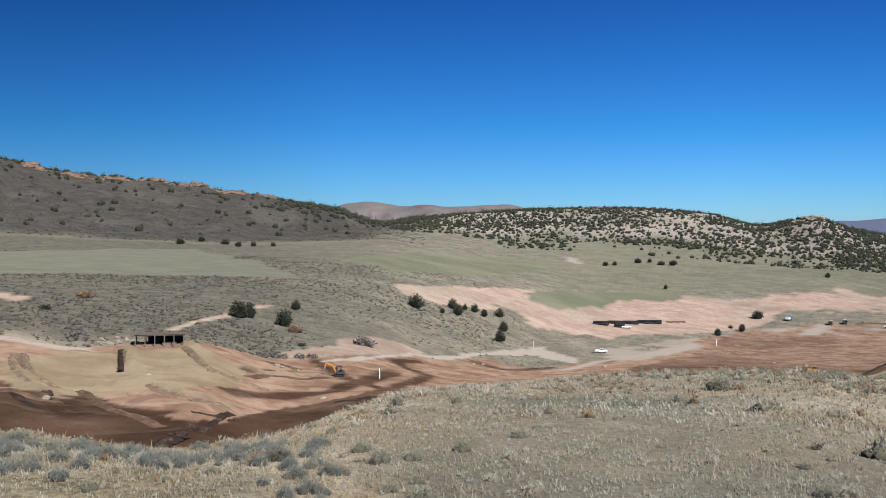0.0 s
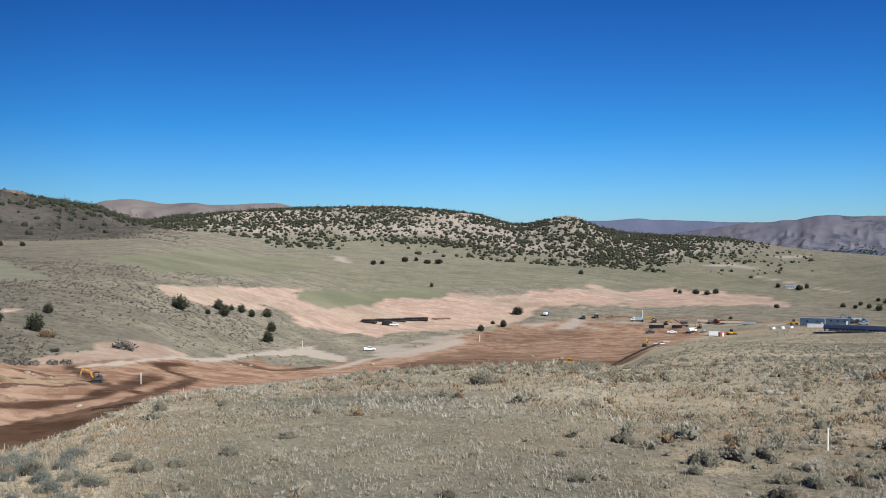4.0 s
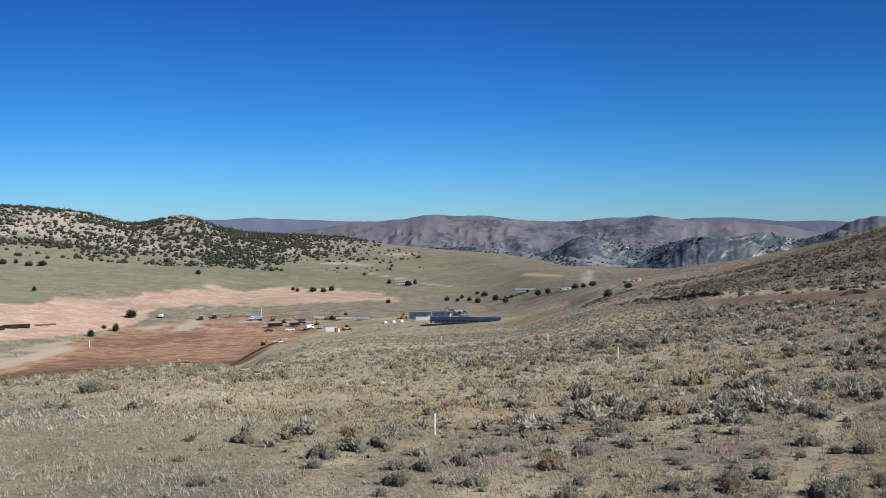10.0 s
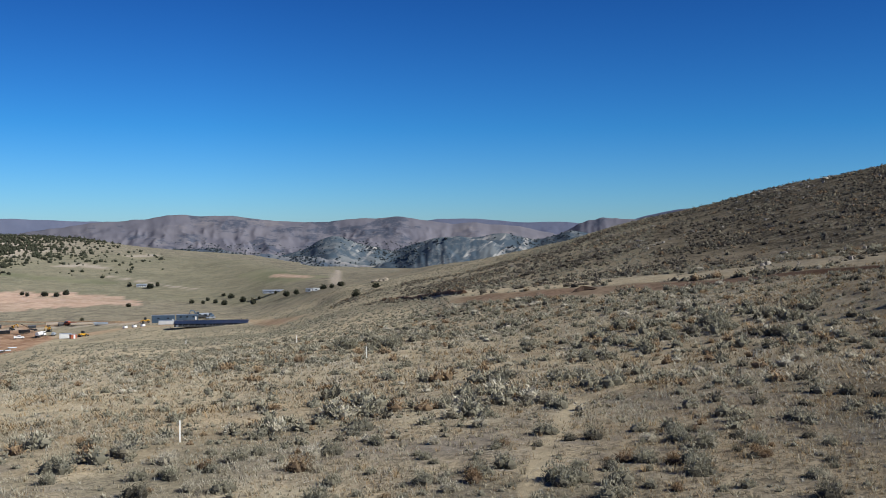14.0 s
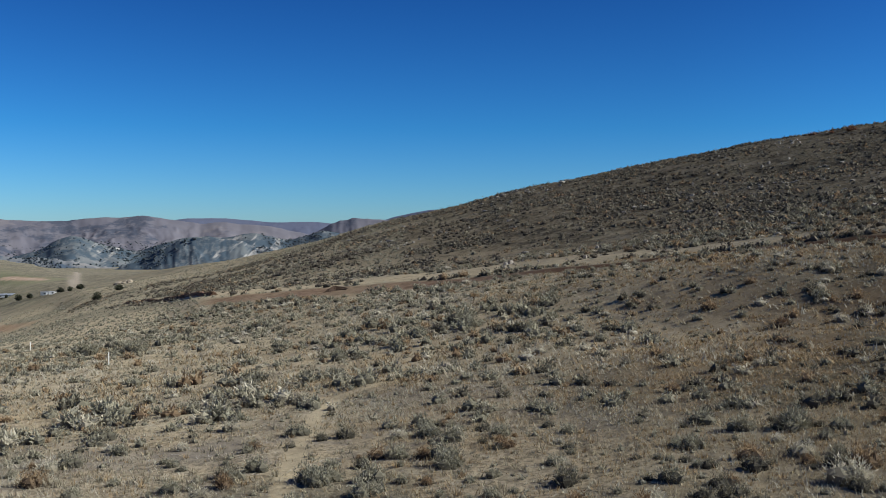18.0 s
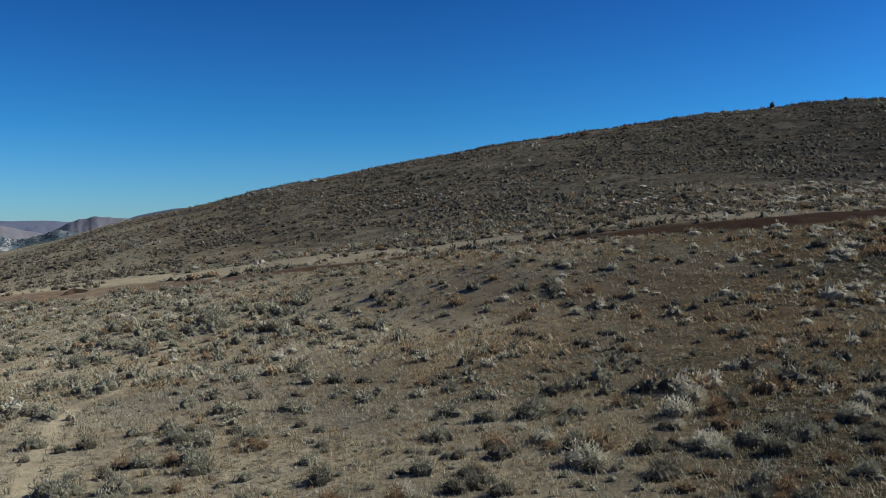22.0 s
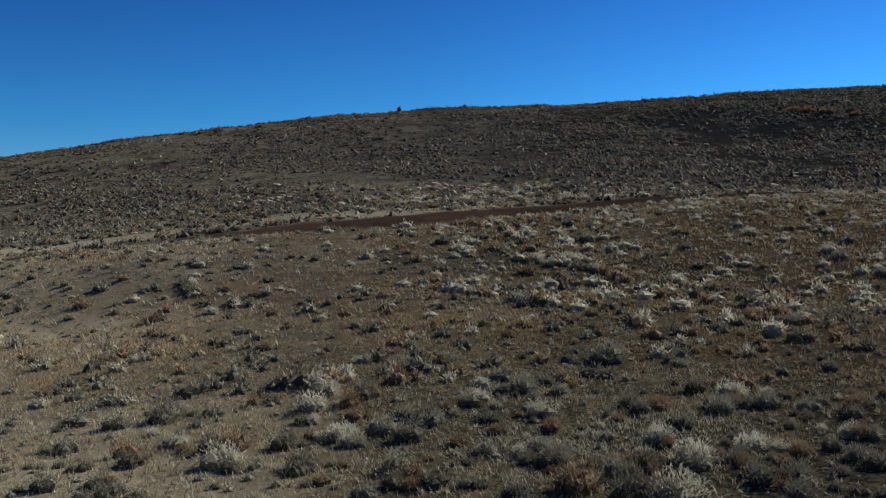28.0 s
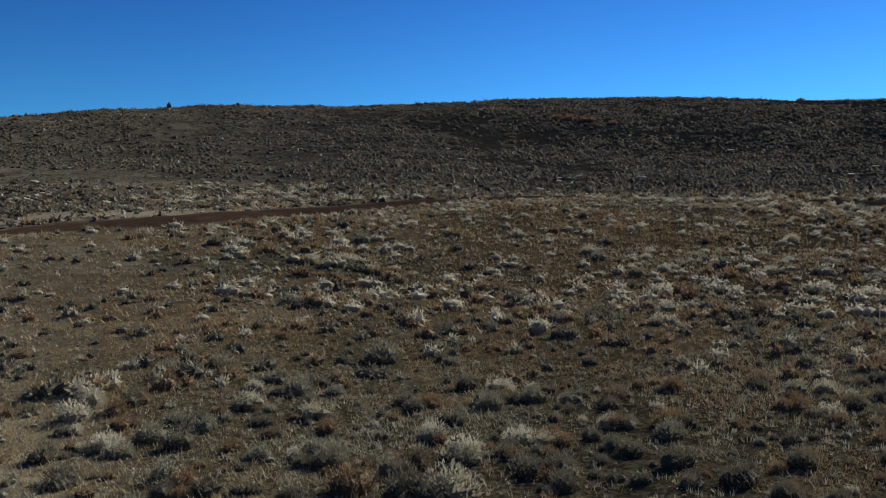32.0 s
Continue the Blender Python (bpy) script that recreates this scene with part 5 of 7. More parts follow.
def ridge_woods():
    rng = np.random.default_rng(9)
    x, y = plan_points(rng, 26000, -3, 33, 1100, 1800, 2)
    b, r = polar(x, y)
    foot, top = line_at(HILL_FOOT, b)[0], line_at(CREST, b)[0]
    up = (r - foot) / (top - foot)
    want = np.clip(0.5 + 1.0 * cloudy(x, y, 110, 51), 0.05, 1) * step(-0.2, 0.1, up + 0.55 * cloudy(x, y, 180, 52)) * (1 - step(1.05, 1.12, up)) + 0.12 * (np.abs(up - 1) < 0.06)
    want = want * (1 - step(25, 32, b)) + 0.03 * step(25, 30, b) * (np.abs(up) < 0.6)
    want = want * (1 - 0.6 * step(18.0, 19.2, b) * (1 - step(20.8, 22.0, b)) * step(0.35, 0.7, up))
    # a grove along the ridge's foot
    want = np.maximum(want, 0.55 * step(12, 14, b) * (1 - step(20, 22, b)) * (1 - step(0.05, 0.16, np.abs(up - 0.05 + 0.1 * cloudy(x, y, 150, 54)))) * step(-0.15, 0.1, cloudy(x, y, 90, 53)))
    ok = rng.uniform(0, 1, len(x)) < want
    x, y = x[ok], y[ok]
    scattered("juniper_woods", "dark green junipers scattered over the pale ridge", "woods", TREE_FAR, x, y, 2.6 + 4.0 * rng.uniform(0, 1, len(x)) ** 1.7, JUNIPER, 71, 0.3)
    x, y = plan_points(rng, 6000, -27, -1, 950, 1620, 2)
    b, r = polar(x, y)
    foot, top = line_at(HILL_FOOT, b)[0], line_at(CREST, b)[0]
    up = (r - foot) / (top - foot)
    want = 0.6 * (np.abs(up - 0.99) < 0.025) * (b < -5) + 0.05 * step(-0.1, 0.4, up) + 0.55 * step(-12, -5, b) * step(0.25, 0.6, up) + 0.35 * (np.abs(up - 1) < 0.06)
    ok = (rng.uniform(0, 1, len(x)) < want) & (up < 1.08)
    x, y = x[ok], y[ok]
    scattered("hill_junipers", "dark green junipers scattered over the rocky hill", "woods", TREE_FAR, x, y, rng.uniform(4, 9, len(x)), JUNIPER, 72, 0.3)

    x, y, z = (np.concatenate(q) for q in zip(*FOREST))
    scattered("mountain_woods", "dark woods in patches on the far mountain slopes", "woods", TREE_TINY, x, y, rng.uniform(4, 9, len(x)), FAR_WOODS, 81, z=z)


ridge_woods()
def block(bm, size, at=(0, 0, 0), turn=(0, 0, 0), bevel=0.04, taper=1.0):
    """A bevelled box in bm, optionally narrower at its top."""
    made = bmesh.ops.create_cube(bm, size=1.0)["verts"]
    for v in made:
        v.co = Vector((v.co.x * size[0] * (taper if v.co.z > 0 else 1), v.co.y * size[1] * (taper if v.co.z > 0 else 1), v.co.z * size[2]))
    if bevel:
        edges = list({e for v in made for e in v.link_edges})
        made = bmesh.ops.bevel(bm, geom=edges, offset=min(bevel, min(size) * 0.3), segments=1, affect="EDGES")["verts"]
    bmesh.ops.transform(bm, matrix=pose(*at, *turn), verts=made)
    return bm


def tube(bm, radius, length, at=(0, 0, 0), turn=(0, 0, 0), sides=12, top=None):
    made = bmesh.ops.create_cone(bm, cap_ends=True, segments=sides, radius1=radius, radius2=radius if top is None else top, depth=length)["verts"]
    bmesh.ops.transform(bm, matrix=pose(*at, *turn), verts=made)
    return bm


def piece(name, bm, mat, parent=None, label=""):
    me = bpy.data.meshes.new(name)
    bm.to_mesh(me)
    bm.free()
    me.materials.append(mat)
    ob = new(name, me)
    if parent is not None:
        ob.parent = parent
    if label:
        ob["label"] = label
    return ob


def fresh():
    return bmesh.new()


def settle(ob, bearing, rng, heading=0, lift=0.0, reach=0.0):
    """Stands a thing on the ground; heading 0 lies across the line of sight, 90 points away."""
    b = radians(bearing)
    x, y = math.sin(b) * rng, math.cos(b) * rng
    if reach:
        a = np.linspace(0, 2 * math.pi, 9)
        z = float(np.min(height(x + reach * np.cos(a), y + reach * np.sin(a))))
    else:
        z = float(height(np.array([x]), np.array([y]))[0])
    ob.matrix_basis = pose(x, y, z + lift, 0, 0, heading - bearing) @ Matrix.Diagonal((*ob.scale, 1))
    return ob


YELLOW = plain("yellow_machine_paint", (0.62, 0.33, 0.03), 0.45, wear=0.3, scale=1.5)
ORANGE = plain("orange_machine_paint", (0.62, 0.26, 0.04), 0.45, wear=0.3, scale=1.5)
WHITE = plain("white_paint", (0.78, 0.78, 0.76), 0.4, wear=0.12, scale=1.0)
BLUE_PAINT = plain("blue_paint", (0.06, 0.22, 0.45), 0.4, wear=0.2, scale=1.0)
PALE_BLUE = plain("pale_blue_paint", (0.30, 0.45, 0.58), 0.4, wear=0.2, scale=1.0)
SLATE = plain("slate_blue_steel", (0.10, 0.15, 0.21), 0.5, wear=0.2, scale=0.6)
BLACK = plain("black_plastic", (0.018, 0.018, 0.02), 0.5, wear=0.3, scale=1.2)
RUBBER = plain("tyre_rubber", (0.03, 0.03, 0.03), 0.85, wear=0.3, scale=4)
STEEL = plain("worn_steel", (0.20, 0.19, 0.18), 0.5, 0.6, wear=0.4, scale=2)
DARK_GREY = plain("dark_grey_paint", (0.06, 0.065, 0.07), 0.35, wear=0.2, scale=1)
BEIGE = plain("beige_paint", (0.50, 0.42, 0.33), 0.6, wear=0.25, scale=1)
RED_PAINT = plain("faded_red_paint", (0.45, 0.13, 0.07), 0.5, wear=0.3, scale=1)
OLD_WOOD = plain("weathered_wood", (0.22, 0.17, 0.12), 0.9, wear=0.4, scale=5)
LATH = plain("white_stake", (0.80, 0.78, 0.72), 0.8, wear=0.1, scale=6)
ROOF_BLUE = plain("dark_blue_steel_roof", (0.035, 0.05, 0.085), 0.35, 0.3, wear=0.2, scale=0.5)
GALVANISED = plain("galvanised_sheet", (0.42, 0.46, 0.50), 0.4, 0.4, wear=0.2, scale=0.5)
GLASS, _n, _l, _b = material("window_glass", 0.05)
_b.inputs["Base Color"].default_value = (0.02, 0.03, 0.04, 1)
_b.inputs["Specular IOR Level"].default_value = 0.6


def wheel(parent, at, radius=0.42, wide=0.28):
    t = piece("wheel", tube(fresh(), radius, wide, (0, 0, 0), (90, 0, 0), 16), RUBBER, parent)
    t.location = at
    piece("rim", tube(fresh(), radius * 0.55, wide + 0.03, (0, 0, 0), (90, 0, 0), 10), STEEL, t)
    return t


def track(parent, y, length, tall, wide):
    bm = fresh()
    block(bm, (length - tall, wide, tall), (0, y, tall / 2), bevel=0.03)
    for x in (-1, 1):
        tube(bm, tall / 2, wide, (x * (length - tall) / 2, y, tall / 2), (90, 0, 0), 14)
    for k in range(int(length / 0.25)):
        block(bm, (0.08, wide + 0.04, tall + 0.06), (-length / 2 + tall / 2 + k * 0.25, y, tall / 2), bevel=0)
    return piece("track", bm, RUBBER, parent, "black crawler track")


def excavator(label, paint_mat, size=1.0, canopy=True, boom_up=38):
    top = new("excavator")
    for y in (-0.85, 0.85):
        track(top, y, 2.7, 0.7, 0.42)
    piece("undercarriage", block(block(fresh(), (1.4, 1.4, 0.4), (0, 0, 0.5)), (0.9, 0.9, 0.3), (0, 0, 0.75)), DARK_GREY, top)
    body = fresh()
    block(body, (2.2, 1.9, 0.75), (0.35, 0, 1.25), bevel=0.12)
    block(body, (0.9, 1.8, 0.5), (1.0, 0, 1.75), bevel=0.2)
    piece("body", body, DARK_GREY, top, "dark engine body")
    if canopy:
        for x in (-0.65, 0.55):
            for y in (-0.8, 0.1):
                piece("canopy_post", block(fresh(), (0.09, 0.09, 1.35), (x, y, 2.2), bevel=0.01), BLACK, top)
        piece("canopy_roof", block(fresh(), (1.45, 1.15, 0.12), (-0.05, -0.35, 2.92), bevel=0.05), BLACK, top)
        piece("seat", block(block(fresh(), (0.5, 0.5, 0.2), (0.1, -0.35, 1.8)), (0.14, 0.5, 0.6), (0.35, -0.35, 2.1)), BLACK, top)
    else:
        cab = piece("cab", block(fresh(), (1.3, 1.0, 1.45), (-0.1, -0.4, 2.3), bevel=0.1, taper=0.9), paint_mat, top)
        piece("window", block(fresh(), (1.0, 1.04, 0.7), (-0.1, -0.4, 2.45), bevel=0.02), GLASS, cab)
    a = radians(boom_up)
    bx, bz = -0.8, 1.4
    tip1 = (bx - 2.1 * math.cos(a + 0.5), bz + 2.1 * math.sin(a + 0.5))
    tip2 = (tip1[0] - 1.9 * math.cos(a - 0.35), tip1[1] + 1.9 * math.sin(a - 0.35))
    tip3 = (tip2[0] - 0.5, tip2[1] - 1.5)
    bm = fresh()
    for (x1, z1), (x2, z2) in (((bx, bz), tip1), (tip1, tip2)):
        d = math.hypot(x2 - x1, z2 - z1)
        block(bm, (d + 0.15, 0.34, 0.42), ((x1 + x2) / 2, 0.15, (z1 + z2) / 2), (0, -math.degrees(math.atan2(z2 - z1, x2 - x1)), 0), bevel=0.06)
    piece("boom", bm, paint_mat, top)
    d = math.hypot(tip3[0] - tip2[0], tip3[1] - tip2[1])
    piece("stick", block(fresh(), (d, 0.26, 0.32), ((tip2[0] + tip3[0]) / 2, 0.15, (tip2[1] + tip3[1]) / 2), (0, -math.degrees(math.atan2(tip3[1] - tip2[1], tip3[0] - tip2[0])), 0)), paint_mat, top)
    bucket = fresh()
    block(bucket, (0.6, 0.75, 0.12), (tip3[0], 0.15, tip3[1] - 0.35))
    block(bucket, (0.12, 0.75, 0.7), (tip3[0] - 0.3, 0.15, tip3[1] - 0.1))
    for y in (-0.2, 0.5):
        block(bucket, (0.6, 0.06, 0.6), (tip3[0], y, tip3[1] - 0.1))
    piece("bucket", bucket, STEEL, top)
    piece("cylinder", tube(fresh(), 0.07, 1.7, ((bx + tip1[0]) / 2 - 0.25, 0.15, (bz + tip1[1]) / 2 - 0.25), (0, 90 - math.degrees(a + 0.5) - 180, 0), 8), STEEL, top)
    top.scale = (size, size, size)
    return tagged(top, label, "excavator")


def dozer(label, paint_mat, size=1.0):
    top = new("bulldozer")
    for y in (-0.95, 0.95):
        track(top, y, 3.2, 0.95, 0.5)
    piece("body", block(block(fresh(), (2.0, 1.0, 0.9), (-0.5, 0, 1.3), bevel=0.1), (1.2, 1.5, 0.5), (0.9, 0, 1.1)), paint_mat, top)
    cab = piece("cab", block(fresh(), (1.2, 1.4, 1.3), (0.7, 0, 2.05), bevel=0.1, taper=0.88), paint_mat, top)
    piece("window", block(fresh(), (1.15, 1.35, 0.6), (0.7, 0, 2.15), bevel=0.02), GLASS, cab)
    piece("exhaust", tube(fresh(), 0.06, 0.8, (-0.9, 0.2, 2.1)), BLACK, top)
    piece("blade", block(block(fresh(), (0.18, 3.1, 1.1), (-2.2, 0, 0.6)), (0.3, 3.1, 0.15), (-2.3, 0, 0.1)), STEEL, top)
    for y in (-0.9, 0.9):
        piece("push_arm", block(fresh(), (1.8, 0.16, 0.2), (-1.3, y, 0.5)), paint_mat, top)
    top.scale = (size, size, size)
    return tagged(top, label, "bulldozer")


def pickup(label, paint_mat, suv=False):
    top = new("suv" if suv else "pickup_truck")
    body = fresh()
    block(body, (5.4, 1.9, 0.65), (0, 0, 0.8), bevel=0.12)
    block(body, (1.5, 1.8, 0.25), (1.75, 0, 1.2), bevel=0.1)
    if not suv:
        for y in (-0.88, 0.88):
            block(body, (1.9, 0.1, 0.4), (-1.7, y, 1.25), bevel=0.03)
        block(body, (0.1, 1.8, 0.4), (-2.6, 0, 1.25), bevel=0.03)
    b = piece("body", body, paint_mat, top)
    cab_at, cab_len = ((-0.7, 3.4) if suv else (0.15, 2.0))
    cab = piece("cab", block(fresh(), (cab_len, 1.7, 0.75), (cab_at, 0, 1.5), bevel=0.12, taper=0.82), paint_mat, top)
    piece("window", block(fresh(), (cab_len * 0.82, 1.62, 0.38), (cab_at, 0, 1.52), bevel=0.03, taper=0.93), GLASS, cab)
    piece("windscreen", block(fresh(), (0.08, 1.3, 0.48), (cab_at + cab_len * 0.455, 0, 1.5), (0, -22, 0), bevel=0.01), GLASS, cab)
    for y in (-0.65, 0.65):
        piece("headlight", block(fresh(), (0.06, 0.35, 0.16), (2.7, y, 0.95), bevel=0.02), WHITE, b)
    piece("bumper", block(fresh(), (0.15, 1.85, 0.22), (2.72, 0, 0.6)), STEEL, top)
    for x in (-1.65, 1.7):
        for y in (-0.85, 0.85):
            wheel(top, (x, y, 0.42))
    return tagged(top, label, "SUV" if suv else "pickup truck")


def lorry(label, cab_mat, load, load_mat, long=8.0, mast=False):
    top = new("truck")
    piece("chassis", block(fresh(), (long, 0.9, 0.3), (0, 0, 0.85)), BLACK, top)
    cab = piece("cab", block(block(fresh(), (1.7, 2.3, 1.9), (long / 2 - 1.6, 0, 1.95), bevel=0.12), (1.3, 1.9, 1.0), (long / 2 - 0.3, 0, 1.45), bevel=0.12), cab_mat, top)
    piece("window", block(fresh(), (1.3, 2.34, 0.6), (long / 2 - 1.55, 0, 2.35), bevel=0.02), GLASS, cab)
    piece("windscreen", block(fresh(), (0.06, 2.0, 0.7), (long / 2 - 0.74, 0, 2.4), bevel=0.01), GLASS, cab)
    if load == "tank":
        piece("tank", tube(fresh(), 1.05, long - 3.2, (-1.3, 0, 2.05), (0, 90, 0), 18), load_mat, top)
    elif load == "dump":
        bed = fresh()
        block(bed, (long - 3, 2.3, 0.15), (-1.2, 0, 1.15))
        for y in (-1.1, 1.1):
            block(bed, (long - 3, 0.1, 1.1), (-1.2, y, 1.7))
        block(bed, (0.1, 2.3, 1.3), (long / 2 - 2.75, 0, 1.8))
        piece("dump_body", bed, load_mat, top)
    else:
        piece("load_body", block(fresh(), (long - 3, 2.3, 1.5), (-1.2, 0, 1.85), bevel=0.06), load_mat, top)
    if mast:
        piece("mast", block(block(fresh(), (0.3, 0.3, 7.0), (-long / 2 + 0.6, 0, 4.3)), (0.6, 0.5, 0.4), (-long / 2 + 0.6, 0, 5.6)), WHITE, top, "raised white drill mast")
    for x in (long / 2 - 0.7, -long / 2 + 0.7, -long / 2 + 2.0):
        for y in (-1.0, 1.0):
            wheel(top, (x, y, 0.52), 0.52, 0.32)
    return tagged(top, label, "truck")


def trailer(label, long, mat, deck=0.9, wall=0.0):
    top = new("trailer")
    piece("deck", block(fresh(), (long, 2.4, 0.3), (0, 0, deck)), mat, top)
    if wall:
        piece("side_wall", block(fresh(), (long, 2.3, wall), (0, 0, deck + 0.15 + wall / 2)), mat, top)
    piece("drawbar", block(fresh(), (1.6, 0.2, 0.15), (long / 2 + 0.7, 0, deck - 0.1)), STEEL, top)
    for x in (-long / 2 + 1.0, -long / 2 + 2.1):
        for y in (-1.0, 1.0):
            wheel(top, (x, y, 0.45), 0.45, 0.3)
    return tagged(top, label, "trailer")


def loader(label, paint_mat):
    top = new("wheel_loader")
    piece("body", block(block(fresh(), (2.6, 1.6, 0.9), (-0.8, 0, 1.4), bevel=0.1), (1.6, 1.4, 0.7), (1.3, 0, 1.1)), paint_mat, top)
    cab = piece("cab", block(fresh(), (1.3, 1.5, 1.5), (0.2, 0, 2.4), bevel=0.08, taper=0.9), BLACK, top)
    piece("window", block(fresh(), (1.1, 1.54, 0.8), (0.2, 0, 2.5), bevel=0.02), GLASS, cab)
    for y in (-0.6, 0.6):
        piece("lift_arm", block(fresh(), (2.4, 0.16, 0.3), (2.2, y, 1.3), (0, 20, 0)), paint_mat, top)
    piece("bucket", block(block(fresh(), (0.9, 2.5, 0.12), (3.5, 0, 0.3)), (0.12, 2.5, 0.9), (3.1, 0, 0.7)), STEEL, top)
    for x in (-1.4, 1.5):
        for y in (-1.05, 1.05):
            wheel(top, (x, y, 0.7), 0.7, 0.5)
    return tagged(top, label, "loader")


def container(label, long, tall, mat, windows=2):
    top = new("site_container")
    bm = block(fresh(), (long, 2.44, tall), (0, 0, tall / 2 + 0.1), bevel=0.04)
    for k in range(int(long / 0.4)):
        for y in (-1.25, 1.25):
            block(bm, (0.16, 0.06, tall - 0.3), (-long / 2 + 0.3 + k * 0.4, y, tall / 2 + 0.1), bevel=0)
    w = piece("wall", bm, mat, top)
    piece("roof", block(fresh(), (long + 0.1, 2.56, 0.12), (0, 0, tall + 0.16)), GALVANISED, top, "pale metal roof")
    for k in range(windows):
        piece("window", block(fresh(), (1.1, 0.08, 0.8), (-long / 2 + long * (k + 0.7) / (windows + 0.4), -1.3, tall * 0.62), bevel=0.02), GLASS, w)
    piece("door", block(fresh(), (0.95, 0.08, 2.0), (long / 2 - 1.2, -1.3, 1.15), bevel=0.02), WHITE, w)
    return tagged(top, label, "container")


def long_building(label, long, deep, tall, wall_mat, roof_mat, rise, bays, category="building"):
    """A pitched metal-roofed building: walls, two roof slopes with standing seams, windows and doors."""
    top = new("metal_building")
    wall = piece("wall", block(fresh(), (long, deep, tall), (0, 0, tall / 2), bevel=0.03), wall_mat, top)
    for end in (-1, 1):
        bm = fresh()
        vs = [bm.verts.new((end * (long / 2 - 0.01 + k * 0.12), y, z)) for k in (0, 1) for y, z in ((-deep / 2, tall), (deep / 2, tall), (0, tall + rise))]
        for f in ((0, 1, 2), (5, 4, 3), (0, 3, 4, 1), (1, 4, 5, 2), (2, 5, 3, 0)):
            bm.faces.new([vs[q] for q in f])
        bmesh.ops.recalc_face_normals(bm, faces=bm.faces)
        piece("gable", bm, wall_mat, wall)
    a = math.atan2(rise, deep / 2)
    run = math.hypot(rise, deep / 2) + 0.5
    for s in (-1, 1):
        bm = block(fresh(), (long + 0.9, run, 0.14), (0, 0, 0), bevel=0.02)
        for k in range(int(long / 0.9) + 1):
            block(bm, (0.07, run, 0.09), (-long / 2 + k * 0.9, 0, 0.1), bevel=0)
        bmesh.ops.transform(bm, matrix=pose(0, s * (deep / 4 + 0.1), tall + rise / 2 + 0.05, -s * math.degrees(a), 0, 0), verts=bm.verts)
        piece("roof", bm, roof_mat, top)
    for k in range(bays):
        x = -long / 2 + long * (k + 0.5) / bays
        w = piece("window", block(fresh(), (long / bays * 0.4, 0.08, tall * 0.32), (x, -deep / 2 - 0.02, tall * 0.55), bevel=0.02), GLASS, wall)
        piece("window_frame", block(fresh(), (long / bays * 0.46, 0.05, tall * 0.38), (x, -deep / 2 - 0.005, tall * 0.55), bevel=0.01), WHITE, w)
    piece("door", block(fresh(), (1.1, 0.1, min(2.1, tall * 0.8)), (-long / 2 + 1.5, -deep / 2 - 0.03, min(2.1, tall * 0.8) / 2), bevel=0.02), GALVANISED, wall)
    return tagged(top, label, category)


def open_shed():
    top = new("open_shed")
    for k in range(6):
        for y in (-2.4, 2.4):
            piece("post", tube(fresh(), 0.11, 2.6, (-5.0 + k * 2.0, y, 1.2), sides=8), OLD_WOOD, top)
    piece("back_wall", block(fresh(), (7.5, 0.1, 2.0), (1.2, 2.45, 1.0), bevel=0.02), BLACK, top, "dark boarded back wall")
    for y in (-2.4, 2.4):
        piece("beam", block(fresh(), (10.6, 0.18, 0.2), (0, y, 2.55), bevel=0.02), OLD_WOOD, top)
    for k in range(12):
        piece("roof_board", block(fresh(), (0.9, 5.8, 0.08), (-5.1 + k * 0.93, 0, 2.74 + 0.03 * (k % 2)), (-2, 0, 0), bevel=0.01), OLD_WOOD, top)
    piece("feed_rack", block(fresh(), (3.0, 0.8, 0.8), (2.0, 0.5, 0.4), bevel=0.05), OLD_WOOD, top)
    return tagged(top, "low weathered wooden shed with an open front", "shed")


def stake(tall=1.2, wide=0.07):
    bm = block(fresh(), (wide, wide * 0.45, tall), (0, 0, tall / 2 - 0.05), bevel=0.008)
    ob = piece("survey_stake", bm, LATH)
    piece("tip", block(fresh(), (wide * 1.08, wide * 0.55, tall * 0.08), (0, 0, tall * 0.91), bevel=0.005), WHITE, ob)
    return tagged(ob, "white wooden survey stake in the dry grass", "stake", "survey stakes")


def pipe_bundle(rows, long):
    top = new("pipe_bundle")
    for k in range(rows):
        for lay in range(2):
            if k + lay < rows:
                bm = fresh()
                tube(bm, 0.55, long, (0, -rows * 0.55 + (k + lay * 0.5) * 1.12, 0.56 + lay * 0.96), (0, 90, 0), 12)
                for q in range(int(long / 0.8)):
                    tube(bm, 0.6, 0.25, (-long / 2 + 0.3 + q * 0.8, -rows * 0.55 + (k + lay * 0.5) * 1.12, 0.56 + lay * 0.96), (0, 90, 0), 12)
                piece("pipe", bm, BLACK, top)
    return tagged(top, "stacked black corrugated drain pipes on bare earth", "pipes", "pipe stacks")


def juniper_mesh(seed, leaves=700):
    rng = np.random.default_rng(seed)
    v, f, up = bush_shape(rng, leaves, 1.05, 0.72, 0.065, 0.1, 0.12)
    v[:, 2] += 0.10
    return heart_shaded(sheet("crown", v, f, JUNIPER, False), up)


CROWNS = [juniper_mesh(200 + k) for k in range(5)]


def trunk_mesh():
    bm = tube(fresh(), 0.055, 0.5, (0, 0, 0.2), top=0.025, sides=8)
    for k in range(5):
        a = k * 1.256
        tube(bm, 0.022, 0.45, (0.13 * math.cos(a), 0.13 * math.sin(a), 0.4), (0, 40, math.degrees(a)), 6, 0.008)
    me = bpy.data.meshes.new("trunk")
    bm.to_mesh(me)
    bm.free()
    me.materials.append(BARK)
    return me


TRUNK = trunk_mesh()


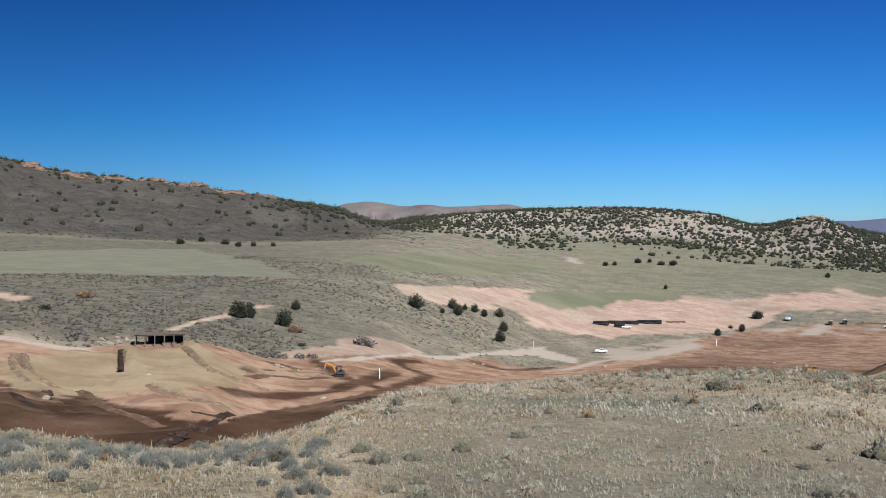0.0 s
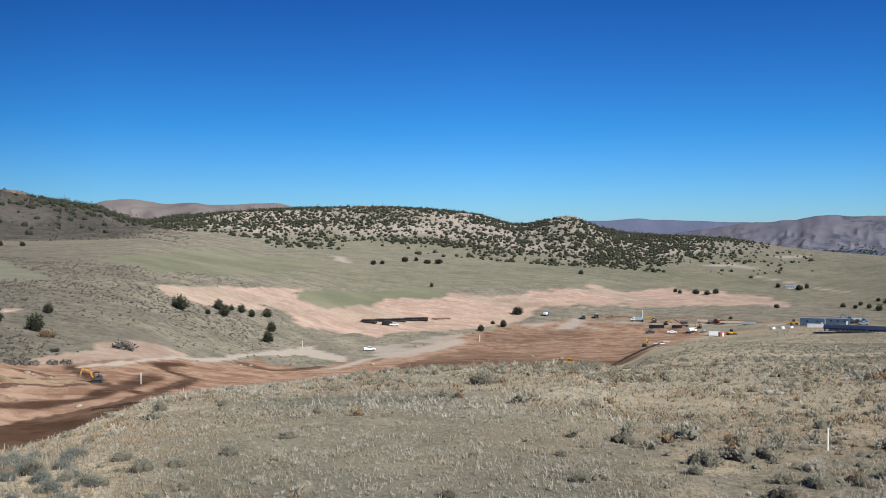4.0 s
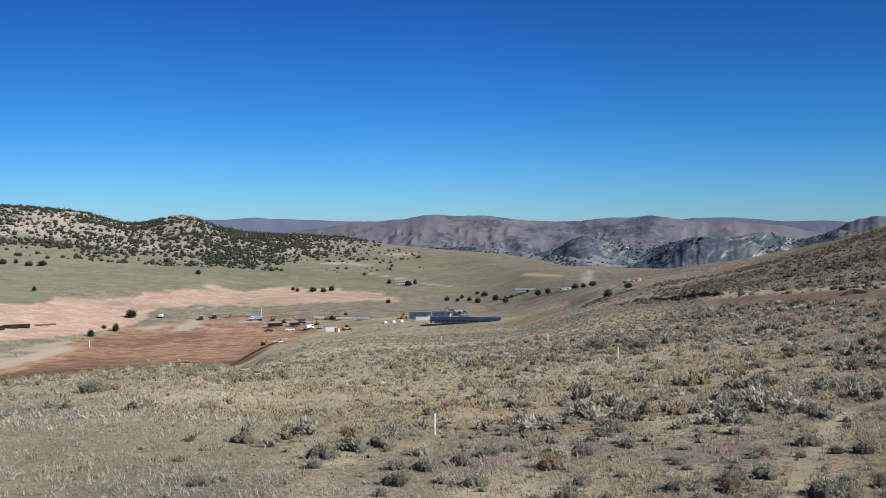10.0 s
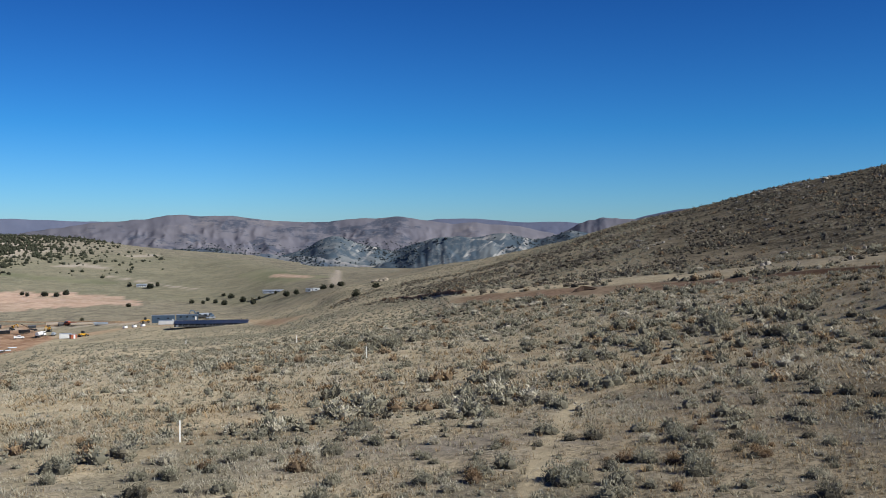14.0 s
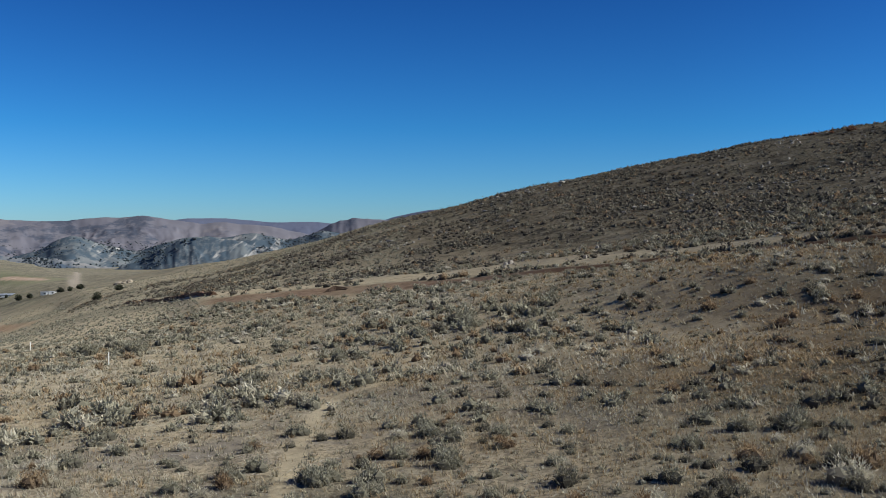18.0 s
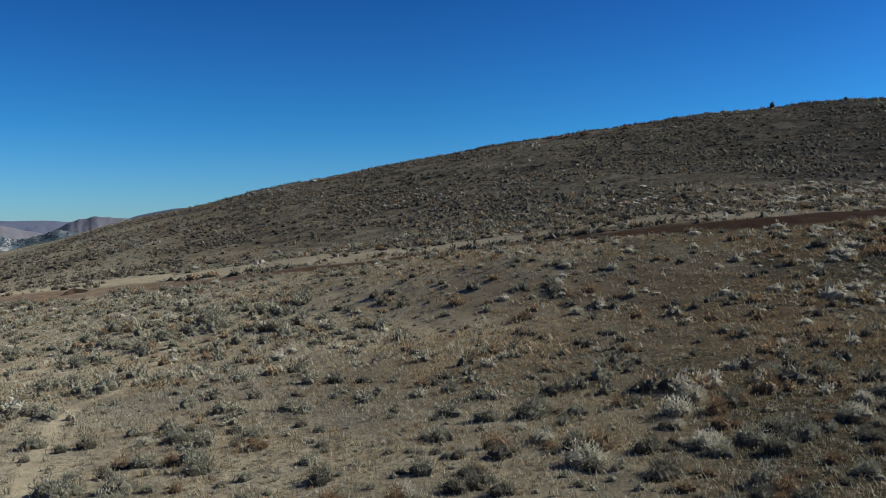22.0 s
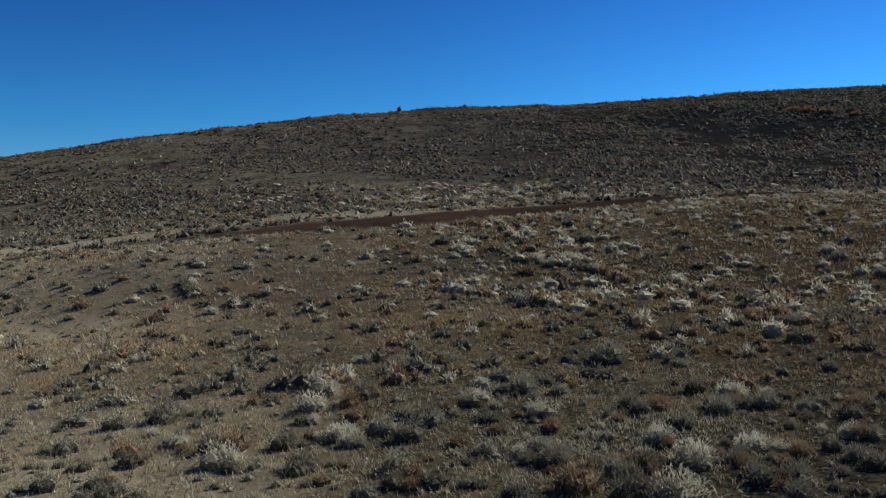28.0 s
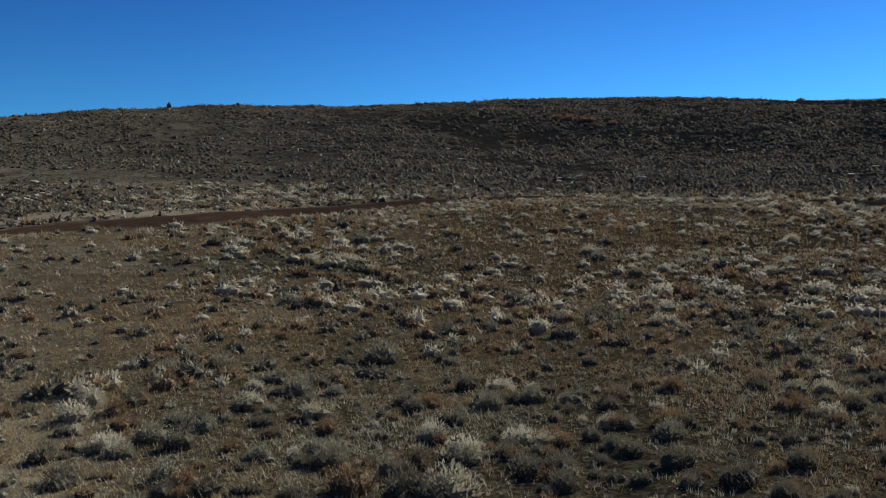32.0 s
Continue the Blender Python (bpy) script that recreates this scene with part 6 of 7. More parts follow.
def juniper(k, bearing, rng, wide, tall, label="round dark green juniper on the dry slope", group="junipers in the valley"):
    top = new("juniper_tree")
    for name, me in (("trunk", TRUNK), ("crown", CROWNS[k % 5])):
        ob = new(name, me)
        ob.parent = top
    top.scale = (wide, wide, tall)
    settle(top, bearing, rng, k * 67, -0.1)
    return tagged(top, label, "tree", group)


def round_shrub(k, bearing, rng, wide, mat, label, name="shrub", tall=0.8):
    top = new(name)
    r = np.random.default_rng(900 + k)
    v, f, up = bush_shape(r, 260, 1.0, 0.62, 0.1)
    heart_shaded(part("foliage", v, f, mat, top).data, up)
    v, f = stems(r, 14, 0.3, 0.4)
    part("stems", v, f, TWIG, top)
    top.scale = (wide, wide, wide * tall)
    settle(top, bearing, rng, k * 40, -0.05)
    return tagged(top, label, "shrub")


def boulder_mesh(seed, flat=0.7, rough=0.35):
    bm = fresh()
    bmesh.ops.create_icosphere(bm, subdivisions=2, radius=0.5)
    for v in bm.verts:
        n = noise.fractal(v.co * 2.2 + Vector((seed * 3.1, seed, 0)), 1.0, 2.0, 3)
        v.co *= 1 + rough * n
        v.co.z *= flat
        v.co = Vector([round(c / 0.16) * 0.16 * 0.6 + c * 0.4 for c in v.co])
    me = bpy.data.meshes.new("boulder")
    bm.to_mesh(me)
    bm.free()
    return me


def rocky(mat, count, flat):
    out = []
    for k in range(count):
        me = boulder_mesh(k + int(flat * 100), flat)
        me.materials.append(mat)
        out.append(me)
    return out


CLODS = rocky(plain("crevice_dark_clod", (0.075, 0.047, 0.035), 0.98, wear=0.5, scale=2), 4, 0.6)
BROWN_ROCKS = rocky(plain("brown_sandstone", (0.17, 0.125, 0.095), 0.95, wear=0.5, scale=0.3), 4, 0.7)
GREY_ROCKS, RED_ROCKS, PALE_ROCKS = rocky(ROCK, 5, 0.55), rocky(RED_ROCK, 5, 0.6), rocky(PALE_ROCK, 5, 0.65)


def boulder(meshes, k, bearing, rng, size, heading, label, name="boulder", group="", sink=0.15):
    ob = new(name, meshes[k % len(meshes)])
    ob.scale = size
    settle(ob, bearing, rng, heading, size[2] * (0.28 - sink))
    return tagged(ob, label, "rock", group)


def silt_fence(points, label):
    """Black cloth on posts along a line of (bearing, range) points."""
    top = new("silt_fence")
    px = np.array([math.sin(radians(b)) * r for b, r in points])
    py = np.array([math.cos(radians(b)) * r for b, r in points])
    s = np.concatenate([[0], np.cumsum(np.hypot(np.diff(px), np.diff(py)))])
    q = np.linspace(0, s[-1], int(s[-1] / 3) + 2)
    x, y = spread(s, px, q), spread(s, py, q)
    z = height(x, y)
    bm = fresh()
    for k in range(len(q) - 1):
        for dx in (0.0,):
            vs = [bm.verts.new(c) for c in ((x[k], y[k], z[k] - 0.1), (x[k + 1], y[k + 1], z[k + 1] - 0.1), (x[k + 1], y[k + 1], z[k + 1] + 0.85), (x[k], y[k], z[k] + 0.85))]
            bm.faces.new(vs)
    bmesh.ops.remove_doubles(bm, verts=bm.verts, dist=0.001)
    bmesh.ops.solidify(bm, geom=bm.faces, thickness=0.04)
    piece("fabric", bm, BLACK, top)
    me = None
    for k in range(len(q)):
        if me is None:
            p = piece("post", block(fresh(), (0.06, 0.06, 1.15), (0, 0, 0.5), bevel=0.01), OLD_WOOD, top)
            me = p.data
        else:
            p = new("post", me)
            p.parent = top
        p.location = (x[k], y[k], z[k])
    return tagged(top, label, "fence")
# the earthworks and the site yard
settle(excavator("small orange excavator with a black canopy on bare earth", ORANGE, 0.82), -5.85, 225.0, 6, reach=1.2)
settle(excavator("yellow tracked excavator beside the silt fence", YELLOW, 1.0, False, 30), 24.25, 486.3, 255, reach=1.2)
settle(excavator("yellow tracked excavator parked in the site yard", YELLOW, 1.2, False, 30), 24.73, 676.5, 10, reach=1.2)
settle(excavator("small yellow excavator parked in the site yard", YELLOW, 0.95, False, 35), 25.39, 660.4, 150, reach=1.2)
settle(excavator("small black-and-yellow excavator in the site yard", YELLOW, 1.0, False, 25), 27.18, 628.9, 60, reach=1.2)
settle(dozer("yellow bulldozer working on the graded pad", YELLOW, 0.95), 20.00, 344.0, 5, reach=1.2)
settle(pickup("white pickup truck beside the gravel road", WHITE), 8.85, 452.0, 12)
settle(pickup("white pickup truck parked in the site yard", WHITE), 25.71, 598.4, 4)
settle(pickup("dark grey pickup truck parked in the site yard", DARK_GREY), 24.53, 602.3, 182)
settle(pickup("white pickup truck beside the stacked pipes", WHITE), 10.24, 579.6, 8)
settle(pickup("silver SUV parked in the site yard", GALVANISED, True), 27.40, 599.0, 80)
settle(lorry("white and blue drill truck with its mast raised", WHITE, "box", PALE_BLUE, 8.0, True), 23.84, 679.5, 176, reach=1)
settle(lorry("blue tractor truck beside the flat trailers", BLUE_PAINT, "dump", STEEL, 7.0), 27.91, 659.4, 20, reach=1)
settle(lorry("faded red dump truck in the site yard", RED_PAINT, "dump", RED_PAINT, 7.0), 28.26, 656.8, 150, reach=1)
settle(lorry("white water truck with a black rear end", WHITE, "tank", WHITE, 8.0), 26.76, 595.8, 60, reach=1)
settle(lorry("blue site truck parked on the sage flat", BLUE_PAINT, "box", WHITE, 6.0), 18.79, 698.2, 70, reach=1)
for place, turn in (((20.89, 688.9), 80), ((21.59, 696.5), 95)):
    settle(lorry("dark dump truck parked on the sage flat", BEIGE, "dump", DARK_GREY, 7.0), *place, turn, reach=1)
for place, long, mat, wall, label in (((27.59, 665.3), 13, BEIGE, 0.9, "long beige flat trailer"), ((28.90, 649.1), 15, BEIGE, 0.7, "long beige flat trailer"),
                                      ((29.76, 636.4), 8, GALVANISED, 0.9, "short grey equipment trailer"), ((24.88, 631.7), 9, BLACK, 1.6, "long black-sided trailer"),
                                      ((25.97, 629.3), 6, BLACK, 1.4, "long black-sided trailer")):
    settle(trailer(label + " parked in the site yard", long, mat, 0.9, wall), *place, 3, reach=1)
crusher = new("screening_plant")
piece("hopper", block(fresh(), (3.6, 2.2, 1.6), (0, 0, 2.6), bevel=0.05, taper=1.25), DARK_GREY, crusher)
piece("frame", block(fresh(), (5.5, 1.8, 0.5), (0, 0, 1.1)), BLACK, crusher)
piece("conveyor", block(fresh(), (6.5, 0.9, 0.3), (-3.2, 0, 3.1), (0, 28, 0)), BLACK, crusher)
for q in (-1.8, 1.8):
    wheel(crusher, (q, -0.9, 0.5), 0.5, 0.3)
    wheel(crusher, (q, 0.9, 0.5), 0.5, 0.3)
settle(tagged(crusher, "dark screening plant with a raised conveyor", "machine"), 26.35, 641.8, 10, reach=1)
settle(loader("black and yellow wheel loader in the site yard", YELLOW), 28.84, 573.3, 30, reach=1)
settle(loader("yellow wheel loader beside the blue containers", YELLOW), 32.07, 620.6, 185, reach=1)
settle(container("white storage container in the site yard", 6.0, 2.5, WHITE, 0), 27.98, 572.2, 0, reach=1)
settle(container("orange-brown storage box in the site yard", 3.0, 2.2, RED_PAINT, 0), 28.36, 567.1, 20, reach=1)
for place in ((31.00, 591.7), (31.47, 592.6), (31.92, 596.1)):
    t = new("water_tank")
    piece("tank", tube(fresh(), 1.35, 1.2, (0, 0, 0.8), sides=20, top=1.2), WHITE, t)
    piece("lid", tube(fresh(), 0.4, 0.2, (0, 0, 1.48), sides=12), BLACK, t)
    piece("stand", block(fresh(), (2.6, 2.6, 0.25), (0, 0, 0.1)), STEEL, t)
    settle(tagged(t, "white plastic water tank at the yard's edge", "tank", "water tanks"), *place, 0)
# buildings
settle(container("slate-blue site container with a pale roof", 13.0, 4.3, SLATE, 2), 32.99, 614.2, -3, reach=2)
settle(container("slate-blue site container beside the long building", 12.5, 3.3, SLATE, 3), 34.25, 626.5, -3, reach=2)
settle(container("low white site container beside the long building", 13.0, 2.0, WHITE, 0), 33.37, 590.8, -3, reach=1)
settle(lorry("dark grey truck parked behind the long building", DARK_GREY, "dump", DARK_GREY, 8.0), 35.00, 632.7, 10, reach=1)
settle(lorry("blue-grey tank truck parked behind the long building", SLATE, "tank", GALVANISED, 9.0), 35.25, 642.4, 8, reach=1)
settle(excavator("dark blue-grey excavator behind the long building", SLATE, 1.3, False, 40), 34.81, 638.9, 20, reach=1)
settle(pickup("silver pickup truck parked behind the long building", GALVANISED), 35.50, 627.1, 190)
settle(long_building("long low building with a dark blue ribbed steel roof", 37, 13, 1.5, DARK_GREY, ROOF_BLUE, 1.2, 12), 35.56, 545.5, -4, lift=0.45, reach=3)
settle(long_building("small white farmhouse with a pale roof", 9, 6, 2.0, WHITE, GALVANISED, 1.0, 4, "house"), 31.88, 1028.1, -8, reach=2)
settle(long_building("long grey metal barn beside the junipers", 22, 9, 1.7, GALVANISED, GALVANISED, 0.8, 6, "barn"), 39.13, 792.3, 5, reach=2)
settle(container("small blue-grey farm shed", 5, 2.2, GALVANISED, 1), 40.89, 691.5, 0, reach=1)
settle(container("small white farm trailer", 4.5, 1.9, WHITE, 1), 41.28, 676.7, 0, reach=1)
settle(open_shed(), -15.58, 228.8, -2, reach=2)
# survey stakes
for (place, tall, wide) in (((33.82, 52.3), 1.15, 0.075), ((44.07, 99.8), 1.25, 0.10), ((40.18, 165.0), 1.3, 0.13), ((34.17, 248.7), 1.3, 0.13), ((-3.57, 229.4), 2.6, 0.15),
                            ((15.08, 526.2), 3.4, 0.25), ((5.11, 438.1), 2.8, 0.2), ((132.48, 65.6), 1.0, 0.05)):
    settle(stake(tall, wide), *place, 10)
# stacked drain pipe
for place, rows, long in (((8.85, 580.7), 3, 9.0), ((9.66, 591.8), 2, 9.0), ((10.50, 599.8), 2, 9.0), ((11.20, 609.6), 2, 8.0), ((11.82, 613.2), 3, 7.0), ((9.85, 580.2), 2, 6.0)):
    settle(pipe_bundle(rows, long), *place, 2)
for place in ((12.55, 626.1), (12.91, 630.2), (13.24, 634.0)):
    r = piece("rusty_pipe", tube(fresh(), 0.5, 4.0, (0, 0, 0.5), (0, 90, 0), 12), RED_ROCK)
    settle(tagged(r, "rust-brown steel pipe lying on bare earth", "pipe", "rusty pipes"), *place, 4)
silt_fence([(21.11, 312.2), (21.87, 338.1), (22.75, 382.1), (23.58, 417.3), (24.34, 444.6), (25.23, 514.4)], "black cloth silt fence along the pad's edge")
for place, long in (((25.04, 496.5), 5.0), ((25.39, 528.6), 4.0)):
    r = piece("plastic_pipe", tube(fresh(), 0.3, long, (0, 0, 0.3), (0, 90, 0), 10), GALVANISED)
    settle(tagged(r, "pale grey plastic pipe lying beside the silt fence", "pipe", "plastic pipes"), *place, 15)


def soil_ridge(points, wide, high, mat, label, seed, name="soil_ridge"):
    """A low uneven ridge of turned soil along a line of (bearing, range)."""
    rng = np.random.default_rng(seed)
    px = np.array([math.sin(radians(b)) * r for b, r in points])
    py = np.array([math.cos(radians(b)) * r for b, r in points])
    run = np.concatenate([[0], np.cumsum(np.hypot(np.diff(px), np.diff(py)))])
    count = max(6, int(run[-1] / 0.7))
    s = np.linspace(0, run[-1], count)
    x, y = spread(run, px, s) if len(points) > 2 else np.interp(s, run, px), spread(run, py, s) if len(points) > 2 else np.interp(s, run, py)
    tx, ty = np.gradient(x), np.gradient(y)
    norm = np.hypot(tx, ty) + 1e-9
    nx, ny = -ty / norm, tx / norm
    across = np.array([-1.0, -0.62, -0.3, 0.0, 0.33, 0.6, 1.0])
    body = np.array([-0.25, 0.42, 0.85, 1.0, 0.8, 0.4, -0.25])
    taper = np.minimum(1, np.minimum(np.arange(count), np.arange(count)[::-1]) / 3 + 0.15)
    w = wide * (1 + 0.35 * rng.normal(0, 1, (count, 7)) * 0.5)
    X = x[:, None] + nx[:, None] * across * w
    Y = y[:, None] + ny[:, None] * across * w
    Z = height(X, Y) + body * high * taper[:, None] * (1 + 0.45 * rng.uniform(-1, 1, (count, 7)))
    i, j = np.meshgrid(np.arange(count - 1), np.arange(6), indexing="ij")
    a = i * 7 + j
    quads = np.stack([a, a + 1, a + 8, a + 7], -1).reshape(-1, 4)
    ob = new(name, sheet(name, np.stack([X, Y, Z], -1).reshape(-1, 3), quads, mat, False))
    return tagged(ob, label, "soil ridge", "ridges of turned soil")


TAN_SOIL = plain("tan_turned_soil", (0.29, 0.205, 0.13), 0.97, wear=0.4, scale=0.8)
BROWN_SOIL = plain("red_brown_turned_soil", (0.19, 0.115, 0.072), 0.97, wear=0.45, scale=0.8)
# dark soil, its colour also standing in for shade in trenches and cracks
DARK_SOIL = plain("dark_strip_soil", (0.06, 0.037, 0.025), 0.95, wear=0.5, scale=1.0)
TAN_RIDGE, BROWN_RIDGE, DARK_STRIP = "tan ridge of turned soil across the graded basin", "red-brown ridge of turned soil on bare earth", "dark strip of soil on the basin floor"
soil_ridge([(-17.20, 216.0), (-17.07, 200.3), (-16.79, 185.0), (-15.90, 160.6), (-14.91, 154.8), (-13.79, 152.6), (-12.62, 153.2), (-11.75, 155.8)], 1.5, 0.4, TAN_SOIL, TAN_RIDGE, 400)
soil_ridge([(-14.19, 224.3), (-13.48, 204.8), (-12.35, 193.0), (-10.87, 189.4), (-9.71, 189.0)], 1.3, 0.35, TAN_SOIL, TAN_RIDGE, 401)
soil_ridge([(-19.56, 160.9), (-18.50, 146.7), (-16.86, 137.7), (-15.61, 131.2)], 1.1, 0.3, BROWN_SOIL, BROWN_RIDGE, 402)
# a crack in the floor, its shade put into the soil's colour
soil_ridge([(-15.70, 115.3), (-15.62, 117.0), (-14.92, 120.3), (-14.41, 122.5), (-13.79, 129.3), (-12.93, 134.5), (-11.75, 146.3)], 0.55, 0.2, DARK_SOIL, DARK_STRIP, 420)
soil_ridge([(-22.87, 196.9), (-22.82, 178.9), (-22.28, 164.9), (-21.46, 156.0)], 1.26, 0.4, TAN_SOIL, TAN_RIDGE, 403)
soil_ridge([(-22.44, 198.0), (-22.33, 181.6), (-21.79, 167.2), (-20.91, 161.2)], 1.03, 0.35, TAN_SOIL, TAN_RIDGE, 404)
# two trenches, their shaded bottoms drawn as dark strips
soil_ridge([(-22.66, 196.3), (-22.58, 180.8), (-22.04, 166.3)], 0.69, 0.07, DARK_SOIL, DARK_STRIP, 405)
soil_ridge([(-17.60, 221.2), (-17.60, 188.5)], 0.5, 0.14, DARK_SOIL, DARK_STRIP, 406)
soil_ridge([(-23.05, 154.1), (-22.37, 144.6), (-21.91, 140.6)], 1.03, 0.18, DARK_SOIL, DARK_STRIP, 407)
soil_ridge([(-23.58, 154.1), (-21.96, 149.9), (-20.57, 149.9)], 1.61, 0.27, BROWN_SOIL, BROWN_RIDGE, 408)
# crevices, the shade in their gaps drawn as dark strips
soil_ridge([(-15.63, 113.8), (-15.09, 116.9), (-14.44, 121.5)], 1.15, 0.18, DARK_SOIL, DARK_STRIP, 409)
soil_ridge([(-13.95, 140.0), (-13.14, 140.0), (-12.32, 140.9), (-11.77, 147.3)], 0.69, 0.12, DARK_SOIL, DARK_STRIP, 410)
soil_ridge([(-10.84, 201.6), (-9.29, 210.5), (-7.73, 209.5), (-6.63, 221.9)], 1.72, 0.15, BROWN_SOIL, BROWN_RIDGE, 411)
soil_ridge([(-6.16, 172.9), (-4.90, 172.5), (-3.95, 182.3)], 1.38, 0.15, DARK_SOIL, DARK_STRIP, 412)
soil_ridge([(-9.91, 239.3), (-8.98, 235.0), (-8.05, 231.8)], 1.49, 0.24, BROWN_SOIL, BROWN_RIDGE, 413)
soil_ridge([(1.79, 336.6), (3.70, 322.3), (6.23, 353.3)], 2.07, 0.18, BROWN_SOIL, BROWN_RIDGE, 414)
soil_ridge([(22.19, 698.9), (23.14, 712.1), (24.09, 696.8)], 2.53, 0.48, BROWN_SOIL, BROWN_RIDGE, 415)
soil_ridge([(22.44, 708.9), (24.34, 717.7), (26.25, 700.9), (28.80, 675.8), (30.71, 645.9)], 2.3, 0.55, TAN_SOIL, "long tan soil ridge behind the site yard", 416)
rr = np.random.default_rng(78)
# clods added and coloured dark to stand in for shade in the crevices
for place in ((-15.54, 113.7), (-15.09, 116.2), (-14.55, 122.3), (-13.74, 131.0), (-12.07, 140.4), (-21.55, 152.3)):
    for k in range(4):
        boulder(CLODS, k, place[0] + rr.normal(0, 0.3), place[1] + rr.normal(0, 1.5), tuple(rr.uniform(0.5, 1.1, 3)), rr.uniform(0, 360), "dark clod added in the basin for a crevice's shade", "earth_clod", "earth clods")
# junipers of the valley: place, width, height
for k, (place, wide, tall) in enumerate((
        ((-11.32, 307.1), 6.4, 6.2), ((-10.83, 312.2), 4.5, 5.0), ((-8.88, 308.2), 5.4, 5.8), ((-8.23, 344.3), 3.4, 3.8), ((-1.50, 424.6), 6.8, 6.8), ((-0.03, 440.1), 2.8, 3.0),
        ((0.54, 467.4), 4.8, 5.2), ((0.86, 454.6), 5.0, 6.2), ((1.24, 478.0), 2.6, 3.4), ((1.79, 483.4), 4.2, 4.6), ((2.33, 480.0), 3.8, 4.6), ((3.19, 498.1), 4.6, 4.8),
        ((3.41, 458.1), 4.4, 5.4), ((3.22, 422.9), 5.0, 5.8), ((15.13, 585.9), 4.6, 4.6), ((16.40, 639.9), 5.0, 5.6), ((15.81, 647.5), 3.0, 2.4), ((17.19, 697.5), 8.0, 6.2),
        ((12.36, 791.1), 3.4, 4.0), ((28.80, 681.4), 3, 2.6))):
    juniper(k, *place, wide * 1.15, tall * 1.15)
for k, (place, wide, tall) in enumerate((
        ((25.87, 930.8), 5, 5), ((26.13, 920.5), 4, 5), ((26.96, 918.6), 8, 6), ((27.56, 916.3), 7, 5.5), ((28.01, 935.5), 7, 6.5), ((31.16, 789.0), 5.5, 4.5),
        ((34.50, 832.4), 5, 4.6), ((35.09, 818.2), 4, 4), ((35.34, 863.7), 4.5, 4.4), ((35.75, 816.7), 4.5, 5), ((36.21, 799.2), 6.5, 6), ((36.62, 863.7), 7, 5.5),
        ((37.23, 798.8), 6.5, 6.5), ((37.79, 757.1), 5.5, 7.0), ((38.13, 786.4), 3, 3.4), ((36.18, 891.7), 5, 4), ((39.04, 781.7), 3, 3.2), ((39.62, 718.3), 6, 6))):
    juniper(k + 20, *place, wide, tall * 0.95, "dark green juniper on the valley floor", "junipers far down the valley")
for k, (place, wide, tall) in enumerate((
        ((40.17, 702.2), 5, 5), ((41.67, 666.1), 6, 4.5), ((42.14, 638.7), 4, 4), ((42.65, 626.1), 6.5, 4.5), ((43.50, 395.9), 4, 4), ((44.63, 441.1), 4.5, 3.5),
        ((31.25, 1030.7), 6, 6), ((32.32, 1008.3), 10, 7), ((32.70, 1032.8), 6, 7), ((20.74, 1015.4), 5, 5.5), ((9.09, 948.8), 7, 6), ((9.59, 959.9), 6, 5.4),
        ((10.88, 1002.8), 9, 7), ((11.50, 1018.8), 6, 6), ((12.11, 1001.0), 8, 6), ((12.78, 1007.4), 10, 7), ((20.74, 1018.1), 6, 6), ((-14.46, 872.1), 9, 7),
        ((-13.32, 961.4), 9, 7), ((-12.10, 901.0), 9, 6), ((-11.37, 853.6), 7, 6), ((-10.54, 859.5), 6, 6), ((-9.46, 851.8), 5, 5))):
    juniper(k + 42, *place, wide, tall * 0.95, "dark green juniper on the valley floor", "junipers far down the valley")
# shrubs and rubble of the west slope
for k, (place, wide, mat, label) in enumerate((((-8.23, 301.9), 4.6, RUST, "brown leafless shrub on the dry slope"), ((-4.42, 296.1), 5.6, TWIG, "large grey leafless shrub on pink soil"),
        ((-7.95, 277.5), 2.0, JUNIPER, "small green bush on the dry slope"), ((-10.00, 247.4), 2.6, TWIG, "round grey shrub at the basin's edge"), ((-9.51, 249.6), 2.8, TWIG, "round grey shrub at the basin's edge"),
        ((-9.01, 250.9), 2.6, TWIG, "round grey shrub at the basin's edge"), ((-8.01, 254.0), 2.4, TWIG, "round grey shrub at the basin's edge"), ((-7.32, 256.3), 2.8, TWIG, "round grey shrub at the basin's edge"),
        ((-19.48, 331.1), 4.6, RUST, "rust-brown shrub among the sagebrush"), ((-19.71, 241.0), 5.0, TWIG, "grey leafless shrub behind the basin"), ((-21.33, 296.2), 3.0, JUNIPER, "small green bush on the dry slope"))):
    round_shrub(k, *place, wide, mat, label)
rr = np.random.default_rng(77)
for k in range(26):
    b, r = -17.65, 236.5
    boulder(PALE_ROCKS, k, b + rr.uniform(-1.2, 1.2), r + rr.uniform(-4, 6), tuple(rr.uniform(0.5, 1.3, 3)), rr.uniform(0, 360), "pale stone in the rubble heap", "stone", "rubble heap")
for k, (place, s) in enumerate((((-6.73, 181.2), 0.9), ((-16.20, 180.4), 1.0), ((-11.92, 123.8), 1.0), ((-9.29, 232.5), 1.2), ((-8.98, 231.3), 0.9), ((-8.11, 230.3), 0.8), ((2.27, 327.4), 1.3), ((1.72, 325.5), 0.9),
                                ((9.05, 365.8), 1.4), ((-21.41, 149.8), 1.3), ((19.66, 404.7), 1.6), ((18.04, 422.6), 1.4), ((20.86, 464.1), 1.2), ((62.94, 66.7), 0.55), ((62.48, 68.4), 0.6))):
    boulder(PALE_ROCKS, k, *place, (s * 1.3, s, s), k * 50, "pale boulder lying on the bare ground")
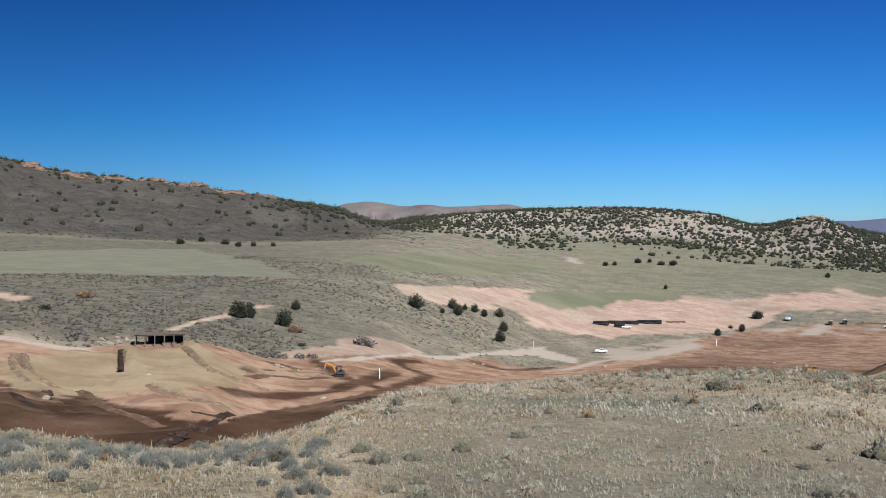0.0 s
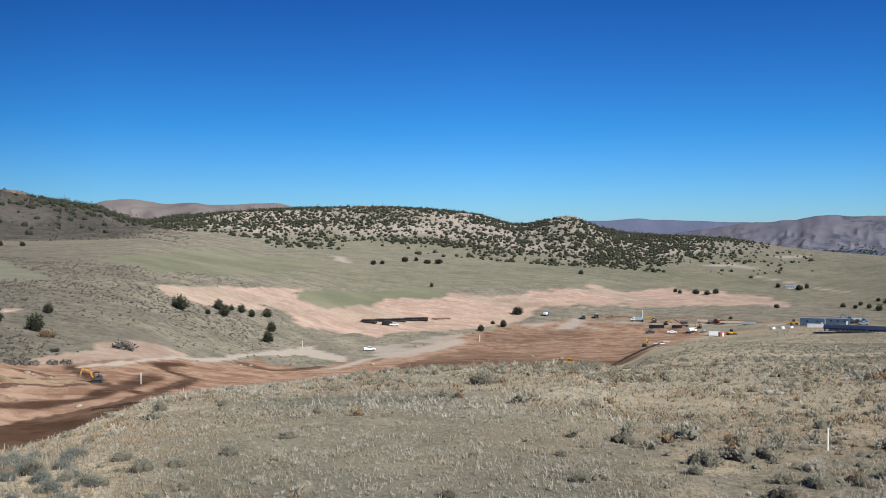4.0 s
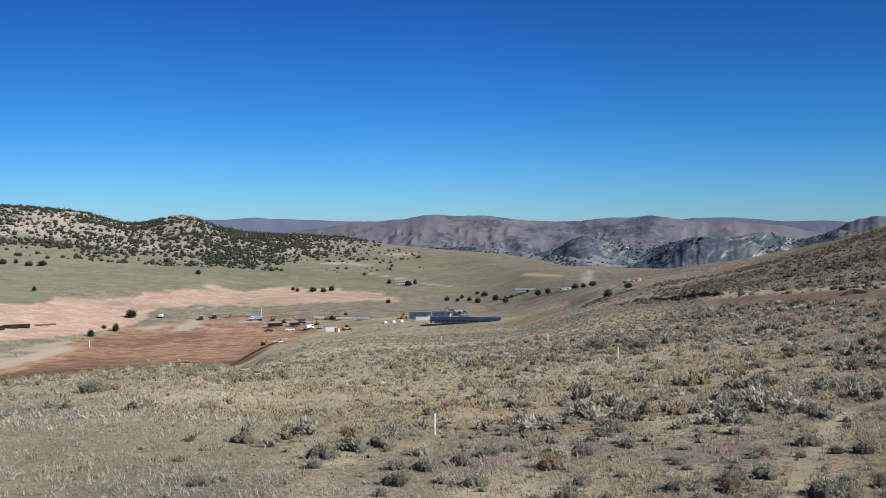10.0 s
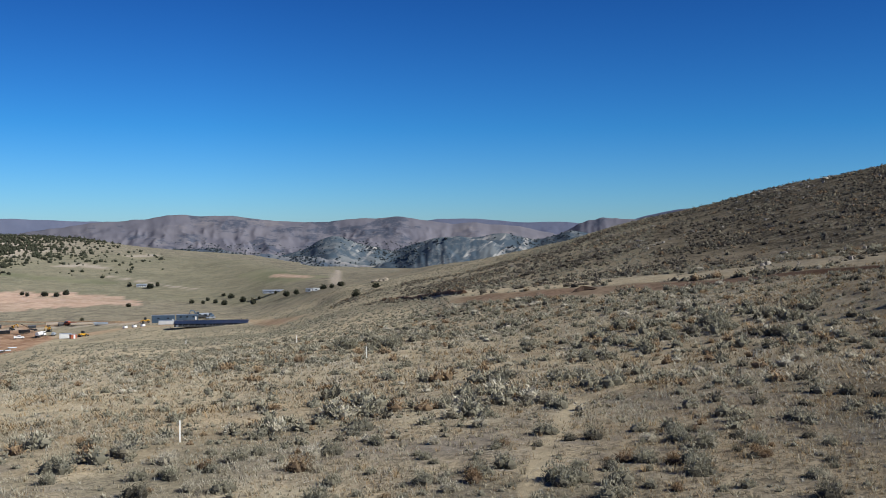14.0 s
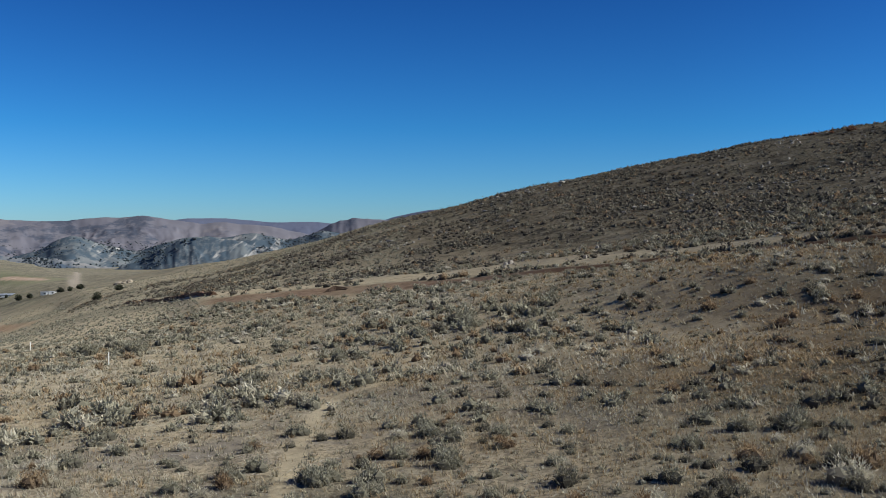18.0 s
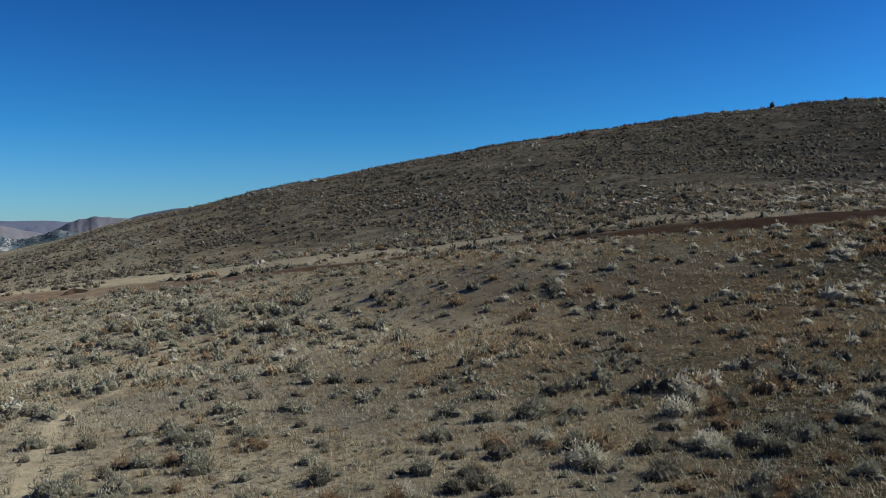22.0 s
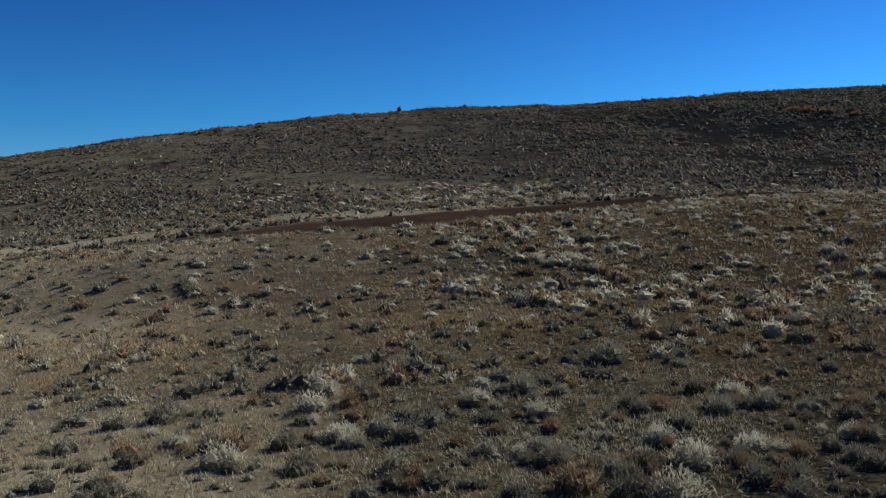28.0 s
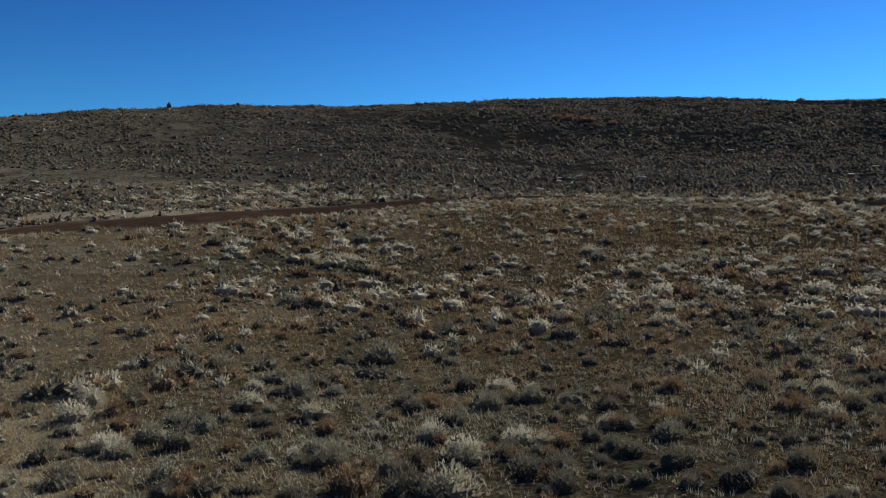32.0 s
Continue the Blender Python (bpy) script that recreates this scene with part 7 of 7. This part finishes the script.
# ledges of the western hill
rr = np.random.default_rng(31)
for k in range(190):
    b = -22.4 + k * 0.068 + rr.uniform(-0.06, 0.06)
    low = rr.uniform(0, 1)
    r = float(line_at(CREST, np.array([b]))[0][0]) * (0.965 - 0.03 * low)
    size = rr.uniform(5, 9) * (0.7 + 0.3 * math.sin(k * 0.21)) * (1 - 0.35 * low)
    boulder(RED_ROCKS if rr.uniform() < 0.75 else BROWN_ROCKS, k, b, r, (size * rr.uniform(1.2, 2.6), size * 0.9, size * rr.uniform(0.8, 1.4)), -b + rr.uniform(-25, 25), "orange sandstone ledge along the hill's crest", "rock_ledge", "crest ledges", 0.08)
for k in range(34):
    b = rr.choice((rr.uniform(-0.5, 4.5), rr.uniform(8, 10.5), rr.uniform(19.2, 20.6)))
    r = float(line_at(CREST, np.array([b]))[0][0]) * rr.uniform(0.965, 1.0)
    s = rr.uniform(5, 9)
    boulder(RED_ROCKS if b < 12 else PALE_ROCKS, k, b, r, (s * 2.0, s * 0.8, s * 0.7), -b, "sandstone ledge near the wooded ridge's top", "rock_ledge", "ridge ledges", 0.1)
for k in range(7):
    b, r = 44.82, 537.5
    boulder(PALE_ROCKS, k, b + rr.uniform(-0.4, 0.4), r + rr.uniform(-4, 4), (rr.uniform(2, 4), rr.uniform(2, 4), rr.uniform(1.5, 4.2)), rr.uniform(0, 90), "pale rock outcrop on the sage slope", "rock_outcrop", "pale outcrop")
# turned soil along the cut of the hillside track
for k, (line, wide, high, mat) in enumerate((([(55.73, 160.9), (56.19, 163.2), (56.95, 162.6)], 0.8, 0.8, DARK_SOIL), ([(45.02, 307.4), (47.28, 261.7), (49.60, 206.8)], 0.9, 0.6, BROWN_SOIL))):
    soil_ridge(line, wide, high, mat, "dark soil pushed up at the end of the hillside track", 460 + k)
# rocks of the eastern hillside
for k, (place, n, s) in enumerate((((67.14, 363.2), 9, 3.2), ((59.22, 357.4), 7, 2.2), ((73.06, 241.5), 5, 1.9), ((78.39, 206.1), 8, 1.3), ((80.49, 240.6), 9, 1.5), ((86.69, 164.7), 5, 1.8),
                                   ((86.66, 162.0), 5, 1.7), ((80.18, 238.8), 8, 1.4), ((89.31, 149.1), 4, 1.6), ((83.04, 272.0), 7, 1.5), ((101.33, 256.8), 4, 1.4), ((66.03, 283.5), 6, 1.2),
                                   ((101.20, 253.6), 5, 1.3), ((86.68, 161.4), 5, 1.5), ((122.48, 204.0), 5, 1.2), ((125.16, 197.9), 4, 1.0), ((86.74, 163.4), 6, 1.5), ((115.70, 211.7), 6, 1.4))):
    for q in range(n):
        b, r = place[0] + rr.normal(0, 0.55) * (1 + 0.1 * n), place[1] * (1 + rr.normal(0, 0.012))
        z = rr.uniform(0.3, 0.75) * s
        boulder(GREY_ROCKS, q, b, r, (z * rr.uniform(1.2, 2.2), z, z * 0.8), -b + rr.uniform(-25, 25), "grey-brown rock in an outcrop on the hillside", "hillside_rock", "hillside outcrops")
for k in range(110):
    b = rr.uniform(58, 134)
    near, top = float(line_at(BASIN_FAR, np.array([b]))[0][0]), float(line_at(CREST, np.array([b]))[0][0])
    z = rr.uniform(0.5, 1.5)
    boulder(GREY_ROCKS, k, b, near * 1.1 + (top - near * 1.1) * rr.uniform(0.05, 0.95), (z * rr.uniform(1.4, 3.0), z, z * 0.7), -b + rr.uniform(-30, 30), "grey-brown rock lying among the hillside scrub", "hillside_rock", "hillside rocks")
# shrubs and small trees along the skyline
for k, (place, wide, mat, label) in enumerate((((115.52, 322.7), 3.8, THICKET, "rust-red shrub thicket on the hillside"), ((116.30, 321.7), 4.5, THICKET, "rust-red shrub thicket on the hillside"), ((117.24, 320.1), 4.5, THICKET, "rust-red shrub thicket on the hillside"),
        ((118.64, 315.8), 3.0, THICKET, "rust-red shrub thicket on the hillside"), ((82.24, 348.3), 2.5, THICKET, "rust-red shrub on the skyline"), ((84.14, 330.7), 3.4, THICKET, "rust-red shrub on the skyline"), ((83.19, 336.1), 2.0, THICKET, "rust-red shrub on the skyline"),
        ((86.39, 334.9), 2.7, THICKET, "rust-red shrub on the skyline"), ((128.43, 380.5), 3.0, THICKET, "rust-red shrub on the skyline"))):
    round_shrub(k + 30, *place, wide, mat, label, tall=0.7)
juniper(3, 94.12, 364.1, 2.0, 2.8, "small dark tree on the bare skyline", "skyline trees")
juniper(4, 97.79, 355.9, 1.4, 1.7, "small dark tree on the bare skyline", "skyline trees")
juniper(2, 125.64, 372.9, 1.4, 1.4, "small dark tree on the bare skyline", "skyline trees")
# larger shrubs that stand out on the slopes: (bearing, range, width)
def stand(kind, rows, tall=0.9):
    for k, (bearing, rng, wide) in enumerate(rows):
        shrub(kind, k + int(bearing), math.sin(radians(bearing)) * rng, math.cos(radians(bearing)) * rng, wide, tall)


stand('sage', [(115.59, 66.0, 1.32), (111.79, 64.4, 1.16), (105.90, 54.9, 1.98), (94.13, 52.3, 1.25), (86.71, 61.1, 0.98), (109.73, 53.2, 1.06), (114.51, 44.7, 1.43), (116.40, 43.8, 1.05), (121.99, 37.5, 1.50), (95.02, 41.9, 1.34), (90.04, 38.9, 0.93), (99.30, 36.4, 1.02), (130.93, 64.9, 1.04), (121.02, 63.9, 1.02), (127.56, 56.2, 1.12), (128.72, 51.4, 1.03), (102.74, 35.8, 1.58), (119.53, 39.1, 0.94), (96.84, 54.1, 1.30), (120.08, 88.5, 1.59), (117.91, 95.1, 1.71), (104.61, 100.8, 2.02)])
stand('rust', [(94.13, 55.8, 0.89), (121.66, 45.8, 1.47), (127.88, 42.3, 1.01), (107.03, 33.6, 1.08), (111.62, 79.9, 2.24), (86.71, 61.8, 0.99), (100.23, 61.2, 0.98), (104.94, 68.2, 1.09)])
stand('pale', [(115.00, 37.3, 0.89), (109.43, 31.7, 0.89), (121.33, 65.4, 1.31), (102.11, 42.0, 1.35), (130.97, 44.6, 0.89), (103.51, 91.9, 1.66), (101.78, 90.3, 1.44), (113.51, 104.8, 1.68), (117.29, 98.0, 1.76), (120.54, 96.0, 1.34), (128.08, 106.5, 1.70), (127.09, 89.1, 1.60), (105.09, 88.8, 1.42)])
stand('sage', [(76.65, 46.4, 1.30), (61.61, 45.5, 1.09), (82.72, 83.9, 1.68), (85.57, 68.3, 1.09), (91.78, 65.8, 1.05), (90.26, 47.6, 1.14), (101.13, 46.8, 1.50), (98.03, 44.2, 1.06), (102.25, 36.5, 1.32), (67.57, 50.4, 1.21), (70.99, 75.5, 1.21), (72.55, 80.3, 1.61), (63.70, 91.1, 2.19), (58.13, 101.2, 2.43), (60.79, 90.1, 2.16)])
stand('rust', [(94.21, 51.1, 1.23), (86.67, 60.9, 0.97), (80.81, 76.7, 1.53), (96.57, 53.6, 0.86), (100.28, 61.1, 0.98), (93.61, 48.5, 0.97), (90.57, 47.6, 0.76), (76.98, 83.4, 1.33)])
stand('pale', [(83.67, 77.9, 1.25), (84.31, 36.9, 1.62), (74.10, 33.6, 0.94), (89.64, 39.5, 0.63), (98.29, 77.0, 1.39), (62.95, 66.7, 0.80)])
stand('sage', [(47.24, 38.5, 0.92), (31.97, 43.0, 0.69), (46.13, 68.0, 0.82), (54.04, 48.7, 1.17), (61.32, 45.9, 1.10), (63.33, 95.4, 3.05), (66.71, 84.2, 2.02), (49.47, 57.2, 0.69), (37.86, 51.9, 0.83), (45.49, 114.4, 2.74), (42.94, 120.0, 3.36), (52.15, 124.1, 2.48), (59.53, 85.4, 2.05), (56.50, 80.3, 1.93), (43.57, 52.8, 1.48), (39.12, 54.3, 1.30)])
stand('pale', [(34.42, 40.1, 0.80), (48.68, 36.9, 0.89), (54.34, 58.9, 1.41), (50.58, 51.4, 1.03), (31.07, 48.9, 1.17), (32.89, 51.8, 0.83)])
stand('rust', [(38.97, 63.0, 0.76), (28.84, 54.2, 0.87), (51.84, 45.8, 0.73), (40.40, 100.9, 1.41)])
stand('sage', [(-22.79, 59.2, 1.42), (-21.15, 51.7, 1.24), (-19.19, 36.1, 0.72), (-12.69, 39.4, 0.63), (-8.37, 38.3, 0.77), (-4.59, 45.0, 1.08), (-7.43, 40.4, 0.81), (-1.72, 43.1, 0.86), (1.15, 45.5, 1.09), (4.18, 52.5, 1.05), (-1.40, 38.2, 0.76), (-3.00, 36.7, 0.73), (15.30, 92.0, 2.21), (-2.68, 77.0, 1.54), (0.67, 75.3, 1.20), (-22.39, 42.7, 1.02), (-7.11, 49.7, 0.99), (-17.74, 48.1, 0.96)])
stand('pale', [(3.86, 44.1, 0.71), (2.75, 39.0, 0.62), (5.14, 37.2, 0.74), (21.91, 41.2, 0.99), (21.34, 70.9, 1.42), (-0.76, 90.6, 1.09)])
